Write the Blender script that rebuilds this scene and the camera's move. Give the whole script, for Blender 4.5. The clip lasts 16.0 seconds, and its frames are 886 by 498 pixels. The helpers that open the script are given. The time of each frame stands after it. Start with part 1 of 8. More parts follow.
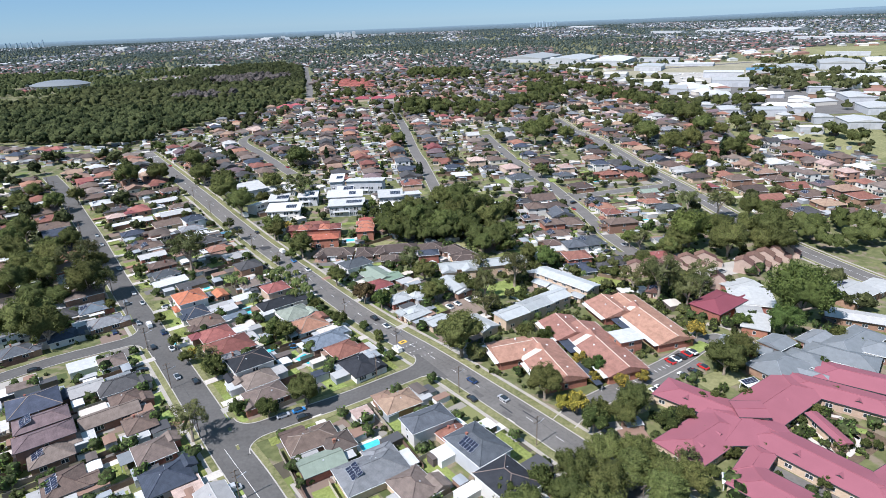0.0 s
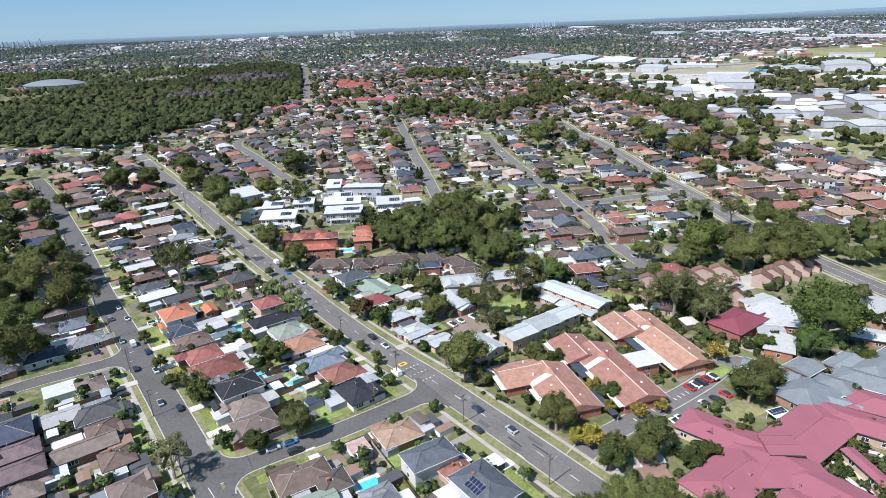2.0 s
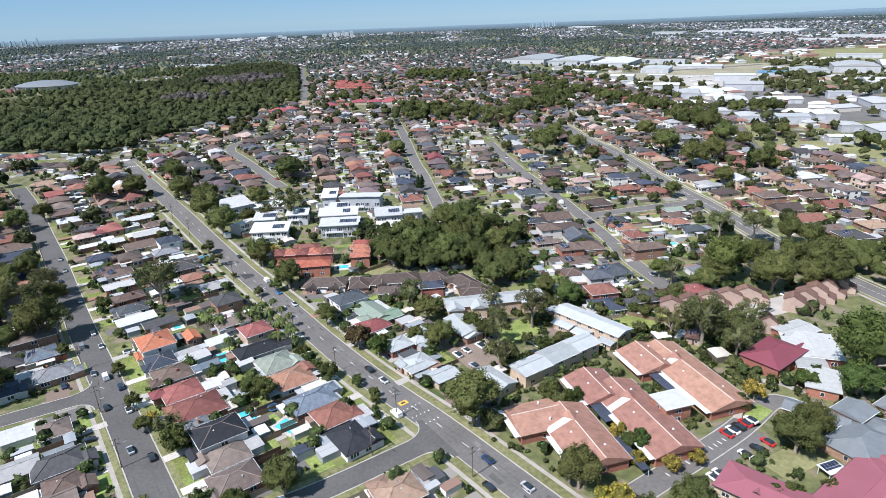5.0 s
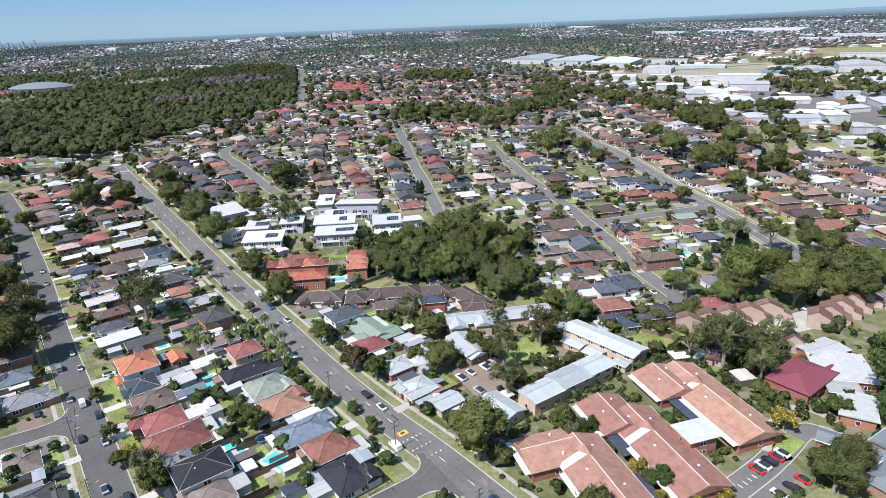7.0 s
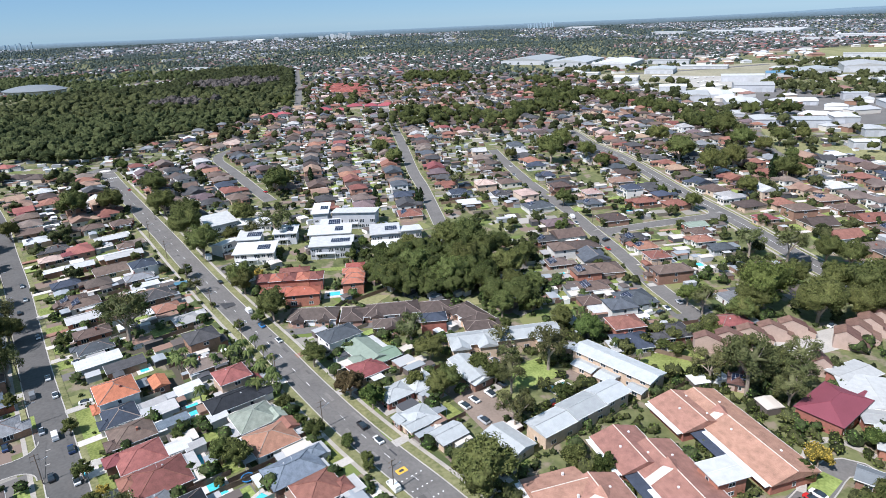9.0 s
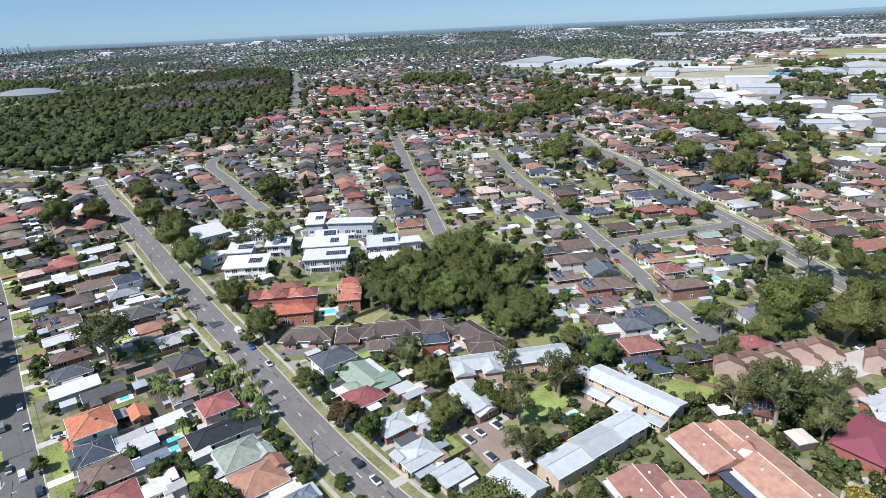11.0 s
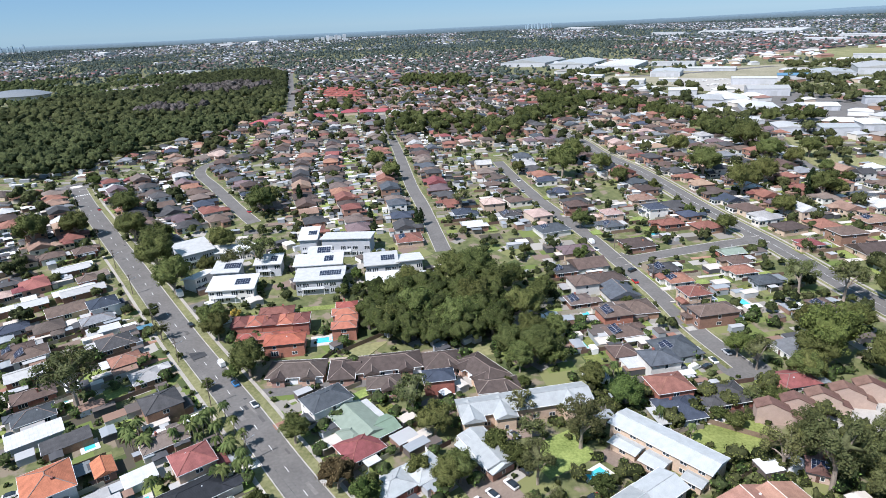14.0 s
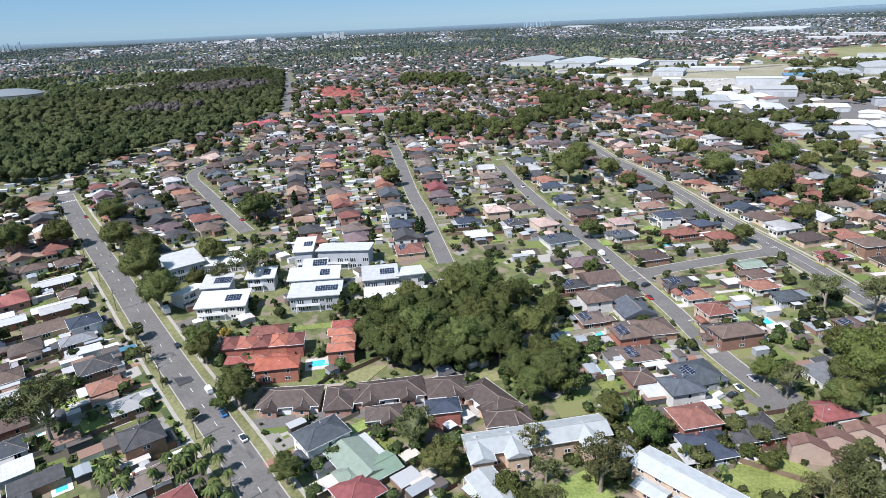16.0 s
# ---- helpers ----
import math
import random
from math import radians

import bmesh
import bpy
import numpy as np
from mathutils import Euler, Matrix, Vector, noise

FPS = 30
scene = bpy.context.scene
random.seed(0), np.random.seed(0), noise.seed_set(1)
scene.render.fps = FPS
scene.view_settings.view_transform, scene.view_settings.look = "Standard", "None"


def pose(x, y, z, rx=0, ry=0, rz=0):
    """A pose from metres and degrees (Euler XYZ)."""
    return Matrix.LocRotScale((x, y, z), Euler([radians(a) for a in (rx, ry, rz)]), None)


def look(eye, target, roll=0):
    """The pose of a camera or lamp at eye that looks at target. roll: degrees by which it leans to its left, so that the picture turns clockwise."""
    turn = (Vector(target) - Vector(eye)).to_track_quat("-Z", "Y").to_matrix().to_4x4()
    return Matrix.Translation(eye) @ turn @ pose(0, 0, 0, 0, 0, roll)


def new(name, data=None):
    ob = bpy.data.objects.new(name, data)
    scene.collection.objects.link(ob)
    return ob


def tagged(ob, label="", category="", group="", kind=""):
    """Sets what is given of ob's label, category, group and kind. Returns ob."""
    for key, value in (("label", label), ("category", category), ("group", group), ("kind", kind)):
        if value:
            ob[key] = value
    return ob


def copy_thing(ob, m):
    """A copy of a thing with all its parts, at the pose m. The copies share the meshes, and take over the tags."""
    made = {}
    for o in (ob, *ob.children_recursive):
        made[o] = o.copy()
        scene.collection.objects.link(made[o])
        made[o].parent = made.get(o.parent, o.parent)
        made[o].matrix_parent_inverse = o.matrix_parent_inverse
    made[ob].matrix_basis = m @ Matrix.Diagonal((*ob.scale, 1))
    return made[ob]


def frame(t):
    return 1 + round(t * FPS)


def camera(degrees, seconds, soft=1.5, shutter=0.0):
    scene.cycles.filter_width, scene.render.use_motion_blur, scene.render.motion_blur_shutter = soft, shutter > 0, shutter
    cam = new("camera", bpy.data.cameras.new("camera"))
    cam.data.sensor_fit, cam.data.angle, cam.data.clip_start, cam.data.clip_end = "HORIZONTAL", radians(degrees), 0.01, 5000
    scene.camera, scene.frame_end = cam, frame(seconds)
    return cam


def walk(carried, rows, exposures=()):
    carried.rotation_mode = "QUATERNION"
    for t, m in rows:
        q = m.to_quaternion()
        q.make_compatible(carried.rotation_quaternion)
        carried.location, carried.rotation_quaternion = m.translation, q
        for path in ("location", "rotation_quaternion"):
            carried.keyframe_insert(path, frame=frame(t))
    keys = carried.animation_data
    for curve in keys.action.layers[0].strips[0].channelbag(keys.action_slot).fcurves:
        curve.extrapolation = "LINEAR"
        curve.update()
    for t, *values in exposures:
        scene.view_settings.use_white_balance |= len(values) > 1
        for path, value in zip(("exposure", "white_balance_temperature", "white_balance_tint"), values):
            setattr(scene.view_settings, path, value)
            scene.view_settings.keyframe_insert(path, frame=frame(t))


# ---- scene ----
# ---------------------------------------------------------------- camera
cam = camera(72.0, 16.0, 0.3)
PATH = [
    (0, (1.691, -0.815, 119.408), (-1.913, 92.666, 84.076), -2.333),
    (4, (-2.100, 31.840, 119.739), (-5.338, 125.314, 84.354), -2.089),
    (8, (-4.620, 64.817, 118.786), (-7.702, 158.325, 83.477), -2.385),
    (12, (-7.027, 98.083, 118.705), (-9.805, 191.730, 83.739), -2.625),
    (16, (-11.362, 132.964, 119.973), (-13.618, 226.462, 84.575), -2.551),
]
walk(cam, [(t, look(eye, aim, roll)) for t, eye, aim, roll in PATH], [(0, 0.54, 5650, 11), (16, 0.54, 5650, 11)])

# ---------------------------------------------------------------- sky, sun, exposure
world = bpy.data.worlds.new("sky")
scene.world = world
world.use_nodes = True
wn = world.node_tree
SUN_AZ, SUN_EL = radians(-133.0), radians(52.0)   # from +y, clockwise seen from above
sky = wn.nodes.new("ShaderNodeTexSky")
sky.sky_type = "NISHITA"
sky.sun_disc = False
sky.sun_elevation = SUN_EL
sky.sun_rotation = SUN_AZ
sky.altitude = 600
sky.air_density = 0.75
sky.dust_density = 0.05
sky.ozone_density = 6.0
wn.nodes["Background"].inputs[1].default_value = 0.050
veil = wn.nodes.new("ShaderNodeMix")                # thin even summer haze over the whole sky
veil.data_type = "RGBA"
veil.inputs["Factor"].default_value = 0.42
veil.inputs["B"].default_value = (5.6, 9.0, 11.4, 1)
wn.links.new(sky.outputs[0], veil.inputs["A"])
wn.links.new(veil.outputs["Result"], wn.nodes["Background"].inputs[0])
sun = new("sun", bpy.data.lights.new("sun", "SUN"))
sun.data.energy, sun.data.angle, sun.data.color = 5.0, radians(0.53), (1.0, 0.905, 0.815)
to_sun = Vector((math.sin(SUN_AZ) * math.cos(SUN_EL), math.cos(SUN_AZ) * math.cos(SUN_EL), math.sin(SUN_EL)))
sun.matrix_world = look(to_sun * 400, (0, 0, 0))


# ---------------------------------------------------------------- materials
def material(name, base, rough=0.8, var=0.25, fine=6.0, coarse=0.4, bump=0.0, metal=0.0, spread=0.0, island=False, tint=None, spec=0.3):
    """A surface with grain and blotches: two noises vary the base; spread varies it from piece to piece."""
    m = bpy.data.materials.new(name)
    m.use_nodes = True
    n, l = m.node_tree.nodes, m.node_tree.links
    b = n["Principled BSDF"]
    b.inputs["Roughness"].default_value = rough
    b.inputs["Metallic"].default_value = metal
    b.inputs["Specular IOR Level"].default_value = spec
    co = n.new("ShaderNodeTexCoord")
    n1, n2 = n.new("ShaderNodeTexNoise"), n.new("ShaderNodeTexNoise")
    for q, s, d in ((n1, fine, 3), (n2, coarse, 4)):
        q.inputs["Scale"].default_value = s
        q.inputs["Detail"].default_value = d
        l.new(co.outputs["Object"], q.inputs["Vector"])
    add = n.new("ShaderNodeMath")
    add.operation = "ADD"
    l.new(n1.outputs["Fac"], add.inputs[0])
    l.new(n2.outputs["Fac"], add.inputs[1])
    ramp = n.new("ShaderNodeMapRange")
    ramp.inputs["From Min"].default_value, ramp.inputs["From Max"].default_value = 0.65, 1.35
    l.new(add.outputs[0], ramp.inputs["Value"])
    mix = n.new("ShaderNodeMix")
    mix.data_type = "RGBA"
    lo = [c * (1 - var) for c in base]
    hi = [min(1, c * (1 + var)) for c in (tint or base)]
    mix.inputs["A"].default_value = (*lo, 1)
    mix.inputs["B"].default_value = (*hi, 1)
    l.new(ramp.outputs[0], mix.inputs["Factor"])
    col = mix.outputs["Result"]
    if spread:
        hsv = n.new("ShaderNodeHueSaturation")
        rnd = n.new("ShaderNodeNewGeometry").outputs["Random Per Island"] if island else n.new("ShaderNodeObjectInfo").outputs["Random"]
        mr = n.new("ShaderNodeMapRange")
        mr.inputs["To Min"].default_value, mr.inputs["To Max"].default_value = 1 - spread, 1 + spread
        l.new(rnd, mr.inputs["Value"])
        l.new(mr.outputs[0], hsv.inputs["Value"])
        hm = n.new("ShaderNodeMapRange")
        hm.inputs["To Min"].default_value, hm.inputs["To Max"].default_value = 0.5 - spread * 0.06, 0.5 + spread * 0.06
        l.new(rnd, hm.inputs["Value"])
        l.new(hm.outputs[0], hsv.inputs["Hue"])
        l.new(col, hsv.inputs["Color"])
        col = hsv.outputs["Color"]
    l.new(col, b.inputs["Base Color"])
    if bump:
        bp = n.new("ShaderNodeBump")
        bp.inputs["Strength"].default_value = bump
        bp.inputs["Distance"].default_value = 0.05
        l.new(n1.outputs["Fac"], bp.inputs["Height"])
        l.new(bp.outputs[0], b.inputs["Normal"])
    return m


def pieces_material(name, colours, rough=0.8, bands=True):
    """One colour out of a few for each joined piece."""
    m = bpy.data.materials.new(name)
    m.use_nodes = True
    n, l = m.node_tree.nodes, m.node_tree.links
    b = n["Principled BSDF"]
    b.inputs["Roughness"].default_value = rough
    b.inputs["Specular IOR Level"].default_value = 0.25
    geo = n.new("ShaderNodeNewGeometry")
    ramp = n.new("ShaderNodeValToRGB")
    ramp.color_ramp.interpolation = "CONSTANT" if bands else "LINEAR"
    el = ramp.color_ramp.elements
    while len(el) < len(colours):
        el.new(0.5)
    for i, c in enumerate(colours):
        el[i].position = i / len(colours)
        el[i].color = (*c, 1)
    l.new(geo.outputs["Random Per Island"], ramp.inputs["Fac"])
    l.new(ramp.outputs["Color"], b.inputs["Base Color"])
    return m


def roof_material(name, base, metal=False):
    m = material(name, base, 0.55 if metal else 0.75, 0.16 if metal else 0.34, 7.0, 0.5, 0.25, 0.0, 0.18, spec=0.25 if metal else 0.2)
    n, l = m.node_tree.nodes, m.node_tree.links
    b = n["Principled BSDF"]
    w = n.new("ShaderNodeTexWave")
    w.bands_direction = "X" if metal else "Z"
    w.inputs["Scale"].default_value = 0.52 if metal else 2.2
    w.inputs["Distortion"].default_value = 0.0 if metal else 0.4
    co = n.new("ShaderNodeTexCoord")
    l.new(co.outputs["Object"], w.inputs["Vector"])
    bp = n.new("ShaderNodeBump")
    bp.inputs["Strength"].default_value = 0.5
    bp.inputs["Distance"].default_value = 0.04
    l.new(w.outputs["Fac"], bp.inputs["Height"])
    l.new(bp.outputs[0], b.inputs["Normal"])
    return m


def pane_material():
    m = bpy.data.materials.new("window_glass")
    m.use_nodes = True
    b = m.node_tree.nodes["Principled BSDF"]
    b.inputs["Base Color"].default_value = (0.03, 0.04, 0.05, 1)
    b.inputs["Roughness"].default_value = 0.06
    b.inputs["Specular IOR Level"].default_value = 0.6
    return m


ROOF = {
    "brown": (0.125, 0.090, 0.076), "darkbrown": (0.090, 0.070, 0.062), "taupe": (0.172, 0.136, 0.118), "tan": (0.28, 0.19, 0.14),
    "slate": (0.085, 0.094, 0.107), "grey": (0.19, 0.195, 0.205), "black": (0.030, 0.032, 0.038), "charcoal": (0.07, 0.068, 0.07),
    "navy": (0.055, 0.065, 0.09), "rust": (0.205, 0.092, 0.072), "red": (0.235, 0.085, 0.080), "tanred": (0.26, 0.13, 0.095),
    "orange": (0.38, 0.140, 0.082), "terracotta": (0.315, 0.112, 0.082), "mauve": (0.15, 0.11, 0.115), "pinkgrey": (0.42, 0.31, 0.27), "bluegrey": (0.14, 0.168, 0.20),
    "greengrey": (0.27, 0.30, 0.25), "maroon": (0.285, 0.105, 0.130), "salmon": (0.315, 0.172, 0.130), "terrace": (0.17, 0.10, 0.08),
}
METAL = {"schoolwhite": (0.40, 0.40, 0.39), "palegreen": (0.23, 0.27, 0.22), "green": (0.20, 0.27, 0.20), "white": (0.52, 0.52, 0.51), "palegrey": (0.40, 0.39, 0.38),
         "whitemetal": (0.385, 0.40, 0.40), "blue": (0.10, 0.21, 0.30), "steel": (0.20, 0.215, 0.228)}
roof_mats = {k: roof_material("roof_tiles_" + k, v) for k, v in ROOF.items()}
roof_mats["maroon"] = material("roof_sheet_maroon", ROOF["maroon"], 0.6, 0.10, 5.0, 0.15, 0.1, 0.0, 0.03, spec=0.2)
roof_mats.update({k: roof_material("roof_sheet_" + k, v, True) for k, v in METAL.items()})
M_brick = material("brick_brown", (0.26, 0.155, 0.11), 0.9, 0.25, 14, 0.8, 0.2, spread=0.2)
M_redbrick = material("brick_red", (0.33, 0.14, 0.10), 0.9, 0.25, 14, 0.8, 0.2, spread=0.15)
M_creambrick = material("brick_cream", (0.50, 0.38, 0.28), 0.9, 0.2, 14, 0.8, 0.2, spread=0.15)
M_render = material("rendered_wall", (0.62, 0.60, 0.56), 0.85, 0.1, 5, 0.4, 0.05, spread=0.12)
M_greywall = material("grey_render", (0.42, 0.43, 0.45), 0.85, 0.1, 5, 0.4, 0.05, spread=0.15)
M_white = material("white_paint", (0.68, 0.68, 0.66), 0.6, 0.06, 5, 0.5)
M_frame = material("window_frame_paint", (0.72, 0.72, 0.71), 0.5, 0.05, 5, 0.5)
M_cap = material("ridge_mortar", (0.24, 0.19, 0.165), 0.85, 0.2, 6, 0.6, spread=0.25)
M_dark = material("dark_metal", (0.05, 0.05, 0.055), 0.5, 0.2, 6, 0.6)
M_pane = pane_material()
M_panel = material("solar_cells", (0.013, 0.019, 0.042), 0.3, 0.3, 3, 1.0, spec=0.35)
M_panelframe = material("panel_frame", (0.45, 0.46, 0.48), 0.4, 0.1, 3, 1.0)
M_asphalt = material("asphalt", (0.150, 0.141, 0.132), 0.95, 0.20, 0.9, 0.10, 0.1)
M_street = material("dark_asphalt", (0.108, 0.103, 0.098), 0.95, 0.20, 0.9, 0.10, 0.1)
M_patch = material("fresh_asphalt", (0.06, 0.06, 0.063), 0.95, 0.2, 2.5, 0.2)
M_concrete = material("concrete", (0.40, 0.375, 0.34), 0.95, 0.2, 2.0, 0.2, 0.1)
M_path = material("footpath_concrete", (0.36, 0.33, 0.29), 0.95, 0.2, 2.0, 0.2, 0.1)
M_pale = material("pale_paving", (0.55, 0.51, 0.46), 0.95, 0.15, 2.0, 0.2, 0.1, spread=0.15)
M_paver = material("brick_paving", (0.30, 0.17, 0.12), 0.95, 0.2, 4.0, 0.3, 0.1, spread=0.2)
M_lawn = material("mown_lawn", (0.145, 0.185, 0.042), 0.95, 0.32, 1.2, 0.12, 0.2, spread=0.28, tint=(0.220, 0.245, 0.075))
M_verge = material("verge_grass", (0.135, 0.150, 0.052), 0.95, 0.35, 0.8, 0.08, 0.2, tint=(0.20, 0.19, 0.095))
M_airfield = material("airfield_grass", (0.25, 0.235, 0.15), 0.95, 0.25, 0.3, 0.02, tint=(0.31, 0.28, 0.2))
M_dry = material("dry_grass", (0.19, 0.20, 0.085), 0.95, 0.3, 0.6, 0.05, 0.2, tint=(0.24, 0.225, 0.11))
M_line = material("road_paint", (0.72, 0.72, 0.70), 0.8, 0.1, 3, 0.5)
M_yellow = material("yellow_road_paint", (0.70, 0.42, 0.06), 0.8, 0.15, 3, 0.5)
M_fence = material("timber_fence", (0.15, 0.10, 0.075), 0.9, 0.3, 8, 0.7, 0.2, spread=0.35)
M_steelfence = material("steel_fence", (0.32, 0.28, 0.22), 0.7, 0.15, 8, 0.7, spread=0.4)
M_pool = material("pool_water", (0.10, 0.52, 0.60), 0.12, 0.15, 0.9, 0.3, 0.3, spec=0.5)
M_wood = material("weathered_pole", (0.16, 0.125, 0.10), 0.9, 0.25, 6, 0.8)
M_bark = material("gum_bark", (0.30, 0.25, 0.20), 0.9, 0.35, 5, 0.9, 0.3)
M_soil = material("garden_soil", (0.13, 0.095, 0.065), 0.95, 0.3, 2, 0.3, 0.2)


def leaf_material(name, lo, hi, deep=1.0):
    lo, hi = [c * 0.82 * deep for c in lo], [c * 0.9 * deep for c in hi]
    m = pieces_material(name, [lo, [(a + b) / 2 for a, b in zip(lo, hi)], hi], 0.6, False)
    n, l = m.node_tree.nodes, m.node_tree.links
    b = n["Principled BSDF"]
    b.inputs["Specular IOR Level"].default_value = 0.12
    b.inputs["Roughness"].default_value = 0.75
    src = b.inputs["Base Color"].links[0].from_socket
    info = n.new("ShaderNodeObjectInfo")
    mr = n.new("ShaderNodeMapRange")
    mr.inputs["To Min"].default_value, mr.inputs["To Max"].default_value = 0.75, 1.3
    l.new(info.outputs["Random"], mr.inputs["Value"])
    hsv = n.new("ShaderNodeHueSaturation")
    l.new(mr.outputs[0], hsv.inputs["Value"])
    hue, turn = n.new("ShaderNodeMapRange"), n.new("ShaderNodeMath")
    turn.operation = "FRACT"
    times = n.new("ShaderNodeMath")
    times.operation = "MULTIPLY"
    times.inputs[1].default_value = 7.31
    l.new(info.outputs["Random"], times.inputs[0])
    l.new(times.outputs[0], turn.inputs[0])
    hue.inputs["To Min"].default_value, hue.inputs["To Max"].default_value = 0.475, 0.515
    l.new(turn.outputs[0], hue.inputs["Value"])
    l.new(hue.outputs[0], hsv.inputs["Hue"])
    l.new(src, hsv.inputs["Color"])
    l.new(hsv.outputs[0], b.inputs["Base Color"])
    tr = n.new("ShaderNodeBsdfTranslucent")
    l.new(hsv.outputs[0], tr.inputs["Color"])
    mx = n.new("ShaderNodeMixShader")
    mx.inputs[0].default_value = 0.12
    l.new(b.outputs[0], mx.inputs[1])
    l.new(tr.outputs[0], mx.inputs[2])
    l.new(mx.outputs[0], n["Material Output"].inputs["Surface"])
    return m


def canopy_material(name, lo, hi, scale=0.9, deep=1.0):
    """Leaf masses of a crown: each crown its own green, grained by leaf clusters with shade painted into their gaps."""
    m = leaf_material(name, lo, hi, deep)
    n, l = m.node_tree.nodes, m.node_tree.links
    b = n["Principled BSDF"]
    b.inputs["Roughness"].default_value = 0.9
    src = b.inputs["Base Color"].links[0].from_socket
    co, no, mr, hs = n.new("ShaderNodeTexCoord"), n.new("ShaderNodeTexNoise"), n.new("ShaderNodeMapRange"), n.new("ShaderNodeHueSaturation")
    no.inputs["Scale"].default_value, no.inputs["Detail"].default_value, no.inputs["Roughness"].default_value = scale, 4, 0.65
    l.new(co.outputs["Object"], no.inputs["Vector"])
    # low noise, also the bump's hollows, is coloured darker as shaded gaps
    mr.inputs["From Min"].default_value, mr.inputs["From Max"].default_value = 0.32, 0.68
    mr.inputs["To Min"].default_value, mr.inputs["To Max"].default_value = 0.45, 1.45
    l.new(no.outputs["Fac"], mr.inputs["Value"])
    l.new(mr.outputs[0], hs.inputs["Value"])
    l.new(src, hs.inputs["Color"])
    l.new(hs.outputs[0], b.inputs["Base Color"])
    bp = n.new("ShaderNodeBump")
    bp.inputs["Strength"].default_value, bp.inputs["Distance"].default_value = 0.9, 0.8 / scale
    l.new(no.outputs["Fac"], bp.inputs["Height"])
    l.new(bp.outputs[0], b.inputs["Normal"])
    return m


LEAF = {
    "gum": leaf_material("gum_leaves", (0.070, 0.094, 0.026), (0.170, 0.192, 0.060), 0.76),
    "open": leaf_material("grey_gum_leaves", (0.080, 0.096, 0.034), (0.185, 0.200, 0.078), 0.72),
    "dark": leaf_material("fig_leaves", (0.050, 0.080, 0.020), (0.125, 0.168, 0.045), 0.9),
    "brown": leaf_material("plum_leaves", (0.085, 0.068, 0.030), (0.175, 0.140, 0.062), 1.0),
    "yellow": leaf_material("golden_leaves", (0.24, 0.21, 0.03), (0.52, 0.43, 0.07), 1.0),
    "cypress": leaf_material("cypress_leaves", (0.020, 0.040, 0.016), (0.050, 0.080, 0.030), 0.8),
    "palm": leaf_material("palm_leaves", (0.055, 0.080, 0.024), (0.135, 0.165, 0.055), 1.0),
    "shrub": leaf_material("shrub_leaves", (0.048, 0.080, 0.020), (0.150, 0.205, 0.052), 0.86),
}

# ---------------------------------------------------------------- mesh helpers
rng = random.Random(5)
nrg = np.random.default_rng(7)


def smooth(a, b, x):
    t = min(max((x - a) / (b - a), 0.0), 1.0)
    return t * t * (3 - 2 * t)


def height(x, y):
    """The lie of the land: level by the near blocks, a rise behind them, hills far off."""
    return 13 * smooth(300, 560, y - 0.15 * x) + 14 * smooth(2600, 4700, math.hypot(x, y))


def mesh_of(name, verts, faces, mat=None):
    me = bpy.data.meshes.new(name)
    me.from_pydata(verts, [], faces)
    if mat:
        me.materials.append(mat)
    return me


def quads_of(name, verts, mat):
    """A mesh out of loose quads: verts is (n, 4, 3)."""
    k = len(verts)
    me = bpy.data.meshes.new(name)
    me.vertices.add(4 * k)
    me.vertices.foreach_set("co", np.ascontiguousarray(verts, np.float32).ravel())
    me.loops.add(4 * k)
    me.loops.foreach_set("vertex_index", np.arange(4 * k, dtype=np.int32))
    me.polygons.add(k)
    me.polygons.foreach_set("loop_start", np.arange(0, 4 * k, 4, dtype=np.int32))
    me.update(calc_edges=True)
    me.materials.append(mat)
    return me


def foliage_of(name, quads, core_v, core_f, mat_leaf, mat_core):
    """Leaf quads (n, 4, 3) round rough inner masses (v, 3) with triangles (f, 3)."""
    nq, nv, nf = len(quads), len(core_v), len(core_f)
    me = bpy.data.meshes.new(name)
    me.vertices.add(4 * nq + nv)
    me.vertices.foreach_set("co", np.concatenate([np.asarray(quads, np.float32).reshape(-1, 3), np.asarray(core_v, np.float32)]).ravel())
    me.loops.add(4 * nq + 3 * nf)
    me.loops.foreach_set("vertex_index", np.concatenate([np.arange(4 * nq), np.asarray(core_f).ravel() + 4 * nq]).astype(np.int32))
    me.polygons.add(nq + nf)
    me.polygons.foreach_set("loop_start", np.concatenate([np.arange(nq) * 4, 4 * nq + np.arange(nf) * 3]).astype(np.int32))
    me.update(calc_edges=True)
    me.materials.append(mat_leaf)
    me.materials.append(mat_core)
    me.polygons.foreach_set("material_index", np.concatenate([np.zeros(nq), np.ones(nf)]).astype(np.int32))
    me.polygons.foreach_set("use_smooth", np.concatenate([np.zeros(nq), np.ones(nf)]).astype(bool))
    me.update()
    return me


def child(name, me, parent, m=None, label=""):
    ob = new(name, me)
    ob.parent = parent
    if m is not None:
        ob.matrix_basis = m
    if label:
        tagged(ob, label)
    return ob


def root(name, x, y, rz=0, z=None):
    ob = new(name)
    ob.empty_display_size = 0.2
    ob.matrix_basis = pose(x, y, height(x, y) if z is None else z, 0, 0, rz)
    return ob


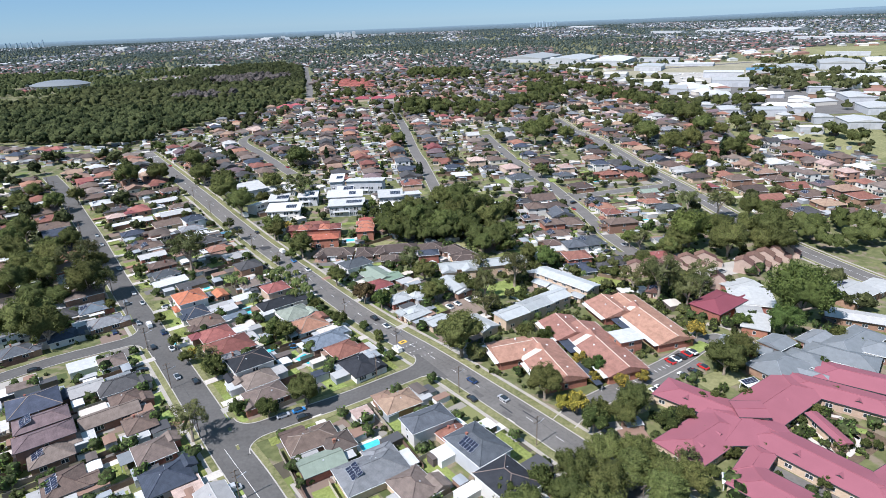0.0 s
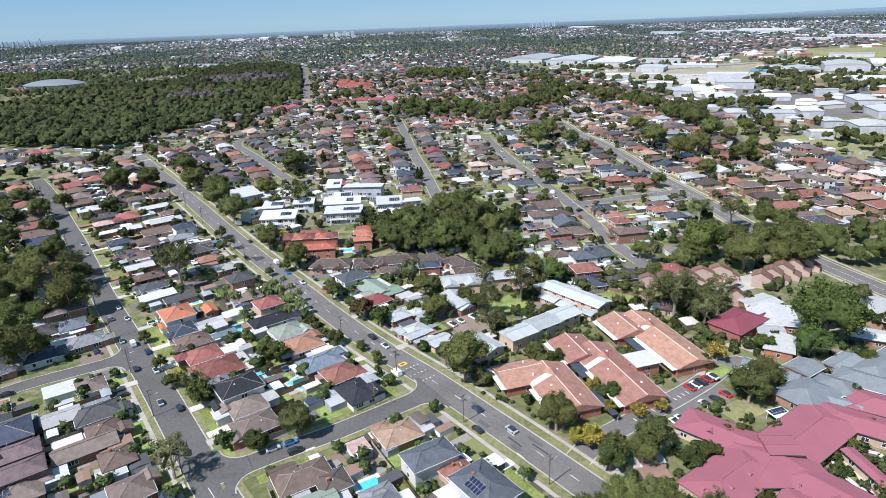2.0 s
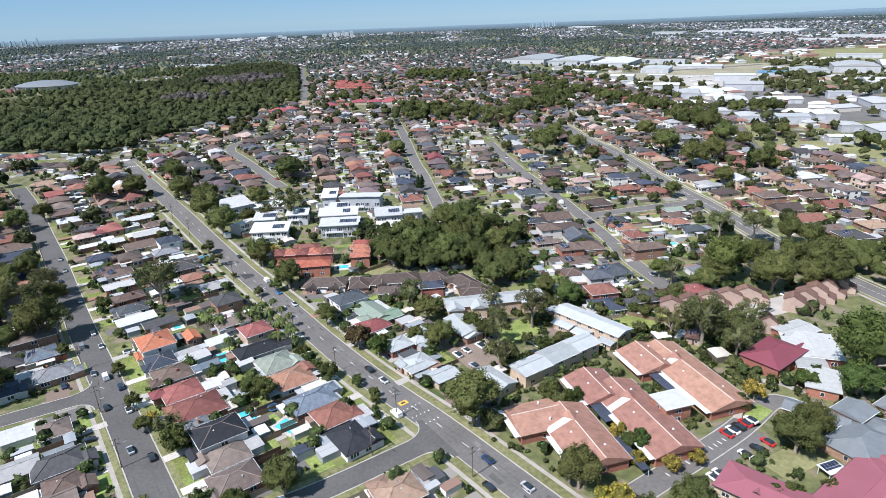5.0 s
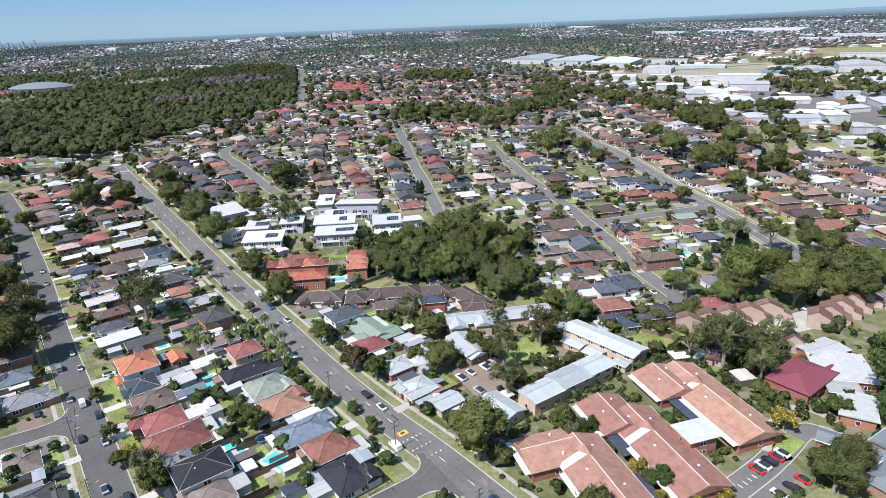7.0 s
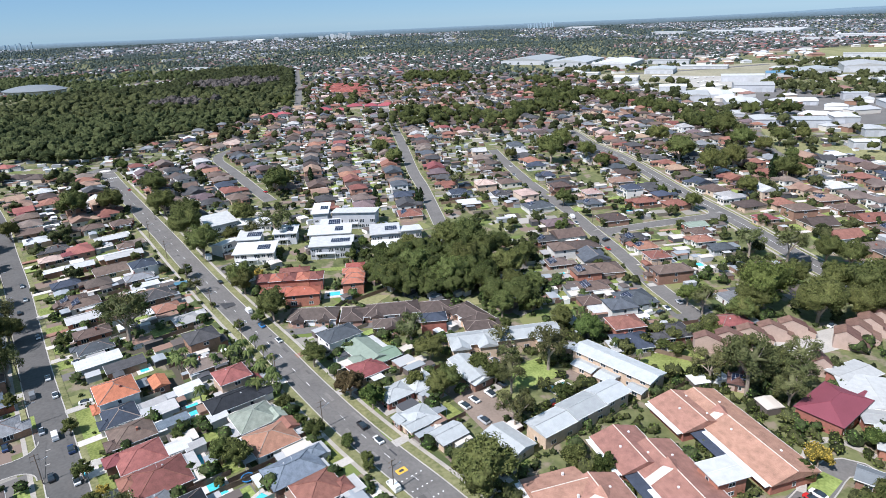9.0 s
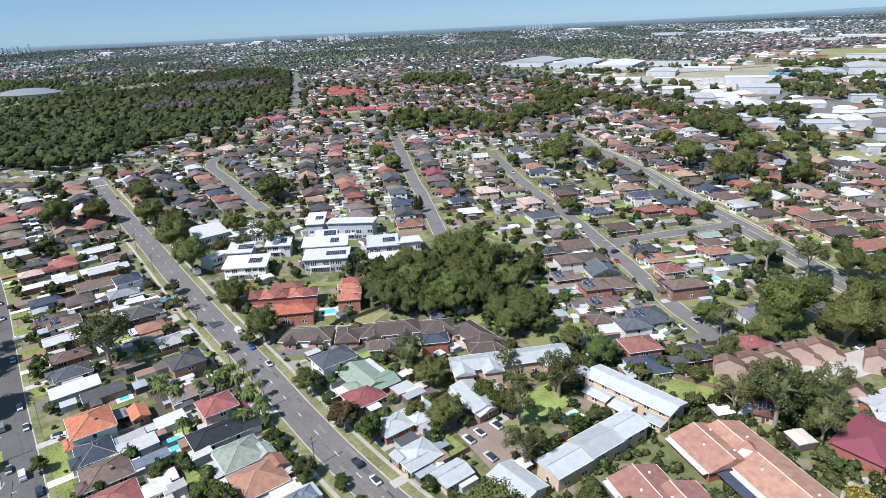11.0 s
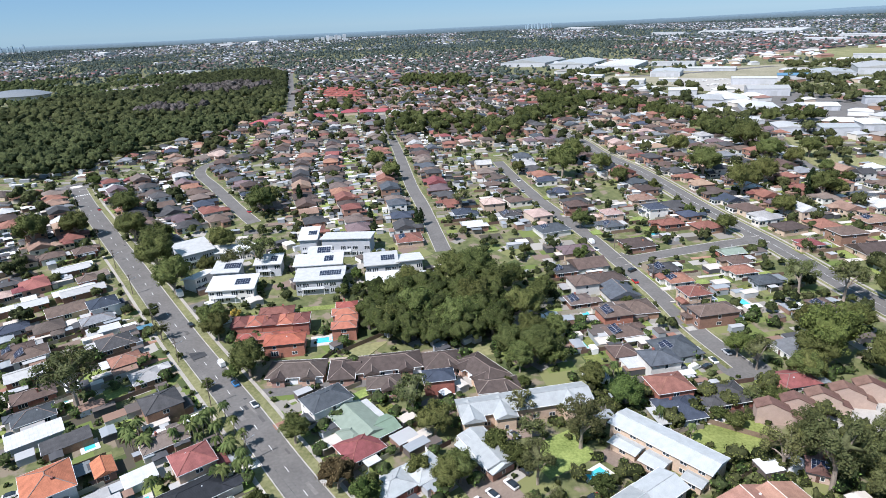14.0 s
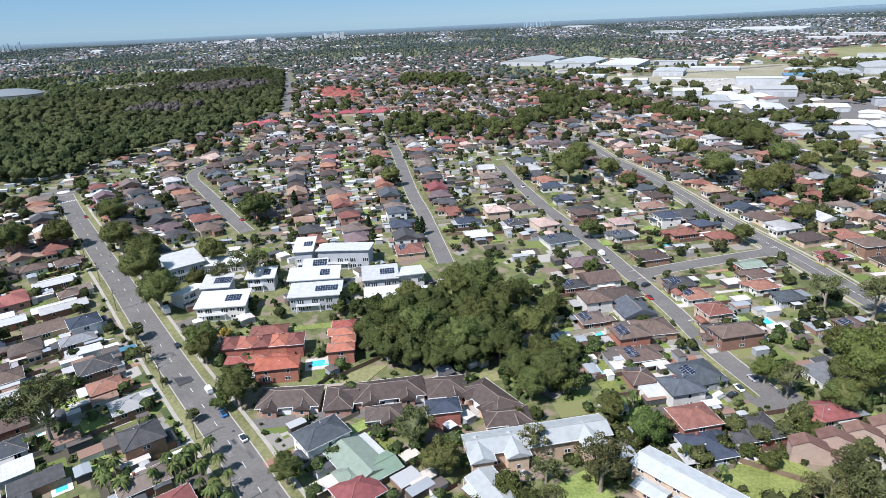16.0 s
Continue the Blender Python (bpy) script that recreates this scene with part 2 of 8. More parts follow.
def boxes(*items):
    """Verts and faces of boxes (x0, x1, y0, y1, z0, z1)."""
    V, F = [], []
    for x0, x1, y0, y1, z0, z1 in items:
        k = len(V)
        V += [(x0, y0, z0), (x1, y0, z0), (x1, y1, z0), (x0, y1, z0), (x0, y0, z1), (x1, y0, z1), (x1, y1, z1), (x0, y1, z1)]
        F += [(k, k + 3, k + 2, k + 1), (k + 4, k + 5, k + 6, k + 7), (k, k + 1, k + 5, k + 4), (k + 1, k + 2, k + 6, k + 5),
              (k + 2, k + 3, k + 7, k + 6), (k + 3, k, k + 4, k + 7)]
    return V, F


def hip(x0, x1, y0, y1, z, slope, gable=False, thick=0.18, inset=None):
    """A hipped or gabled roof body over a rectangle, ridge along the longer side."""
    w, d = x1 - x0, y1 - y0
    V = [(x0, y0, z), (x1, y0, z), (x1, y1, z), (x0, y1, z)]
    V += [(a, b, c + thick) for a, b, c in V]
    cx, cy = (x0 + x1) / 2, (y0 + y1) / 2
    if w >= d:
        r = z + thick + d / 2 * slope
        e = 0 if gable else (d / 2 if inset is None else inset)
        e = min(e, w / 2 - 0.05)
        V += [(x0 + e, cy, r), (x1 - e, cy, r)]
        F = [(4, 5, 9, 8), (6, 7, 8, 9), (5, 6, 9), (7, 4, 8)]
    else:
        r = z + thick + w / 2 * slope
        e = 0 if gable else (w / 2 if inset is None else inset)
        e = min(e, d / 2 - 0.05)
        V += [(cx, y0 + e, r), (cx, y1 - e, r)]
        F = [(5, 6, 9, 8), (7, 4, 8, 9), (4, 5, 8), (6, 7, 9)]
    F += [(0, 3, 2, 1), (0, 1, 5, 4), (1, 2, 6, 5), (2, 3, 7, 6), (3, 0, 4, 7)]
    return V, F


def bar(V, F, a, b, s):
    """A thin square bar from a to b, added to V and F."""
    a, b = Vector(a), Vector(b)
    w = (b - a).normalized()
    u = w.cross(Vector((0, 0, 1)) if abs(w.z) < 0.95 else Vector((1, 0, 0))).normalized() * s / 2
    v = w.cross(u).normalized() * s / 2
    k = len(V)
    for p in (a, b):
        V += [tuple(p + u + v), tuple(p - u + v), tuple(p - u - v), tuple(p + u - v)]
    F += [(k, k + 1, k + 2, k + 3), (k + 7, k + 6, k + 5, k + 4)] + [(k + i, k + 4 + i, k + 4 + (i + 1) % 4, k + (i + 1) % 4) for i in range(4)]


def tube(V, F, a, b, ra, rb, n=7):
    a, b = Vector(a), Vector(b)
    w = (b - a).normalized()
    u = w.cross(Vector((0, 0, 1)) if abs(w.z) < 0.95 else Vector((1, 0, 0))).normalized()
    v = w.cross(u)
    k = len(V)
    for p, r in ((a, ra), (b, rb)):
        V += [tuple(p + (u * math.cos(6.2832 * i / n) + v * math.sin(6.2832 * i / n)) * r) for i in range(n)]
    F += [(k + (i + 1) % n, k + i, k + n + i, k + n + (i + 1) % n) for i in range(n)]
    F += [tuple(range(k, k + n)), tuple(range(k + 2 * n - 1, k + n - 1, -1))]


# ---------------------------------------------------------------- ground
def grade(near, step, far, grow):
    out = list(np.arange(-near, near + 1, step))
    s, p = step, near
    while p < far:
        s *= grow
        p += s
        out.append(p)
        out.insert(0, -p)
    return out


def ground():
    xs = grade(500, 10, 4900, 1.22)
    ys = [-600, -300, -100] + list(np.arange(0, 1000, 10.0))
    s = 10
    while ys[-1] < 5060:
        s = min(s * 1.12, 160)
        ys.append(ys[-1] + s)
    V = [(x, y, height(x, y)) for y in ys for x in xs]
    n = len(xs)
    F = [(j * n + i, j * n + i + 1, (j + 1) * n + i + 1, (j + 1) * n + i) for j in range(len(ys) - 1) for i in range(n - 1)]
    m = material("suburban_ground", (0.092, 0.114, 0.040), 0.95, 0.3, 0.35, 0.035, 0.0, tint=(0.15, 0.152, 0.066))
    # bare soil and paving show through the grass in patches
    nd, l = m.node_tree.nodes, m.node_tree.links
    b = nd["Principled BSDF"]
    src = b.inputs["Base Color"].links[0].from_socket
    co = nd.new("ShaderNodeTexCoord")
    no = nd.new("ShaderNodeTexNoise")
    no.inputs["Scale"].default_value, no.inputs["Detail"].default_value = 0.16, 5
    l.new(co.outputs["Object"], no.inputs["Vector"])
    mr = nd.new("ShaderNodeMapRange")
    mr.inputs["From Min"].default_value, mr.inputs["From Max"].default_value = 0.52, 0.62
    l.new(no.outputs["Fac"], mr.inputs["Value"])
    mx = nd.new("ShaderNodeMix")
    mx.data_type = "RGBA"
    mx.inputs["B"].default_value = (0.22, 0.18, 0.13, 1)
    l.new(mr.outputs[0], mx.inputs["Factor"])
    l.new(src, mx.inputs["A"])
    l.new(mx.outputs["Result"], b.inputs["Base Color"])
    g = new("ground", mesh_of("ground", V, F, m))
    tagged(g, "grassy suburban ground with bare and paved patches", "ground", kind="structure")


ground()

# ---------------------------------------------------------------- roads
ROADS = []    # (points, half width), kept for keeping things off the roads


def resample(pts, step=6.0):
    """Points along a smooth line through pts."""
    P = [Vector((p[0], p[1], 0)) for p in pts]
    P = [2 * P[0] - P[1]] + P + [2 * P[-1] - P[-2]]
    out = []
    for i in range(1, len(P) - 2):
        a, b, c, d = P[i - 1:i + 3]
        n = max(2, int((c - b).length / step))
        for k in range(n):
            t = k / n
            out.append(0.5 * (2 * b + (c - a) * t + (2 * a - 5 * b + 4 * c - d) * t * t + (3 * b - a - 3 * c + d) * t ** 3))
    out.append(P[-2])
    return out


def strip(pts, o0, o1, z0, z1):
    """A ribbon between two offsets to the right of a line, with its sides."""
    V, F = [], []
    for i, p in enumerate(pts):
        w = (pts[min(i + 1, len(pts) - 1)] - pts[max(i - 1, 0)]).normalized()
        r = Vector((w.y, -w.x, 0))
        for o, z in ((o0, z0), (o0, z1), (o1, z1), (o1, z0)):
            q = p + r * o
            V.append((q.x, q.y, height(q.x, q.y) + z))
        if i:
            k = 4 * i
            F += [(k - 3, k - 2, k + 2, k + 1), (k - 4, k - 3, k + 1, k), (k - 2, k - 1, k + 3, k + 2)]
    return V, F


def road(name, pts, width, label, kerbs=True, path=(0, 0), lift=0.0, verge=0.0, mat=M_asphalt):
    line = resample(pts)
    h = width / 2
    ROADS.append((np.array([(p.x, p.y) for p in line]), h))
    r = new(name, mesh_of(name, *strip(line, -h, h, -0.3, 0.06 + lift), mat))
    tagged(r, label, "road", kind="structure")
    if kerbs:
        for s in (-1, 1):
            k = new("kerb", mesh_of("kerb", *strip(line, s * h if s > 0 else -h - 0.35, h + 0.35 if s > 0 else -h, -0.3, 0.19 + lift * 0.5), M_concrete))
            tagged(k, "grey concrete kerb along the asphalt road", "kerb", kind="structure")
    if verge:
        for s in (-1, 1):
            a, b = s * (h + 0.35), s * (h + verge)
            g = new("verge", mesh_of("verge", *strip(line, min(a, b), max(a, b), -0.3, 0.1275 + 0.0041 * (len(bpy.data.objects) % 9)), M_verge))
            tagged(g, "mown grass verge beside the street", "verge", kind="structure")
    for s, off in zip((-1, 1), path):
        if off:
            a, b = s * (h + off), s * (h + off + 1.3)
            f = new("footpath", mesh_of("footpath", *strip(line, min(a, b), max(a, b), -0.2, 0.14), M_path))
            tagged(f, "pale concrete footpath beside the road", "footpath", kind="structure")


MAIN = [(75, 92), (31, 148), (1.5, 184), (-15, 203.5), (-28, 217.5), (-43.3, 235), (-62.6, 259.3), (-80, 282.5), (-97, 304), (-120, 332.5), (-152, 373), (-178.5, 406.7), (-204.6, 439), (-250, 497), (-290, 552)]
LEFT = [(-30, 95), (-56.5, 130.5), (-72, 149.5), (-102.5, 188.5), (-137.5, 232.5), (-164.8, 266.3), (-192.8, 302.5), (-224, 343), (-259, 386), (-290, 425), (-331.9, 472.5)]
CROSS = [(-72, 153.5), (-57.7, 162.7), (-40.9, 172.9), (-25.2, 184), (-14, 192)]
SIDE = [(-178, 187), (-159.8, 203), (-143.7, 213), (-131, 221)]
MIDDLE = [(90, 304), (83, 333), (78.1, 364.7), (70, 397.2), (62, 429), (51, 462), (41, 495), (31, 542), (24, 590)]
INNER = [(-17, 415), (-22, 440), (-31, 485), (-41, 531), (-58, 640), (-72, 720), (-98, 877)]
EAST = [(196, 235), (174.9, 301.7), (163.9, 355.9), (154, 409), (138, 466), (123, 540), (109, 600), (104, 655), (95, 715), (78, 775)]
CRESC = [(-131, 462), (-152, 492), (-186, 546), (-212, 588), (-218, 618), (-205, 650)]
FARST = [(-225, 930), (-260, 1080), (-311, 1284), (-407, 1670), (-420, 1722)]
JOIN = [(71, 397), (99, 405.7), (130, 414.6), (152, 420)]
road("road_main", MAIN, 10.2, "wide grey asphalt road with a dashed centre line", True, (3.3, 3.3), 0.0, 3.3)
road("road_left", LEFT, 10.0, "grey asphalt residential street between houses", True, (2.3, 0), 0.01, 2.3, M_street)
road("road_cross", CROSS, 7.6, "grey asphalt side street joining two roads", True, (0, 0), -0.01, 2.6, M_street)
road("road_side", SIDE, 7.4, "grey asphalt side street", True, (0, 0), -0.01, 0.0, M_street)
road("road_middle", MIDDLE, 8.0, "grey asphalt residential street ending in a turning place", True, (0, 0), 0.0, 2.4)
road("road_inner", INNER, 8.0, "grey asphalt residential street", True, (0, 0), 0.0, 1.2)
road("road_east", EAST, 11.0, "grey asphalt through road", True, (2, 2), 0.0, 2.0)
road("road_crescent", CRESC, 8.0, "grey asphalt crescent", True, (0, 0), 0.0, 1.2)
road("road_far", FARST, 11.0, "long straight asphalt road beside the woods", False)
road("road_join", JOIN, 7.5, "grey asphalt side street", True, (0, 0), -0.01)
road("road_forest", [(-283, 556), (-330, 552), (-420, 560), (-560, 590)], 9.0, "asphalt road along the edge of the woods", True, (0, 0), -0.01)
road("road_park", [(270, 330), (262, 372), (252, 465), (241, 545), (262, 625)], 6.0, "pale road along the sports field", False)


def mouth(back, end, half, R=6.5, mat=M_street):
    """The flared mouth of a side street, with rounded kerbs, where it meets a wider road."""
    a, d = Vector((*back, 0)), Vector((end[0] - back[0], end[1] - back[1], 0)).normalized()
    p, others = a.copy(), [(l, h) for l, h in ROADS if ((l - back) ** 2).sum(1).min() > 16]
    for k in range(400):
        p = p + d * 0.1
        if any(((l - (p.x, p.y)) ** 2).sum(1).min() < (h + 0.5) ** 2 + 9 for l, h in others):
            near = [(seg_gap(l, p), h) for l, h in others]
            if any(g < h + 0.4 for g, h in near):
                break
    n = Vector((-d.y, d.x, 0))
    arc = [(-R + R * math.sin(i * math.pi / 16), half + R - R * math.cos(i * math.pi / 16)) for i in range(9)] + [(2.0, half + R)]
    V, F = [], []
    for s, w in arc:
        for q in (p + d * s - n * w, p + d * s + n * w):
            V.append((q.x, q.y, height(q.x, q.y) + 0.205))
    F = [(2 * i, 2 * i + 2, 2 * i + 3, 2 * i + 1) for i in range(len(arc) - 1)]
    tagged(new("road_mouth", mesh_of("road_mouth", V, F, mat)), "flared asphalt mouth of a side street", "road", kind="structure")
    for s in (-1, 1):
        line = [p + d * u + n * s * (w + 0.16) for u, w in arc[:-1]]
        k = new("kerb", mesh_of("kerb", *strip(line, -0.17, 0.17, -0.2, 0.25), M_concrete))
        tagged(k, "rounded concrete kerb at a street corner", "kerb", kind="structure")


def seg_gap(line, p):
    """Least distance from a point to a polyline."""
    a, b = line[:-1], line[1:]
    q, ab = np.array((p.x, p.y)), b - a
    t = np.clip(((q - a) * ab).sum(1) / (ab * ab).sum(1), 0, 1)
    return float(np.sqrt((((a + ab * t[:, None]) - q) ** 2).sum(1)).min())


mouth((-32, 179.2), CROSS[-1], 3.9)
mouth((-49, 168), CROSS[0], 3.9)
mouth((-150, 209.1), SIDE[-1], 3.8)
mouth((110, 409), JOIN[-1], 3.8, 5, M_asphalt)
mouth((115, 410), JOIN[0], 3.8, 5, M_asphalt)


def off_road(x, y, gap):
    for line, h in ROADS:
        if ((line - (x, y)) ** 2).sum(1).min() < (h + gap) ** 2:
            return False
    return True


# ---------------------------------------------------------------- houses
HOMES = []
def window_mesh(name, w, h, bars):
    """A framed window with its panes set back, standing on z = 0 and facing -y, as one shell."""
    cuts = [-w] + list(bars) + [w]
    V, F, glass = [], [], []
    V += [(-w, 0.03, 0), (w, 0.03, 0), (w, 0.03, h), (-w, 0.03, h)]
    xs = sorted({-w, w, *[c for c in bars]})
    for i in range(len(xs) - 1):
        a, b = xs[i], xs[i + 1]
        k = len(V)
        V += [(a, -0.06, 0), (b, -0.06, 0), (b, -0.06, h), (a, -0.06, h)]
        e = 0.08
        V += [(a + e, -0.06, e), (b - e, -0.06, e), (b - e, -0.06, h - e), (a + e, -0.06, h - e)]
        V += [(a + e, -0.02, e), (b - e, -0.02, e), (b - e, -0.02, h - e), (a + e, -0.02, h - e)]
        for j in range(4):
            q = (j + 1) % 4
            F += [(k + j, k + q, k + 4 + q, k + 4 + j), (k + 4 + j, k + 4 + q, k + 8 + q, k + 8 + j)]
        glass.append(len(F))
        F.append((k + 8, k + 9, k + 10, k + 11))
    n = len(V)
    l, r = 4, 4 + 12 * (len(xs) - 2)
    F += [(0, 4, 7, 3), (1, 2, r + 2, r + 1), (3, 7, r + 2, 2), (0, 1, r + 1, 4)]
    bm = bmesh.new()
    vs = [bm.verts.new(v) for v in V]
    for i, f in enumerate(F):
        bm.faces.new([vs[j] for j in f]).material_index = 1 if i in glass else 0
    bmesh.ops.remove_doubles(bm, verts=bm.verts, dist=1e-4)
    me = bpy.data.meshes.new(name)
    bm.to_mesh(me)
    bm.free()
    me.materials.append(M_frame)
    me.materials.append(M_pane)
    return me


win_wide = window_mesh("window", 1.0, 1.35, (0.0,))
win_tall = window_mesh("window", 0.6, 1.5, ())
win_door = window_mesh("window", 1.4, 2.05, (-0.45, 0.45))
door_leaf = mesh_of("door", *boxes((-0.45, 0.45, -0.04, 0.02, 0, 2.05), (-0.35, 0.35, -0.06, -0.04, 0.3, 0.9), (-0.35, 0.35, -0.06, -0.04, 1.1, 1.9)), material("front_door", (0.14, 0.08, 0.06), 0.5, 0.2, 4, 1, spread=0.4))
garage_leaf = mesh_of("garage_door", *boxes(*[(-2.4, 2.4, -0.05 - 0.01 * (i % 2), 0.02, 0.02 + i * 0.42, 0.42 + i * 0.42) for i in range(5)]), material("garage_door_steel", (0.58, 0.56, 0.52), 0.5, 0.1, 4, 1, spread=0.25))
panel_mesh = mesh_of("solar_panel", *boxes((-0.5, 0.5, -0.82, 0.82, 0.06, 0.10), (-0.54, 0.54, -0.86, 0.86, 0.04, 0.09)), M_panel)
panel_mesh.materials.append(M_panelframe)
for poly in list(panel_mesh.polygons)[6:]:
    poly.material_index = 1
WORDS = {"schoolwhite": "white", "tan": "tan", "pinkgrey": "pinkish grey", "tanred": "weathered red-brown", "greengrey": "green-grey", "bluegrey": "blue-grey", "palegreen": "pale green",
         "palegrey": "pale grey", "whitemetal": "whitish", "darkbrown": "dark brown", "terrace": "dark brown"}


def ridge_caps(parent, x0, x1, y0, y1, z, slope, gable, mat):
    V0, _ = hip(x0, x1, y0, y1, z, slope, gable)
    V, F = [], []
    a, b = V0[8], V0[9]
    bar(V, F, a, b, 0.22)
    if not gable:
        ends = ((4, 8), (7, 8), (5, 9), (6, 9)) if x1 - x0 >= y1 - y0 else ((4, 8), (5, 8), (6, 9), (7, 9))
        for i, j in ends:
            bar(V, F, V0[i], V0[j], 0.2)
    child("ridge_cap", mesh_of("ridge_cap", V, F, mat), parent)


def solar_array(parent, x, y, z, tilt, rz, nx, ny):
    base = pose(x, y, z, 0, 0, rz) @ pose(0, 0, 0, tilt)
    for i in range(nx):
        for j in range(ny):
            child("solar_panel", panel_mesh, parent, base @ pose((i - nx / 2 + 0.5) * 1.1, (j - ny / 2 + 0.5) * 1.75, 0))


def house(x, y, rz, w, d, roof, style, solar=False, walls=None, plain=False, title=None, wing=None):
    """A dwelling or outbuilding: x along its front, the front towards its own -y."""
    r = random.Random(int(x * 71 + y * 13))
    HOMES.append((x, y, max(w, d) / 2) if style == "shed" or plain else (x, y, max(w, d) / 2, rz, w, d))
    mat = roof_mats[roof]
    word = WORDS.get(roof, roof)
    metal = roof in METAL
    if style == "shed":
        ob = root("shed" if w * d < 60 else "outbuilding", x, y, rz)
        tagged(ob, title or f"low {word} metal-roofed {'shed' if w * d < 60 else 'extension'} beside a house", "shed")
        h = 2.3 + r.random() * 0.4
        wm = walls or r.choice((M_render, M_brick, M_greywall))
        V, F = boxes((-w / 2 + 0.25, w / 2 - 0.25, -d / 2 + 0.25, d / 2 - 0.25, -0.4, h))
        child("wall", mesh_of("wall", V, F, wm), ob)
        V = [(-w / 2, -d / 2, h), (w / 2, -d / 2, h), (w / 2, d / 2, h + 0.25), (-w / 2, d / 2, h + 0.25)]
        V += [(a, b, c + 0.12) for a, b, c in V]
        F = [(0, 3, 2, 1), (4, 5, 6, 7), (0, 1, 5, 4), (1, 2, 6, 5), (2, 3, 7, 6), (3, 0, 4, 7)]
        child("roof", mesh_of("roof", V, F, mat), ob)
        V, F = boxes((-w / 2 - 0.1, w / 2 + 0.1, -d / 2 - 0.1, -d / 2, h - 0.05, h + 0.14))
        child("gutter", mesh_of("gutter", V, F, M_frame), ob)
        n = max(2, int(w / 3))
        V, F = [], []
        for i in range(int(d / 1.2)):
            yy = -d / 2 + 0.6 + i * 1.2
            zz = h + 0.12 + 0.25 * (yy + d / 2) / d
            bar(V, F, (-w / 2, yy, zz + 0.01), (w / 2, yy, zz + 0.01), 0.05)
        child("sheet_rib", mesh_of("sheet_rib", V, F, mat), ob)
        if w > 5:
            child("door", door_leaf, ob, pose(0, -d / 2 + 0.25, 0))
            child("window", win_tall, ob, pose(w / 4, -d / 2 + 0.25, 0.7))
        return ob
    if not plain and wing is not False and w > 8.5 and d > 8.5:
        w, d = w * 0.92, d * 0.86
    two = style == "two"
    gable = style == "gable"
    hw = 5.5 if two else 2.75
    slope = 0.30 if metal else 0.40
    ov = 0.5
    ob = root("house", x, y, rz)
    wm = walls or r.choice((M_brick, M_redbrick, M_creambrick, M_render, M_brick) if not roof in ("black", "slate", "navy") else (M_render, M_greywall, M_render, M_brick))
    wname = {"brick_brown": "brown brick", "brick_red": "red brick", "brick_cream": "cream brick", "rendered_wall": "white rendered", "grey_render": "grey rendered"}.get(wm.name, "painted")
    tagged(ob, title or f"{'two-storey' if two else 'single-storey'} {wname} house with {word} {'metal' if metal else 'tiled'} {'gable' if gable else 'hip'} roof", "house")
    V, F = boxes((-w / 2, w / 2, -d / 2, d / 2, -0.5, hw))
    child("wall", mesh_of("wall", V, F, wm), ob)
    X0, X1, Y0, Y1 = -w / 2 - ov, w / 2 + ov, -d / 2 - ov, d / 2 + ov
    rf = child("roof", mesh_of("roof", *hip(X0, X1, Y0, Y1, hw, slope, gable), mat), ob)
    ridge_caps(rf, X0, X1, Y0, Y1, hw, slope, gable, mat if metal or r.random() < 0.65 else M_cap)
    V, F = boxes((X0 - 0.1, X1 + 0.1, Y0 - 0.1, Y0, hw - 0.02, hw + 0.15), (X0 - 0.1, X1 + 0.1, Y1, Y1 + 0.1, hw - 0.02, hw + 0.15),
                 (X0 - 0.1, X0, Y0, Y1, hw - 0.02, hw + 0.15), (X1, X1 + 0.1, Y0, Y1, hw - 0.02, hw + 0.15))
    child("gutter", mesh_of("gutter", V, F, M_frame if r.random() < 0.6 else M_dark), rf)
    if gable:
        ga = max(w, d)
        rh = min(w + 2 * ov, d + 2 * ov) / 2 * slope
        if w >= d:
            V = [(s * (w / 2 - 0.02), a, b) for s in (-1, 1) for a, b in ((-d / 2, hw), (d / 2, hw), (0, hw + rh))]
        else:
            V = [(a, s * (d / 2 - 0.02), b) for s in (-1, 1) for a, b in ((-w / 2, hw), (w / 2, hw), (0, hw + rh))]
        for q in (V[:3], V[3:]):
            child("gable", mesh_of("gable", q, [(0, 1, 2)], wm), ob)
    if w > 9 and d > 9 and wing is not False and not plain:
        # a front wing under its own hip, and a covered terrace behind
        s = r.choice((-1, 1))
        ww, wd = w * 0.45, 1.6 + r.random() * 1.6
        cx = s * (w / 2 - ww / 2)
        h2 = 2.75
        V, F = boxes((cx - ww / 2, cx + ww / 2, -d / 2 - wd, -d / 2, -0.5, h2))
        child("wall", mesh_of("wall", V, F, wm), ob)
        g2 = r.random() < 0.4
        a = (cx - ww / 2 - ov, cx + ww / 2 + ov, -d / 2 - wd - ov, -d / 2 + (ww / 2 if not two else 0.02), h2 + 0.012, slope, g2)
        r2 = child("roof", mesh_of("roof", *hip(*a), mat), ob)
        ridge_caps(r2, *a, mat)
        child("garage_door", garage_leaf, ob, pose(cx, -d / 2 - wd, 0)) if ww > 4.9 else child("window", win_wide, ob, pose(cx, -d / 2 - wd, 0.8))
        if r.random() < 0.6:
            pw, pd = w * (0.4 + 0.4 * r.random()), 2.5 + r.random() * 2.5
            px = r.choice((-1, 1)) * (w - pw) / 2
            V, F = boxes((px - pw / 2, px + pw / 2, d / 2 + 0.45, d / 2 + pd, 2.42, 2.52))
            pt = child("terrace_roof", mesh_of("terrace_roof", V, F, roof_mats[r.choice(("white", "palegrey", "palegrey", "white", "steel"))]), ob, None, "flat metal terrace cover")
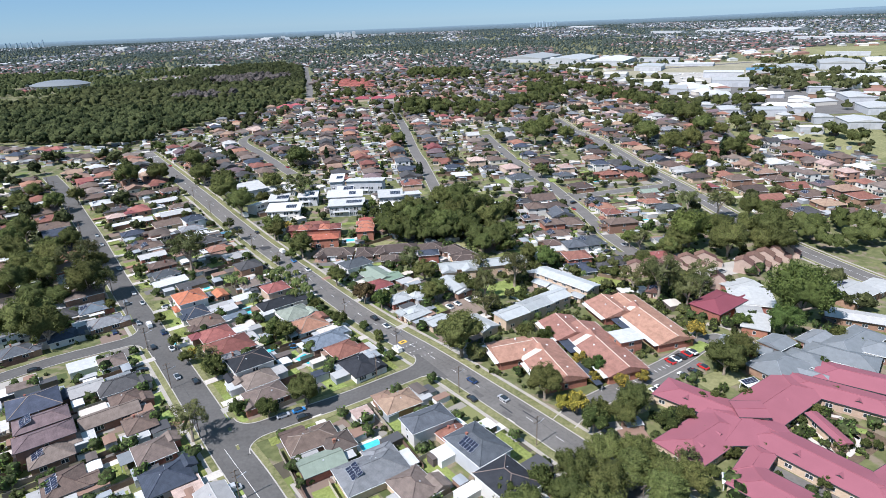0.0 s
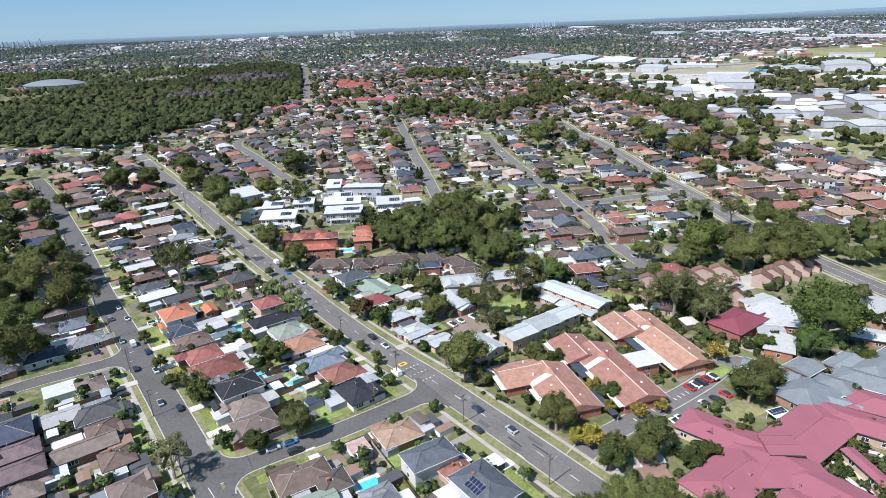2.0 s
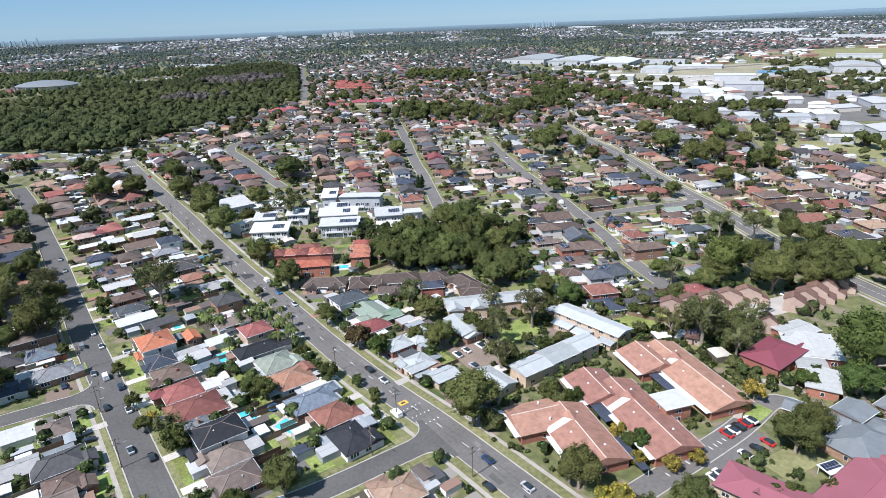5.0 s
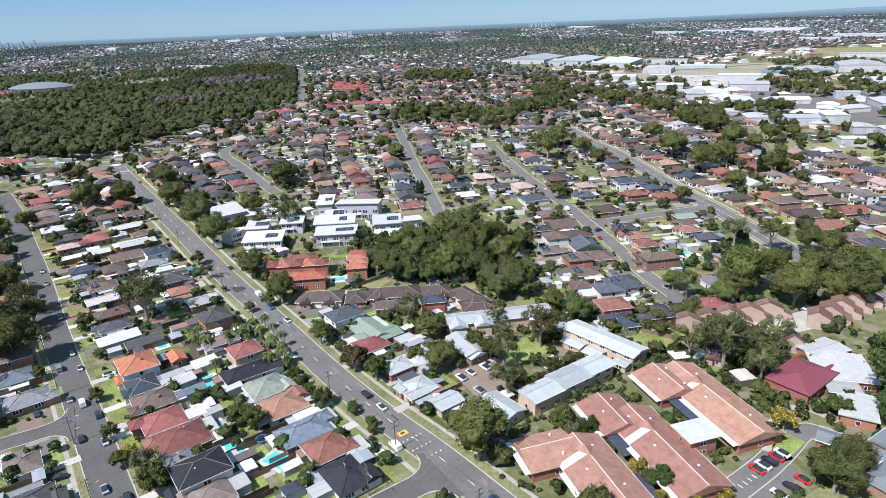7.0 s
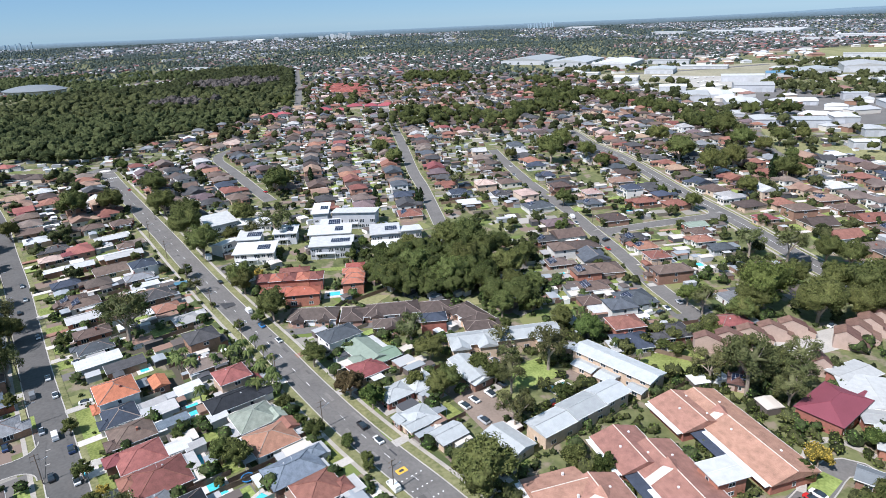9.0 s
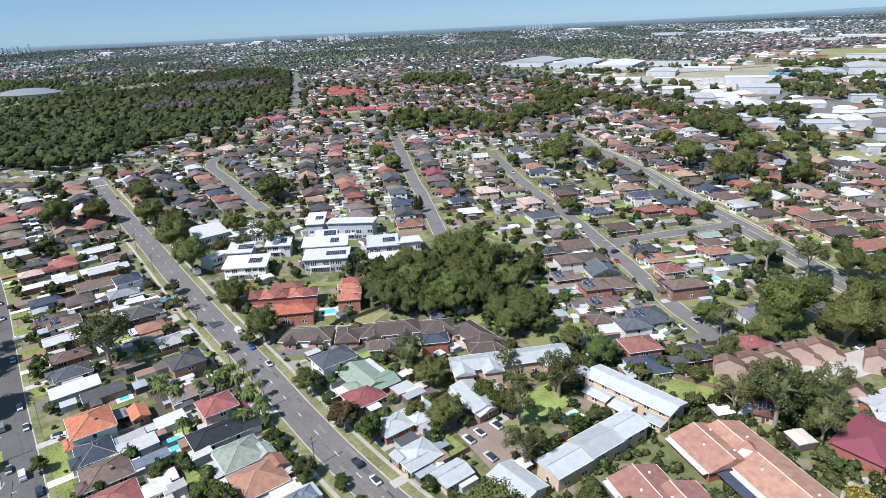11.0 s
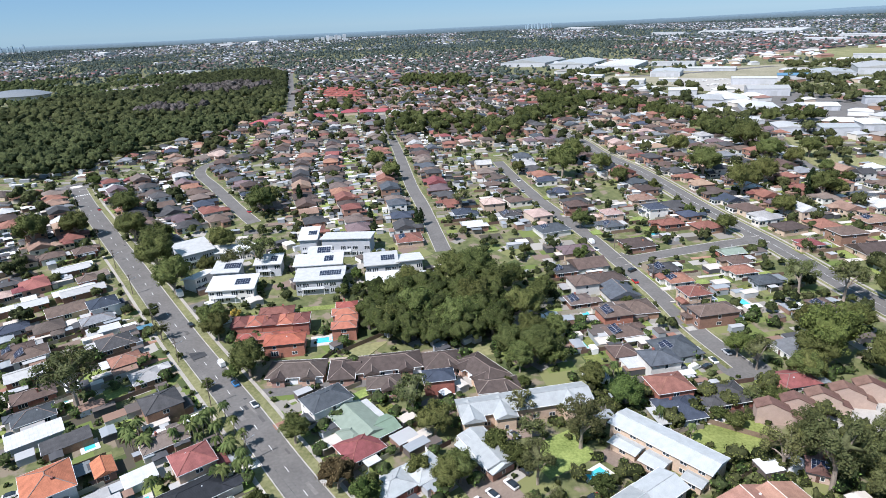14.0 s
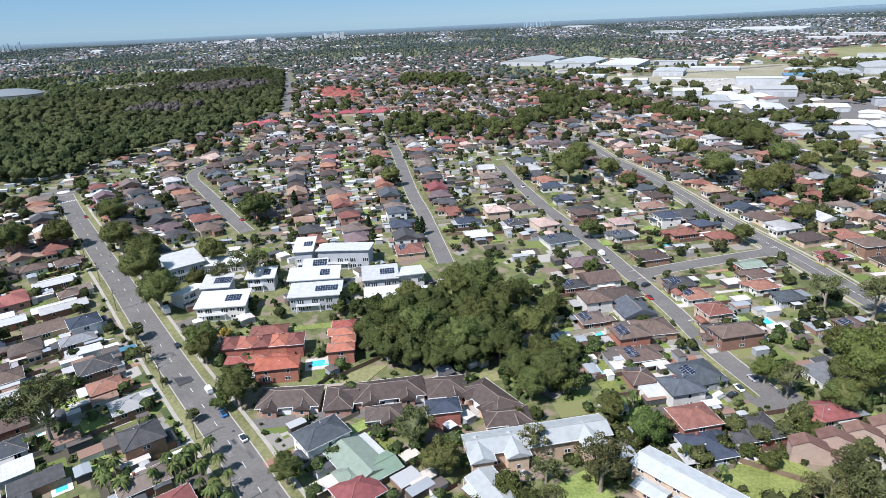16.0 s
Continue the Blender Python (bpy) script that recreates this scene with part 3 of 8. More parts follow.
            for sx in (-1, 1):
                V, F = boxes((px + sx * (pw / 2 - 0.2) - 0.06, px + sx * (pw / 2 - 0.2) + 0.06, d / 2 + pd - 0.3, d / 2 + pd - 0.18, -0.4, 2.42))
                child("post", mesh_of("post", V, F, M_frame), ob)
    # windows all round, a front door
    floors = (0.85, 3.6) if two else (0.85,)
    for z in floors:
        for side, span in ((0, w), (90, d), (-90, d)):
            n = min(1 if plain or (two and side) else 2, max(1, int(span / 4.2)))
            off = (d if side in (0, 180) else w) / 2
            for i in range(n):
                u = (i + 0.5) / n * span - span / 2 + (r.random() - 0.5) * 0.6
                m = pose(0, 0, 0, 0, 0, side) @ pose(u, -off, z)
                child("window", r.choice((win_wide, win_wide, win_tall)) if z > 1 or r.random() < 0.8 else win_door, ob, m if z > 1 else m @ pose(0, 0, 0))
    child("door", door_leaf, ob, pose(-w * 0.08, -d / 2 - 0.02, 0))
    if r.random() < 0.25 and not metal:
        V, F = boxes((-0.4, 0.4, -0.3, 0.3, 0, 1.7), (-0.45, 0.45, -0.35, 0.35, 1.5, 1.6))
        child("chimney", mesh_of("chimney", V, F, M_redbrick), rf, pose(w * 0.2, d * 0.12, hw + 0.9))
    if r.random() < 0.4 and not plain:
        V, F = [], []
        bar(V, F, (0, 0, 0), (0, 0, 2.2), 0.05)
        for i in range(4):
            bar(V, F, (-0.5, 0, 1.6 + i * 0.15), (0.5, 0, 1.6 + i * 0.15), 0.035)
        child("antenna", mesh_of("antenna", V, F, M_panelframe), rf, pose(0.0, 0, hw + min(w, d) / 2 * slope))
    if not plain and r.random() < 0.6:
        V, F = [], []
        tube(V, F, (0, 0, -0.3), (0, 0, 0.35), 0.16, 0.16, 8)
        tube(V, F, (0, 0, 0.35), (0, 0, 0.6), 0.3, 0.18, 8)
        child("roof_vent", mesh_of("roof_vent", V, F, M_panelframe), rf, pose((r.random() - 0.5) * w * 0.4, d * 0.12 * r.choice((-1, 1)), hw + min(w, d) * 0.36 * slope))
    if not plain and r.random() < 0.5 and w > 9:
        # a flat-roofed carport or lean-to at one side
        s = r.choice((-1, 1))
        cw, cd, cy = 2.6 + r.random(), d * (0.35 + 0.3 * r.random()), (r.random() - 0.5) * d * 0.3
        x0 = s * (w / 2 + 0.55 + cw / 2)
        child("carport_roof", mesh_of("carport_roof", *boxes((x0 - cw / 2, x0 + cw / 2, cy - cd / 2, cy + cd / 2, 2.3, 2.42)), roof_mats[r.choice(("white", "palegrey", "steel", "palegrey"))]), ob)
        child("post", mesh_of("post", *boxes((x0 + s * cw * 0.45 - 0.06, x0 + s * cw * 0.45 + 0.06, cy - cd / 2 + 0.2, cy - cd / 2 + 0.32, -0.4, 2.3))), ob)
        ob.children[-1].data.materials.append(M_frame)
    if solar:
        m = min(w, d) / 2
        tilt = math.degrees(math.atan(slope))
        nx, ny = r.choice(((5, 2), (6, 2), (4, 2)))
        # on the slope that faces the sun best
        best = min((0, 90, 180, -90), key=lambda s: -((pose(0, 0, 0, 0, 0, rz + s) @ Vector((0, -1, 0))).dot(to_sun)))
        off = (d if best in (0, 180) else w) / 2 + ov
        solar_array(rf, *((pose(0, 0, 0, 0, 0, best) @ Vector((0, -off * 0.52, hw + 0.16 + (off * 0.48) * slope)))), tilt, best, nx, ny)
    return ob


# houses south of the cross street
house(-46.2, 149.6, -148, 16, 11, "brown", "hip")
house(-40.7, 139.0, -148, 13, 9, "palegreen", "gable")
house(-32.7, 162.5, -148, 6, 6, "pinkgrey", "shed")
house(-37.4, 147.6, -148, 8, 8, "darkbrown", "hip")
house(-21.5, 168.0, -148, 13, 11, "tan", "hip")
house(-11.3, 154.8, -148, 15, 10, "slate", "two")
house(-25.9, 135.5, -148, 20, 14, "grey", "hip", solar=True)
house(-13.8, 129.3, 128.3, 13, 11, "taupe", "hip")
house(3.7, 142.7, 128.3, 17, 13, "slate", "two", solar=True)
house(11.3, 128.3, 128.3, 15, 13, "black", "two")
house(-2.7, 150.3, 128.3, 10, 8, "rust", "hip")

# houses along the left street
house(-67.0, 173.4, -51.7, 11, 15, "taupe", "hip")
house(-73.0, 183.5, -51.7, 11, 13, "taupe", "hip")
house(-79.2, 180.1, -51.7, 6, 7, "white", "shed")
house(-68.8, 188.0, -51.7, 7, 9, "palegrey", "shed")
house(-78.0, 191.3, -51.7, 12, 16, "black", "two")
house(-88.1, 197.8, -51.7, 7, 8, "grey", "hip")
house(-91.0, 207.7, -51.7, 14, 17, "rust", "hip")
house(-100.8, 217.1, -51.7, 12, 14, "red", "hip")
house(-109.1, 228.3, -51.7, 12, 14, "brown", "hip")
house(-117.8, 237.9, -51.7, 12, 11, "navy", "hip")
house(-109.3, 243.0, -51.7, 8, 9, "palegrey", "shed")
house(-124.2, 248.2, -51.7, 15, 14, "orange", "two")
house(-113.6, 256.7, -51.7, 8, 5, "orange", "gable")
house(-144.8, 273.4, -51.7, 9, 16, "white", "shed")
house(-132.5, 269.8, -51.7, 8, 14, "charcoal", "shed")
house(-151.7, 283.4, -51.7, 10, 14, "slate", "hip")
house(-159.4, 295.3, -51.7, 9, 15, "brown", "hip")
house(-170.9, 308.8, -51.7, 9, 15, "palegrey", "gable")
house(-178.5, 322.9, -51.7, 11, 14, "brown", "hip", solar=True)
house(-185.2, 325.3, -51.7, 11, 14, "brown", "hip", solar=True)
house(-210.0, 361.1, -51.7, 7, 20, "white", "shed")
house(-198.6, 342.4, -51.7, 9, 14, "navy", "hip")
house(-223.9, 371.7, -51.7, 9, 13, "pinkgrey", "hip")
house(-229.3, 384.6, -51.7, 10, 14, "charcoal", "hip")
house(-225.4, 415.7, -51.7, 10, 13, "brown", "hip")
house(-205.3, 402.3, -51.7, 7, 16, "white", "shed")
house(-186.8, 375.9, -51.7, 8, 18, "palegrey", "gable")
house(-203.6, 363.8, -51.7, 9, 14, "white", "gable")

# houses along the main road
house(-37.8, 190.5, 128.3, 14, 11, "black", "hip", walls=M_render)
house(-45.4, 202.4, 128.3, 12, 13, "rust", "hip")
house(-37.4, 203.3, 128.3, 7, 7, "palegrey", "shed")
house(-54.2, 210.3, 128.3, 11, 17, "bluegrey", "hip")
house(-64.2, 224.0, 128.3, 13, 15, "tanred", "hip")
house(-72.8, 234.8, 128.3, 13, 14, "greengrey", "hip")
house(-82.6, 245.3, 128.3, 10, 20, "black", "hip")
house(-87.0, 256.2, 128.3, 11, 12, "red", "two")
house(-101.3, 268.6, 128.3, 8, 13, "taupe", "hip")
house(-109.2, 285.2, 128.3, 12, 13, "charcoal", "two")
house(-123.7, 305.4, 128.3, 10, 12, "palegrey", "hip")
house(-137.3, 316.5, 128.3, 10, 12, "tanred", "hip")
house(-148.3, 329.8, 128.3, 13, 14, "charcoal", "hip")
house(-156.7, 341.1, 128.3, 7, 9, "white", "shed")
house(-165.5, 348.8, 128.3, 9, 14, "grey", "hip")
house(-167.3, 358.0, 128.3, 12, 13, "navy", "two")
house(-191.0, 376.2, 128.3, 7, 17, "white", "gable")
house(-205.6, 399.2, 128.3, 8, 16, "palegrey", "gable")
house(-191.4, 387.8, 128.3, 8, 8, "brown", "hip")
house(-167.3, 352.5, 128.3, 9, 13, "palegrey", "shed")
house(-189.7, 392.7, 128.3, 9, 12, "taupe", "shed")
house(-211.2, 421.5, 128.3, 11, 12, "brown", "hip")

# backyard sheds and patios
house(-99.1, 233.6, -51.7, 5, 11, "bluegrey", "shed")
house(-84.8, 235.9, -51.7, 5, 6, "white", "shed")
house(-101.2, 252.8, -51.7, 7, 9, "white", "shed")
house(-103.8, 241.9, -51.7, 7, 6, "palegrey", "shed")
house(-51.3, 186.1, 128.3, 4, 6, "navy", "shed")
house(-86.6, 221.8, -51.7, 4, 6, "palegrey", "shed")
house(-141.4, 341.4, 128.3, 4, 6, "blue", "shed")
house(-91.7, 220.7, 128.3, 5, 9, "white", "shed")

# houses west of the left street
house(-168.1, 244.4, 128.3, 12, 12, "bluegrey", "hip", solar=True)
house(-154.1, 230.4, 128.3, 11, 15, "grey", "hip")
house(-162.9, 229.7, 128.3, 7, 9, "palegrey", "shed")
house(-178.3, 238.7, 128.3, 12, 12, "charcoal", "hip")
house(-165.7, 218.4, 128.3, 10, 12, "navy", "hip")
house(-143.2, 195.6, 128.3, 9, 11, "white", "shed")
house(-132.9, 196.9, 128.3, 10, 10, "taupe", "hip")
house(-132.3, 178.9, 128.3, 9, 12, "palegrey", "gable")
house(-121.5, 181.3, 128.3, 11, 16, "charcoal", "hip")
house(-114.2, 171.8, 128.3, 11, 11, "brown", "hip")
house(-115.6, 163.4, 128.3, 8, 17, "taupe", "gable")
house(-142.6, 166.8, 128.3, 14, 17, "navy", "two")
house(-133.7, 157.3, 128.3, 9, 17, "mauve", "two", solar=True)
house(-127.5, 149.2, 128.3, 9, 18, "mauve", "two")
house(-123.4, 144.8, 128.3, 11, 13, "taupe", "hip", solar=True)
house(-118.4, 151.7, 128.3, 7, 8, "white", "shed")
house(-111.5, 132.2, 128.3, 12, 12, "brown", "hip", solar=True)
house(-103.1, 158.6, 128.3, 10, 10, "brown", "hip")
house(-101.5, 152.2, 128.3, 5, 8, "white", "shed")
house(-92.3, 145.4, 128.3, 11, 12, "taupe", "hip")
house(-83.1, 133.6, 128.3, 12, 14, "navy", "hip")
house(-76.0, 130.2, 128.3, 7, 8, "pinkgrey", "shed")
house(-66.8, 126.1, 128.3, 9, 9, "palegrey", "gable")
house(-177.0, 206.5, 128.3, 10, 12, "slate", "hip")
house(-157.4, 181.8, 128.3, 6, 10, "taupe", "shed")

# houses east of the main road
house(-42.5, 275.0, -51.7, 20, 13, "palegreen", "gable")
house(-35.0, 271.7, -51.7, 8, 9, "green", "gable")
house(-40.2, 262.7, -51.7, 11, 13, "red", "hip")
house(-53.9, 283.9, -51.7, 11, 16, "slate", "two", walls=M_render)
house(-20.7, 252.7, -51.7, 9.5, 11, "whitemetal", "hip")
house(-28.9, 246.7, -51.7, 8.4, 10, "whitemetal", "hip")
house(-20.3, 233.0, -51.7, 10, 11, "whitemetal", "hip")
house(-3.7, 258.2, -51.7, 16, 8, "whitemetal", "gable")
house(-20.7, 229.6, -51.7, 5, 7, "whitemetal", "gable")
house(-10.7, 224.4, -51.7, 7, 9, "whitemetal", "gable")

# houses along the middle street west
house(57.6, 276.7, 101.5, 13, 14, "navy", "hip")
house(57.8, 286.7, 101.5, 11, 14, "tanred", "two")
house(59.9, 303.1, 101.5, 11, 13, "slate", "two")
house(52.2, 305.2, 101.5, 8, 9, "white", "shed")
house(49.5, 312.6, 101.5, 9, 10, "brown", "hip")
house(53.7, 327.1, 101.5, 10, 15, "brown", "hip", solar=True)
house(53.0, 338.3, 101.5, 10, 14, "brown", "two", solar=True)
house(42.1, 354.7, 101.5, 10, 12, "taupe", "hip", solar=True)
house(46.1, 367.4, 101.5, 12, 13, "brown", "two")
house(40.7, 384.6, 101.5, 9, 12, "charcoal", "hip", solar=True)
house(22.0, 458.4, 101.5, 11, 13, "charcoal", "hip", solar=True)
house(-1.0, 443.8, 101.5, 12, 13, "white", "gable")
house(-5.6, 463.2, 101.5, 12, 13, "navy", "hip")
house(12.3, 471.9, 101.5, 12, 15, "pinkgrey", "two")
house(15.5, 515.6, 101.5, 10, 12, "brown", "hip")

# houses along the middle street east
house(75.6, 284.0, -78.5, 12, 14, "charcoal", "hip")
house(100.6, 291.1, -78.5, 10, 15, "red", "hip")
house(92.4, 337.5, -78.5, 10, 20, "brown", "two")
house(90.9, 354.4, -78.5, 11, 12, "rust", "two")
house(90.0, 372.5, -78.5, 11, 13, "tanred", "hip", solar=True)
house(88.0, 383.9, -78.5, 11, 13, "charcoal", "hip", solar=True)
house(121.9, 379.3, -78.5, 10, 13, "tanred", "hip")
house(128.2, 368.6, -78.5, 10, 12, "slate", "hip")
house(87.9, 343.0, -78.5, 9, 10, "charcoal", "hip")
house(112.5, 312.1, -78.5, 12, 14, "grey", "shed")
house(139.7, 344.3, -78.5, 10, 10, "brown", "hip", solar=True)
house(124.9, 389.8, -78.5, 10, 12, "brown", "hip")
house(125.9, 399.8, -78.5, 9, 13, "palegreen", "gable")
house(168.5, 407.8, -78.5, 11, 12, "red", "hip")
house(61.2, 464.0, -78.5, 11, 13, "brown", "two")
house(56.3, 496.6, -78.5, 12, 12, "navy", "hip")
house(76.2, 438.8, -78.5, 11, 12, "slate", "hip", solar=True)
house(78.8, 449.7, -78.5, 11, 12, "pinkgrey", "two")
house(108.3, 439.2, -78.5, 10, 16, "rust", "hip")
house(104.5, 479.2, -78.5, 12, 16, "tan", "hip")
house(105.6, 456.1, -78.5, 11, 13, "navy", "two")


# ---------------------------------------------------------------- drives, front lawns and fences of the near lots
def slab(name, x, y, rz, x0, x1, y0, y1, z0, z1, mat, label, cat):
    ob = new(name, mesh_of(name, *boxes((x0, x1, y0, y1, z0, z1)), mat))
    ob.matrix_basis = pose(x, y, height(x, y), 0, 0, rz)
    return tagged(ob, label, cat, kind="structure")


def sits_in_house(x, y, skip=None, gap=0.0):
    for h in HOMES:
        if h is not skip and (x - h[0]) ** 2 + (y - h[1]) ** 2 < (h[2] * 0.85 + gap) ** 2:
            return True
    return False


LOTS = []


def lot(home):
    x, y, rad, rz, w, d = home
    r = random.Random(int(x * 7 - y * 3))
    m = pose(x, y, 0, 0, 0, rz)
    LOTS.append(home)
    dz = 0.0031 * (len(LOTS) % 23)
    s = r.choice((-1, 1))
    cx = s * (w / 2 - 1.6)
    end = 3.0
    while end < 13:
        p = m @ Vector((cx, -d / 2 - end - 0.6, 0))
        if not off_road(p.x, p.y, 0.4):
            break
        if sits_in_house(p.x, p.y, home, 1.0):
            end = 3.0
            break
        end += 0.6
    mat = r.choice((M_pale, M_concrete, M_pale, M_paver))
    slab("driveway", x, y, rz, cx - 1.6, cx + 1.6, -d / 2 - end, -d / 2 + 0.5, -0.3 + dz, 0.125 + dz, mat, "paved driveway from the street to a house" if mat is M_paver else "pale concrete driveway from the street to a house", "driveway")
    deep = min(end, 7.0)
    slab("lawn", x, y, rz, min(-cx, cx - s * 1.8) - (0 if s < 0 else w * 0.25) if s > 0 else cx + 1.8, max(-cx, cx + 1.8) + w * 0.25 if s < 0 else cx - 1.8, -d / 2 - deep, -d / 2 - 1.2, -0.31 + dz, 0.045 + dz, M_lawn, "mown green front lawn", "lawn")
    q = m @ Vector((0, d / 2 + 6, 0))
    if not sits_in_house(q.x, q.y, home, -1) and off_road(q.x, q.y, 2):
        slab("lawn", x, y, rz, -w * 0.35, w * 0.45, d / 2 + 2.5, d / 2 + 8.5, -0.312 + dz, 0.0435 + dz, M_lawn, "green back garden lawn", "lawn")
    for sx in (-1, 1):
        fx = sx * (w / 2 + 1.3)
        a, b = m @ Vector((fx, -d / 2 + 3, 0)), m @ Vector((fx, d / 2 + 8.5, 0))
        if sits_in_house(b.x, b.y, home, 0.5) or not off_road(b.x, b.y, 1) or not off_road(a.x, a.y, 1):
            continue
        fence((a.x, a.y), (b.x, b.y), r.choice((M_fence, M_fence, M_steelfence)))


def fence(a, b, mat, tall=1.75, label=""):
    """A paling fence from a to b, stepped from bay to bay, in one run."""
    V, F = [], []
    a, b = Vector((*a, height(*a))), Vector((*b, height(*b)))
    n = max(1, int((b - a).length / 2.4))
    w = (b - a).normalized()
    t = Vector((w.y, -w.x, 0)) * 0.03
    for i in range(n + 1):
        for top in (tall + 0.05 * (i % 2), tall + 0.05 * ((i + 1) % 2)):
            p = a.lerp(b, i / n)
            k = len(V)
            V += [tuple(p + t + Vector((0, 0, -0.2))), tuple(p + t + Vector((0, 0, top))), tuple(p - t + Vector((0, 0, top))), tuple(p - t + Vector((0, 0, -0.2)))]
            if k:
                F += [(k - 4, k, k + 1, k - 3), (k - 3, k + 1, k + 2, k - 2), (k - 2, k + 2, k + 3, k - 1)]
    F += [(0, 1, 2, 3), (len(V) - 1, len(V) - 2, len(V) - 3, len(V) - 4)]
    ob = new("fence", mesh_of("fence", V, F, mat))
    tagged(ob, label or ("brown timber paling fence between gardens" if mat is M_fence else "beige sheet-steel fence between gardens"), "fence", "garden fences")
    return ob


for home in [h for h in HOMES if len(h) == 6 and h[4] > 8.5 and h[5] > 8.5]:
    lot(home)


# ---------------------------------------------------------------- larger buildings
FOOTPRINTS = []


def compound(name, label, cat, cx, cy, masses, roof, wall, trim=M_frame, caps=None):
    """A building of several wings. A wing: (x, y, angle, length, width, wall height, slope, 'gable' or 'hip')."""
    ob = root(name, cx, cy)
    tagged(ob, label, cat)
    inv = ob.matrix_basis.inverted()
    for i, (x, y, a, ln, wd, h, slope, kind) in enumerate(masses):
        HOMES.append((x, y, max(ln, wd) * 0.55))
        FOOTPRINTS.append((x, y, radians(a), ln / 2, wd / 2))
        if ln > 24:
            for s in (-0.33, 0.33):
                HOMES.append((x + math.cos(radians(a)) * ln * s, y + math.sin(radians(a)) * ln * s, wd * 0.6))
        m = inv @ pose(x, y, height(x, y) + 0.013 * i, 0, 0, a)
        o = 0.6
        g = kind == "gable"
        wl = child("wall", mesh_of("wall", *boxes((-ln / 2, ln / 2, -wd / 2, wd / 2, -0.5, h)), wall), ob, m)
        rf = child("roof", mesh_of("roof", *hip(-ln / 2 - o, ln / 2 + o, -wd / 2 - o, wd / 2 + o, h, slope, g), roof), ob, m)
        ridge_caps(rf, -ln / 2 - o, ln / 2 + o, -wd / 2 - o, wd / 2 + o, h, slope, g, caps or roof)
        for e in (-wd / 2 - o - 0.14, wd / 2 + o):
            child("gutter", mesh_of("gutter", *boxes((-ln / 2 - o, ln / 2 + o, e, e + 0.14, h - 0.05, h + 0.18)), trim), rf)
        if g:
            rh = (max(0.1, min(ln, wd)) / 2 + o) * slope
            for s in (-1, 1):
                if ln >= wd:
                    q = [(s * (ln / 2 - 0.02), -wd / 2, h), (s * (ln / 2 - 0.02), wd / 2, h), (s * (ln / 2 - 0.02), 0, h + rh)]
                else:
                    q = [(-ln / 2, s * (wd / 2 - 0.02), h), (ln / 2, s * (wd / 2 - 0.02), h), (0, s * (wd / 2 - 0.02), h + rh)]
                child("gable", mesh_of("gable", q, [(0, 1, 2)], wall), ob, m)
        for z in (0.8, 3.6) if h > 5 else (0.8,):
            n = max(1, int(ln / 5))
            for k in range(n):
                u = (k + 0.5) / n * ln - ln / 2
                child("window", win_wide, ob, m @ pose(u, -wd / 2, z))
                if k % 2 == 0:
                    child("window", win_wide, ob, m @ pose(0, 0, 0, 0, 0, 180) @ pose(u, -wd / 2, z))
            for s in (90, -90):
                child("window", win_tall, ob, m @ pose(0, 0, 0, 0, 0, s) @ pose(0, -ln / 2, z))
    return ob


def flat_roof(ob, x, y, a, ln, wd, z, mat, name="flat_roof", label="", thick=0.25):
    m = ob.matrix_basis.inverted() @ pose(x, y, height(x, y), 0, 0, a)
    return child(name, mesh_of(name, *boxes((-ln / 2, ln / 2, -wd / 2, wd / 2, z - thick, z)), mat), ob, m, label)


M_salmonroof = roof_mats["salmon"]
M_cream = material("cream_flashing", (0.66, 0.58, 0.50), 0.7, 0.12, 3, 0.4)
AX = 108.0
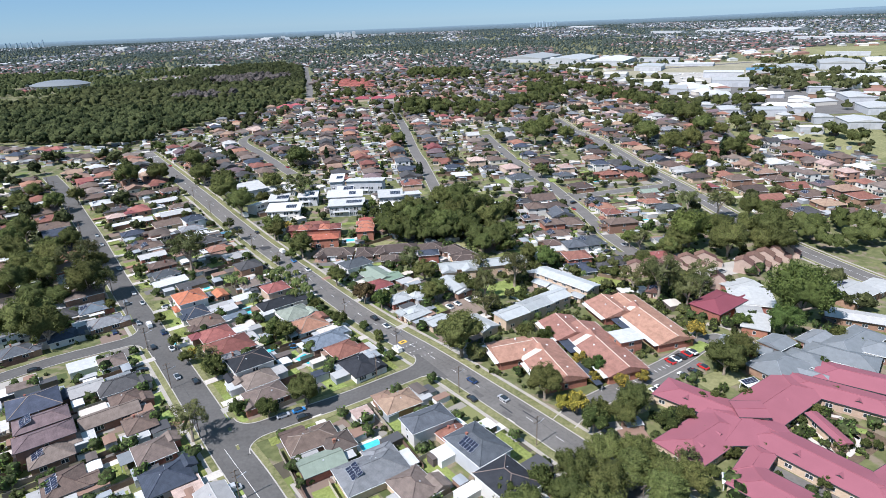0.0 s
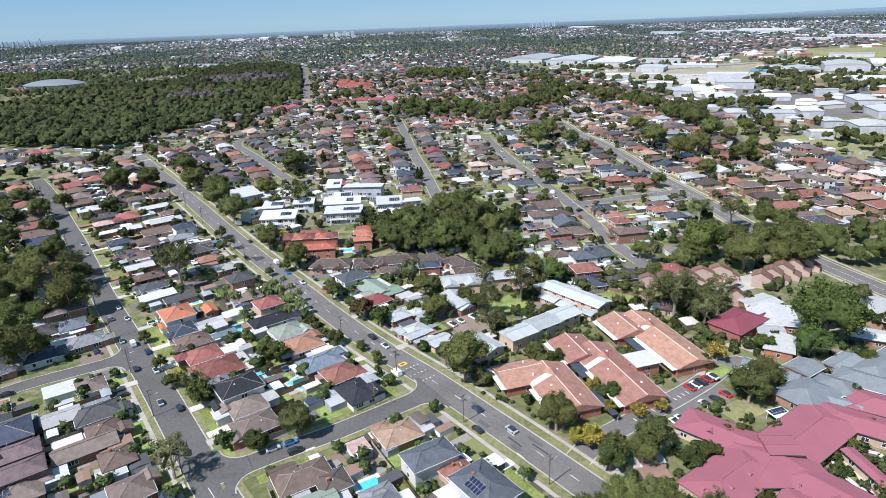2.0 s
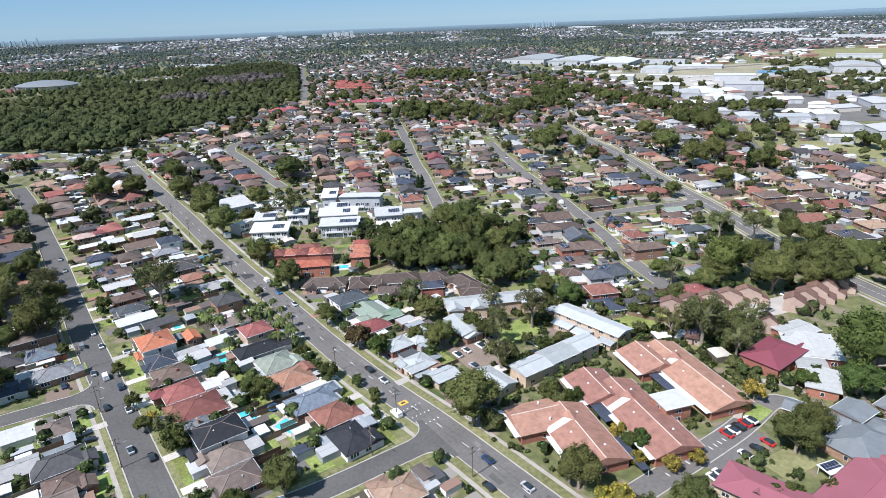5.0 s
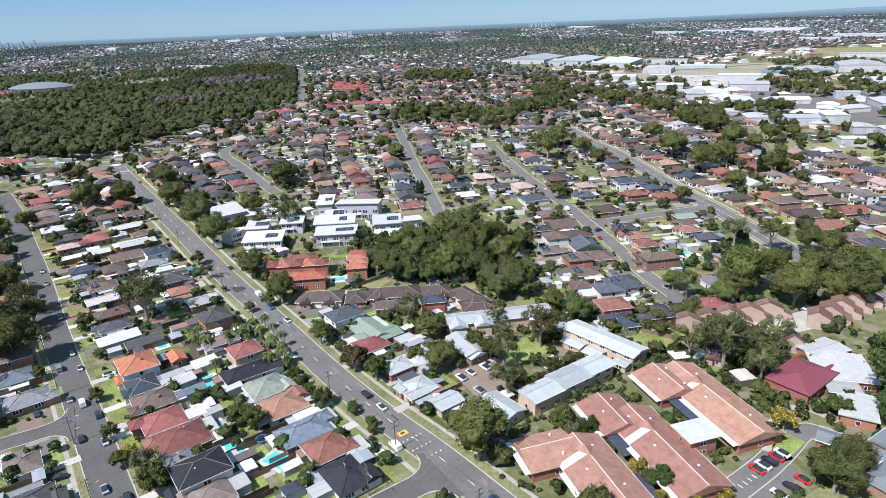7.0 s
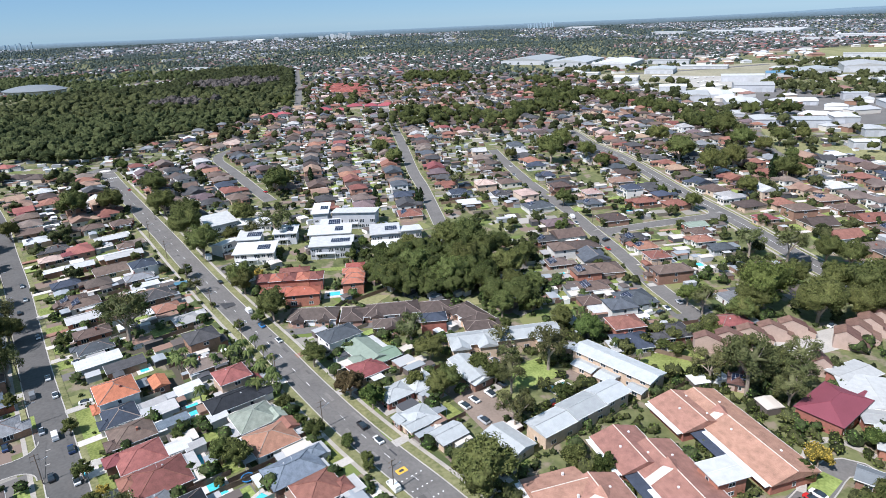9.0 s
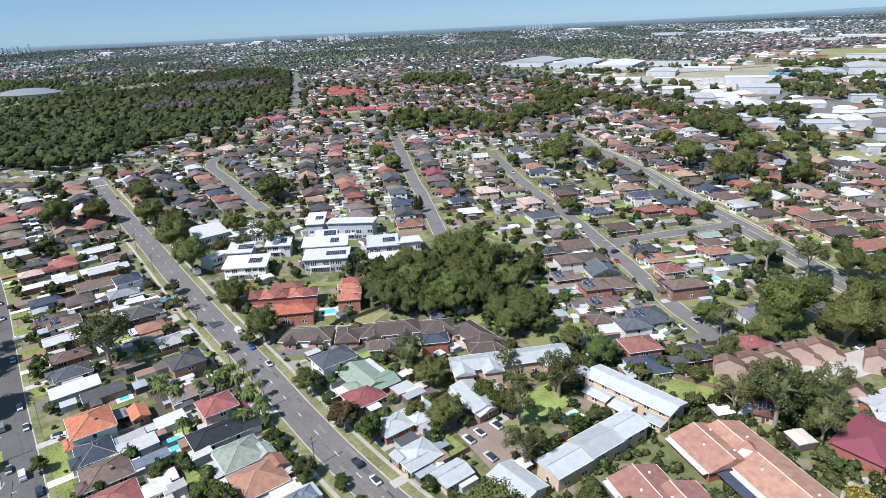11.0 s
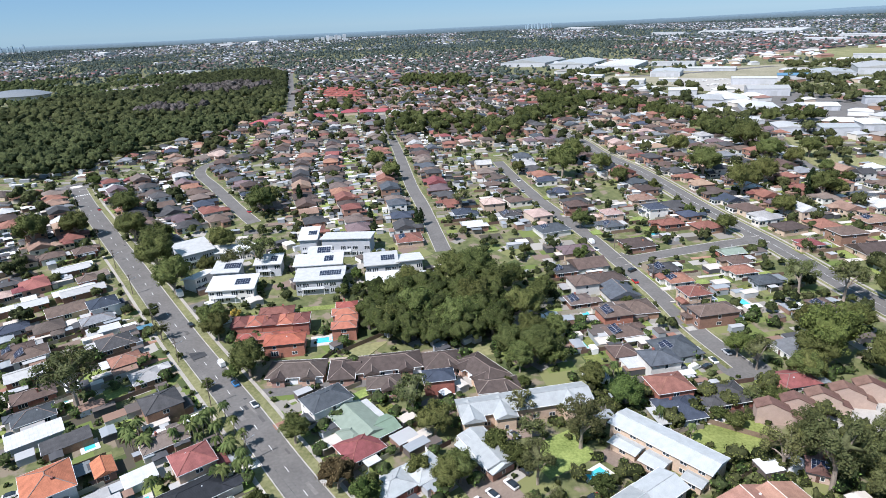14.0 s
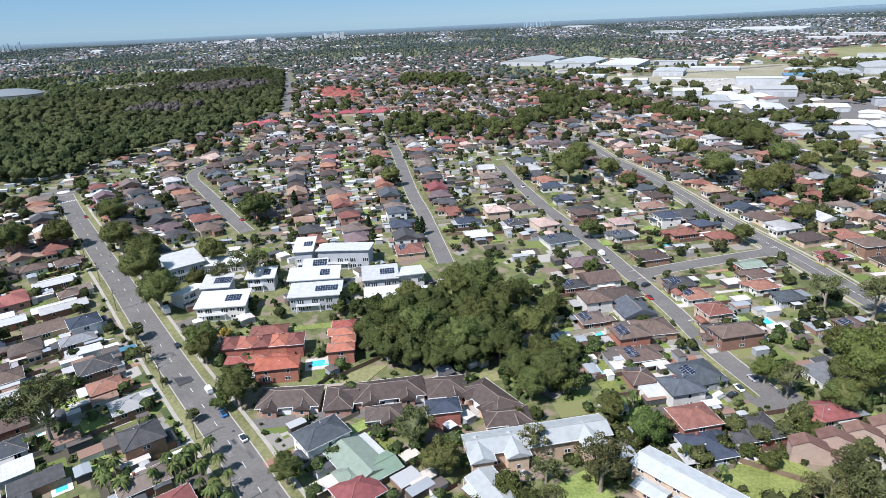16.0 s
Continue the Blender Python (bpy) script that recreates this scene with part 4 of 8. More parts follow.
# three wings with salmon tiles
for masses, cx, cy, strips, dark in (
    ([(73.6, 221, AX, 40, 15, 3.4, 0.30, "gable"), (62.5, 231.5, AX, 16, 15, 3.4, 0.30, "gable")], 70, 222, [(70.3, 231.0, 18, 13, 1.8), (68.9, 212.4, AX, 23, 1.5)], [(64.2, 217.2, AX, 11, 5.5)]),
    ([(51, 198.5, AX, 36, 15, 3.4, 0.30, "gable"), (40.2, 214.6, AX, 16, 14, 3.4, 0.30, "gable")], 47, 203, [(48.5, 212, 18, 13, 1.8), (44.1, 198.0, AX, 20, 1.5)], [(40.3, 201.4, AX, 10, 5.5)]),
    ([(30.5, 189.5, AX, 27, 15.5, 3.4, 0.30, "gable"), (18.2, 198.5, AX, 14, 15, 3.4, 0.30, "gable")], 26, 193, [(25.5, 198, 18, 13, 1.8), (22.2, 185.0, AX, 12, 1.5)], [(43.0, 182.5, AX, 16, 2.4)]),
):
    ob = compound("care_home", "single-storey red brick care home with weathered salmon tiled roofs", "building", cx, cy, masses, M_salmonroof, M_redbrick, M_white, M_cream)
    inv = ob.matrix_basis.inverted()
    for k, (mx, my, ma, ml, mw, mh, ms, _) in enumerate(masses):
        m = inv @ pose(mx, my, height(mx, my) + 0.013 * k, 0, 0, ma)
        e = mw / 2 + 0.6
        if k == 0:
            # a pale flashing band up the slope, and a ridge gablet beside it
            u0, u1 = ml * 0.12, ml * 0.12 + 2.6
            V = [(u, v, mh + 0.2 + (e - v) * ms + z) for z in (0.0, 0.08) for u, v in ((u0, e), (u0 + 1.2, 0.3), (u1 + 1.2, 0.3), (u1, e))]
            child("flashing", mesh_of("flashing", V, [(0, 1, 2, 3), (7, 6, 5, 4), (0, 4, 5, 1), (1, 5, 6, 2), (2, 6, 7, 3), (3, 7, 4, 0)], M_cream), ob, m, "pale roof flashing strip")
            top = mh + 0.2 + e * ms
            child("gablet", mesh_of("gablet", [(u1 + 2, 2.6, top - 2.2 * ms), (u1 + 2, -2.6, top - 2.2 * ms), (u1 + 2, 0, top + 1.1), (u1 - 3, 0, top - 0.05)], [(0, 1, 2), (0, 2, 3), (2, 1, 3)], M_salmonroof), ob, m)
        lo, hi = (-ml / 2, 0.1 * ml) if k == 0 else (-ml / 2, ml / 2)
        child("verandah_roof", mesh_of("verandah_roof", *boxes((lo, hi, e + 0.14, e + 1.5, mh - 0.3, mh - 0.1))), ob, m, "white verandah roof strip")
        ob.children[-1].data.materials.append(M_white)
    for x, y, a, ln, wd in dark:
        flat_roof(ob, x, y, a, ln, wd, 3.1, roof_mats["navy"], "walkway_roof", "dark blue flat walkway roof")
        for s in (-1, 1):
            m = ob.matrix_basis.inverted() @ pose(x, y, height(x, y), 0, 0, a)
            child("post", mesh_of("post", *boxes((s * (ln / 2 - 0.2) - 0.06, s * (ln / 2 - 0.2) + 0.06, -wd / 2 + 0.1, -wd / 2 + 0.22, -0.4, 2.85)), M_white), ob, m)
    for k, (mx, my, ma, ml, mw, mh, ms, _) in enumerate(masses):
        for j in range(3):
            m = ob.matrix_basis.inverted() @ pose(mx, my, height(mx, my) + mh, 0, 0, ma)
            child("roof_vent", mesh_of("roof_vent", *boxes((-0.25, 0.25, -0.25, 0.25, 0, 1.05))), ob, m @ pose((j - 1) * ml * 0.3, mw * 0.2 * (1 if j % 2 else -1), 1.0))
            ob.children[-1].data.materials.append(M_salmonroof if j else M_cream)
plant = compound("plant_room", "red brick block with flat white roof", "building", 61, 202.6, [(61, 202.6, 18, 9.0, 7.6, 6.0, 0.02, "gable")], roof_mats["white"], M_redbrick, M_white)

# large care home under maroon sheet roofs
maroon = roof_mats["maroon"]
compound("care_home", "sprawling single-storey care home with maroon roofs round a courtyard", "building", 92, 154, [
    (75.8, 163.6, -42, 28, 11.5, 3.2, 0.22, "hip"), (70, 147.5, 36, 27, 14, 3.2, 0.22, "hip"), (97, 163.5, 36, 36, 15.5, 3.2, 0.22, "hip"), (119.5, 166.5, -35, 30, 11, 3.2, 0.22, "hip"),
    (96.3, 135.6, -52, 38, 11.6, 3.2, 0.22, "hip"), (125.5, 141, 58, 30, 12, 3.2, 0.22, "hip"), (83.5, 152.5, 0, 21, 19, 3.2, 0.2, "hip"), (86.4, 156.4, -3, 8.2, 7.2, 5.4, 0.06, "gable"),
    (106.6, 150.4, -82, 14, 3.0, 2.8, 0.22, "gable"), (79.4, 136.2, 48, 13, 6, 3.0, 0.22, "hip"), (79.5, 124, -50, 20, 12, 3.2, 0.22, "hip"), (113, 127, 30, 26, 11.5, 3.2, 0.22, "hip")], maroon, M_creambrick, M_dark)
WINGS = [(75.8, 163.6, -42, -0.2), (70, 147.5, 36, -0.25), (70, 147.5, 36, 0.1), (97, 163.5, 36, 0.1), (119.5, 166.5, -35, 0.2), (96.3, 135.6, -52, -0.2), (96.3, 135.6, -52, 0.25), (125.5, 141, 58, 0.0), (79.5, 124, -50, 0.1)]
home = [o for o in bpy.data.objects if o.name.startswith("care_home") and o.parent is None][-1]
for x, y, a, f in WINGS:
    # small louvred gablets on the slopes
    V = [(-1.1, -0.2, 0), (1.1, -0.2, 0), (0, -0.2, 0.62), (0, 1.9, 0.66)]
    m = home.matrix_basis.inverted() @ pose(x, y, height(x, y) + 4.12, 0, 0, a) @ pose(f * 24, -3.2, 0)
    child("gablet", mesh_of("gablet", V, [(1, 3, 2), (3, 0, 2)], maroon), home, m)
    child("louvre", mesh_of("louvre", V[:3], [(0, 1, 2)], M_dark), home, m @ pose(0, -0.02, 0), "dark louvred roof vent")
compound("care_home_annex", "long single-storey annex with maroon roof", "building", 137, 170, [(137, 171, -33, 40, 12, 3.2, 0.27, "hip")], maroon, M_creambrick, M_dark)
steel = roof_mats["steel"]
compound("clinic", "single-storey buildings with pale blue-grey metal roofs", "building", 110, 186, [
    (109.5, 185, 33, 18, 13, 3.0, 0.34, "hip"), (120, 189, -38, 13, 10, 3.0, 0.34, "hip"), (104, 199, -38, 17, 6, 2.8, 0.3, "gable"), (114.5, 198, 33, 9, 8, 4.4, 0.24, "gable"), (117, 179, -38, 9, 5, 2.8, 0.3, "gable")], steel, M_brick, M_white)
compound("clinic", "single-storey buildings with pale blue-grey metal roofs", "building", 142, 187, [
    (133, 190, -38, 22, 11, 3.0, 0.34, "hip"), (143, 200, 33, 26, 11, 3.0, 0.34, "hip"), (152, 192, -38, 20, 11, 3.0, 0.34, "hip"), (131, 203, 33, 12, 7, 2.8, 0.3, "gable")], steel, M_brick, M_white)
for x, y, a in ((95.3, 175.2, 20), (71, 129.5, -20), (125, 181, 20)):
    sh = root("solar_shelter", x, y, a)
    tagged(sh, "small open shelter roofed with dark blue solar panels", "shelter")
    for sx in (-1, 1):
        for sy in (-1, 1):
            child("post", mesh_of("post", *boxes((sx * 2.6 - 0.08, sx * 2.6 + 0.08, sy * 1.7 - 0.08, sy * 1.7 + 0.08, -0.3, 2.7)), M_white), sh)
    child("roof", mesh_of("roof", *boxes((-3.1, 3.1, -2.2, 2.2, 2.7, 2.85)), M_white), sh)
    solar_array(sh, 0, 0, 2.83, 6, 0, 5, 2)

# hall with a maroon roof, and the white-roofed school beside it
M_hallroof = material("roof_sheet_dark_maroon", (0.205, 0.060, 0.078), 0.6, 0.12, 5.0, 0.15, 0.1, spec=0.2)
compound("church_hall", "red brick hall with a maroon hipped roof", "hall", 107, 232.5, [(107, 232.5, 38, 20, 13, 4.2, 0.34, "hip"), (117, 236, 38, 8, 6, 3.2, 0.25, "gable")], M_hallroof, M_redbrick, M_dark)
compound("school_building", "low school building with broad white roofs", "school", 121, 235, [
    (123, 238.5, -15, 17, 18, 3.6, 0.06, "gable"), (115.5, 216.5, 62, 14, 9, 3.4, 0.06, "gable"), (124, 250.5, 24, 14, 9, 3.6, 0.1, "gable"), (117, 227, -15, 9, 8, 3.4, 0.06, "gable")], roof_mats["schoolwhite"], M_redbrick, M_white)
school = compound("school_building", "low brick school building with a white roof and solar panels", "school", 165, 242, [(165, 242, 32, 19, 17, 3.8, 0.13, "gable"), (181, 247, 32, 14, 9, 3.2, 0.1, "gable")], roof_mats["schoolwhite"], M_brick, M_white)
solar_array(school, *(school.matrix_basis.inverted() @ pose(165, 242, height(165, 242) + 4.75, 0, 0, 32) @ Vector((-1, 4.2, 0.06))), -7.4, 32, 12, 2)
compound("school_wing", "low brick school wing with a pale grey roof", "school", 156, 220, [(156, 219.5, -27, 21, 9, 3.0, 0.16, "gable")], roof_mats["palegrey"], M_brick, M_dark)
compound("school_wing", "low school wing with a white roof", "school", 173, 210, [(173, 210, -25, 20, 7, 3.0, 0.16, "gable")], roof_mats["schoolwhite"], M_brick, M_white)

# flats with whitish metal roofs
wm = roof_mats["whitemetal"]
compound("apartment_block", "two-storey cream brick flats under a whitish metal roof", "flats", 47.7, 258.8, [(47.7, 258.8, -48, 31, 8.6, 5.2, 0.2, "gable"), (37.5, 260.5, -48, 8, 5, 2.6, 0.2, "gable"), (43.5, 253.5, -48, 6, 6, 2.6, 0.2, "gable"), (51.5, 245.8, -48, 5, 4, 2.6, 0.2, "gable")], wm, M_creambrick, M_white)
compound("apartment_block", "two-storey stepped cream brick flats under a whitish metal roof", "flats", 30, 232.5, [(20.5, 226.3, 35, 13, 8.2, 4.8, 0.26, "gable"), (31, 233.8, 35, 13, 8.6, 5.2, 0.26, "gable"), (40.2, 240, 35, 10, 8.2, 5.6, 0.26, "gable")], wm, M_creambrick, M_white)
compound("apartment_block", "two-storey cream brick flats with whitish metal roof and front gables", "flats", 10, 279.5, [(10, 280.5, 11, 42, 9.0, 5.0, 0.3, "gable"), (-7, 274.0, 101, 9, 6, 5.0, 0.4, "gable"), (3, 275.8, 101, 9, 6, 5.0, 0.4, "gable"), (25, 279.5, 101, 9, 6, 5.0, 0.4, "gable")], wm, M_creambrick, M_white)
compound("apartment_block", "cream brick flats under a whitish metal roof", "flats", -3.5, 259.5, [(-3.6, 259.8, -62, 16, 7.5, 3.6, 0.26, "gable")], wm, M_creambrick, M_white)
compound("apartment_block", "low cream brick flats under a whitish metal roof", "flats", 6.8, 221, [(6.8, 220.5, -50, 13, 8, 3.2, 0.26, "gable")], wm, M_creambrick, M_white)

# brown villas round a shared drive
dk = roof_mats["darkbrown"]
M_villa = material("pinkish_brick", (0.42, 0.27, 0.21), 0.9, 0.25, 6, 0.5, 0.1, spread=0.35)
for x, y, a, w, d, two in ((-69, 306.5, 2, 20, 11, False), (-52.3, 305.3, 95, 13, 8.5, False), (-36, 309.5, 9, 23, 11, False), (-16.5, 310, 8, 13, 11, False), (-2.2, 303.5, -55, 19, 10, False), (-36.5, 296.5, 8, 11, 7, False), (2.5, 292.5, 8, 14, 8, False)):
    compound("villa", "pinkish brick villa with dark brown tiled roof and gables", "villa", x, y, [(x, y, a, w, d, 2.9, 0.42, "hip")] + [(x + math.cos(radians(a)) * u + math.sin(radians(a)) * d * 0.42, y + math.sin(radians(a)) * u - math.cos(radians(a)) * d * 0.42, a + 90, 5, 4.4, 2.9, 0.5, "gable") for u in ((-w * 0.28, w * 0.25) if w > 14 else (w * 0.15,))], dk, M_villa, M_white, M_cap)
    vl = [o for o in bpy.data.objects if o.name.startswith("villa") and o.parent is None][-1]
    for u in ((-w * 0.02, w * 0.42) if w > 14 else (-w * 0.25,)):
        child("garage_door", mesh_of("garage_door", *boxes((u - 1.5, u + 1.5, -d / 2 - 0.06, -d / 2, -0.3, 2.2))), vl, vl.matrix_basis.inverted() @ pose(x, y, height(x, y), 0, 0, a), "white garage door")
        vl.children[-1].data.materials.append(M_white)
house(-17.5, 295.5, 188, 10, 7, "navy", "two", walls=M_redbrick, plain=True)

# red and orange townhouses
for i in range(5):
    x, y = -99.5 + i * 6.2, 338.0 + i * 0.5
    house(round(x, 1), round(y, 1), -172, 6.0, 9.0, "terracotta" if i % 2 else "rust", "two", walls=M_redbrick, plain=True, title="two-storey red brick townhouse with red tiled roof")
for i in range(3):
    house(-95 + i * 8.5, 330.6 + i * 0.6, 8, 7.5, 5.5, "terracotta", "hip", walls=M_redbrick, plain=True, title="low red-tiled front part of a townhouse", wing=False)
house(-77.5, 323.5, 8, 15, 8.5, "orange", "two", walls=M_redbrick, title="two-storey brick townhouse with bright orange tiled roof", wing=False)
for i in range(4):
    house(-57.5 + i * 0.8 - (i % 2), 350 - i * 5.6, 98, 6.0, 8.5 + i % 2, "terracotta", "two", walls=M_redbrick, plain=True, title="two-storey stepped townhouse with red-brown tiled roof")
house(-88.3, 351.0, 8, 14, 9, "rust", "hip", plain=True)


# terraces with long slanting brown roofs
M_terracewall = material("pinkish_cream_brick", (0.47, 0.355, 0.29), 0.9, 0.15, 8, 0.5, 0.1, spread=0.1)


def terrace(x, y, a, w, d):
    ob = root("terrace_house", x, y, a)
    HOMES.append((x, y, d * 0.5))
    tagged(ob, "two-storey pinkish brick terrace with a long slanting brown roof", "terrace house", "terraces round the car park")
    prof = [(-d / 2, 2.3), (-d / 2 + 3.0, 3.5), (-d / 2 + 3.2, 4.7), (d * 0.2, 7.3), (d / 2, 5.4)]
    V = [(s * w / 2, p, z) for s in (-1, 1) for p, z in [(-d / 2, -0.4)] + prof + [(d / 2, -0.4)]]
    n = len(V) // 2
    F = [tuple(range(n - 1, -1, -1)), tuple(range(n, 2 * n))] + [(i, (i + 1) % n, n + (i + 1) % n, n + i) for i in range(n)]
    child("wall", mesh_of("wall", V, F, M_terracewall), ob)
    for i, j, e in ((0, 1, "porch_roof"), (2, 3, "roof"), (3, 4, "roof")):
        (p, z), (q, zz) = prof[i], prof[j]
        V = [(sx * (w / 2 + 0.15), yy, z2 + t) for t in (0.02, 0.2) for sx, yy, z2 in ((-1, p - (0.4 if i != 3 else 0), z - (0.15 if i != 3 else 0)), (1, p - (0.4 if i != 3 else 0), z - (0.15 if i != 3 else 0)), (1, q + (0.4 if i == 3 else 0), zz), (-1, q + (0.4 if i == 3 else 0), zz))]
        child(e, mesh_of(e, V, [(0, 3, 2, 1), (4, 5, 6, 7), (0, 1, 5, 4), (1, 2, 6, 5), (2, 3, 7, 6), (3, 0, 4, 7)], roof_mats["terrace"]), ob)
    child("window", win_wide, ob, pose(0, -d / 2 + 3.1, 3.45))
    child("window", win_tall, ob, pose(-1.6, -d / 2, 0.6))
    child("garage_door", garage_leaf, ob, pose(0.4, -d / 2, 0) @ Matrix.Diagonal((0.55, 1, 1, 1)))


for i in range(5):
    terrace(86.1 + i * 8.9, 272.7 + i * 2.4, 78, 4.15, 12.7)
for i in range(5):
    terrace(136.6 + i * 7.25, 272.9 + i * 4.9, 60, 6.6, 11)
terrace(117.5, 256, 75, 6.0, 9)
house(86.3, 250.5, -25, 6, 10, "terrace", "gable", solar=True, plain=True, walls=M_terracewall)


# white campus with mono-pitch roofs
def campus(x, y, a, w, d, h, wall, panels=0, rise=1.4):
    ob = root("campus_building", x, y, a)
    HOMES.append((x, y, max(w, d) * 0.6))
    tagged(ob, "modern two-storey white building with a sloping white metal roof", "building", "white campus buildings")
    V = [(-w / 2, -d / 2, -0.5), (w / 2, -d / 2, -0.5), (w / 2, d / 2, -0.5), (-w / 2, d / 2, -0.5), (-w / 2, -d / 2, h), (w / 2, -d / 2, h), (w / 2, d / 2, h + rise), (-w / 2, d / 2, h + rise)]
    F = [(0, 3, 2, 1), (4, 5, 6, 7), (0, 1, 5, 4), (1, 2, 6, 5), (2, 3, 7, 6), (3, 0, 4, 7)]
    child("wall", mesh_of("wall", V, F, wall), ob)
    o = 0.9
    sl = rise / d
    V = [(sx * (w / 2 + o), sy * (d / 2 + o), h + rise / 2 + sl * sy * (d / 2 + o) + t) for t in (0.05, 0.4) for sx, sy in ((-1, -1), (1, -1), (1, 1), (-1, 1))]
    rf = child("roof", mesh_of("roof", V, F, roof_mats["white"]), ob)
    for fl in range(2 if h > 5 else 1):
        n = int(w / 3.0)
        for k in range(n):
            if (k + fl) % 4 != 3:
                child("window", win_door if k % 2 else win_wide, ob, pose((k + 0.5) / n * w - w / 2, -d / 2, 0.35 + fl * 3.1 if k % 2 else 0.9 + fl * 3.1))
    if h > 5:
        child("balcony", mesh_of("balcony", *boxes((-w * 0.38, w * 0.1, -d / 2 - 1.4, -d / 2, 2.85, 3.05), (-w * 0.38, w * 0.1, -d / 2 - 1.4, -d / 2 - 1.32, 3.05, 4.0), (-w * 0.38, -w * 0.38 + 0.2, -d / 2 - 1.4, -d / 2 - 1.2, -0.4, 2.85), (w * 0.1 - 0.2, w * 0.1, -d / 2 - 1.4, -d / 2 - 1.2, -0.4, 2.85))), ob)
        ob.children[-1].data.materials.append(M_white)
    if panels:
        solar_array(rf, w * 0.22, 0, h + rise / 2 + 0.42, math.degrees(math.atan(sl)), 0, panels, 3)


campus(-113, 371, 5, 20, 12.5, 6.2, M_render, 6)
campus(-120, 385, 5, 11.5, 11, 7.6, M_greywall, 7)
campus(-133, 383, 60, 13, 9, 6.4, M_render, 0, -1.8)
campus(-74, 377.3, 5, 21.5, 12.5, 6.8, M_greywall, 9, 0.6)
campus(-77, 390, 5, 22, 10, 7.8, M_render, 4)
campus(-67, 418, -2, 25, 14, 9.4, M_greywall, 0, -1.5)
campus(-87.5, 419, 5, 8.5, 16, 9.2, M_greywall, 4)
campus(-79, 402, 5, 10, 6, 7.0, M_render, 6)
campus(-47, 391, 8, 15, 12, 7.0, M_greywall, 6)
campus(-34, 394, 12, 12, 13, 7.4, M_render, 0, -1.6)
campus(-45, 377, 8, 14, 7, 4.2, M_render)
campus(-29, 375.5, 8, 11, 9, 4.2, M_render)
campus(-146.5, 410, 40, 16, 15, 7.0, M_greywall, 0, 2.2)
campus(-103, 395, 5, 12, 9, 6.2, M_greywall, 3)
campus(-128, 413, 5, 22, 6, 4.4, M_render)

# ---------------------------------------------------------------- shared grounds
def patch(name, x, y, rz, w, d, mat, label, cat, z=0.05):
    return slab(name, x, y, rz, -w / 2, w / 2, -d / 2, d / 2, -0.4, z, mat, label, cat)


M_yard = material("worn_brown_paving", (0.225, 0.175, 0.140), 0.95, 0.2, 1.5, 0.15, 0.1)
patch("parking", 123, 275, 20, 44, 13, M_concrete, "pale concrete parking yard between terraces", "yard")
patch("parking", -0.5, 243, -60, 32, 13, M_yard, "concrete parking yard between flats", "yard", 0.06)
patch("parking", 40, 252, -48, 26, 8, M_yard, "concrete parking yard between flats", "yard", 0.055)
patch("yard", 3.5, 271, 11, 20, 8, M_yard, "paved yard before flats", "yard", 0.065)
patch("lawn", 18, 260.5, 30, 18, 14, M_lawn, "green lawn between flats", "lawn", 0.08)
patch("lawn", 71, 266.5, 38, 22, 17, M_lawn, "open green lawn behind a timber fence", "lawn", 0.07)
patch("lawn", -45, 327, 60, 24, 9, M_dry, "strip of dry grass beside a grove", "lawn")
patch("lawn", -1, 321, 20, 12, 9, M_dry, "patch of dry grass beside a grove", "lawn", 0.06)
patch("drive", -40, 301.5, 8, 82, 5.5, M_asphalt, "asphalt drive between brown villas", "drive", 0.09)
patch("lawn", -63, 361, 5, 90, 8, M_lawn, "lawn before the white campus", "lawn", 0.04)
patch("courtyard", 108.5, 152.5, -58, 24, 21, M_soil, "planted courtyard of the care home", "courtyard", 0.05)
for pts in ([(102.2, 158), (100.8, 152.5), (102.1, 147.3), (104.2, 143)], [(116, 159), (115, 153), (114, 147), (107.6, 141.5)], [(109.8, 151), (113.6, 152), (115.3, 148.7)], [(104.4, 158), (105.2, 151.6), (104.5, 147), (104.2, 143)], [(102, 158.5), (107, 162), (116, 159)]):
    f = new("footpath", mesh_of("footpath", *strip(resample(pts, 1.5), -0.7, 0.7, -0.2, 0.12), M_pale))
    tagged(f, "pale winding courtyard path", "footpath", kind="structure")
for x, y, w in ((99.6, 153.8, 2.6), (103.2, 154.5, 2.8), (103.4, 149.5, 2.2), (110.2, 156.2, 4), (118, 152.5, 3.4), (112, 146.5, 3.4), (106.5, 141, 2.0), (111, 143.0, 2.6)):
    patch("lawn", x, y, x * 9, w, w * 0.75, M_lawn, "small planted bed in a courtyard", "lawn", 0.08)
patch("drive", 88.8, 130, -50, 17, 6.5, M_asphalt, "asphalt loop at the care home entrance", "drive", 0.09)
patch("lawn", 88, 181, 30, 16, 9, M_dry, "dry lawn beside the car park", "lawn", 0.07)
patch("lawn", 88.5, 203, 40, 10, 5, M_lawn, "small lawn beside the care home", "lawn", 0.07)
patch("garden_bed", 82, 205, 108, 18, 5, M_paver, "brick-paved garden strip", "garden", 0.05)
fence((62, 246), (85, 262), M_fence)
fence((40.5, 276), (64, 252), M_fence)
fence((58, 277), (82, 262), M_fence)
fence((-57, 320), (-33, 340), M_fence)
fence((-80, 314), (-8, 318), M_cream)
fence((-8, 318), (10, 296), M_cream)
fence((-62, 316), (-58, 322), M_fence)

f = new("footpath", mesh_of("footpath", *strip(resample([(81, 200.5), (87.4, 211), (92.8, 218), (99, 221), (104, 219), (108.3, 213.2)], 2.0), -1.2, 1.2, -0.2, 0.16), M_path))
tagged(f, "curving beige footpath beside the car park", "footpath", kind="structure")
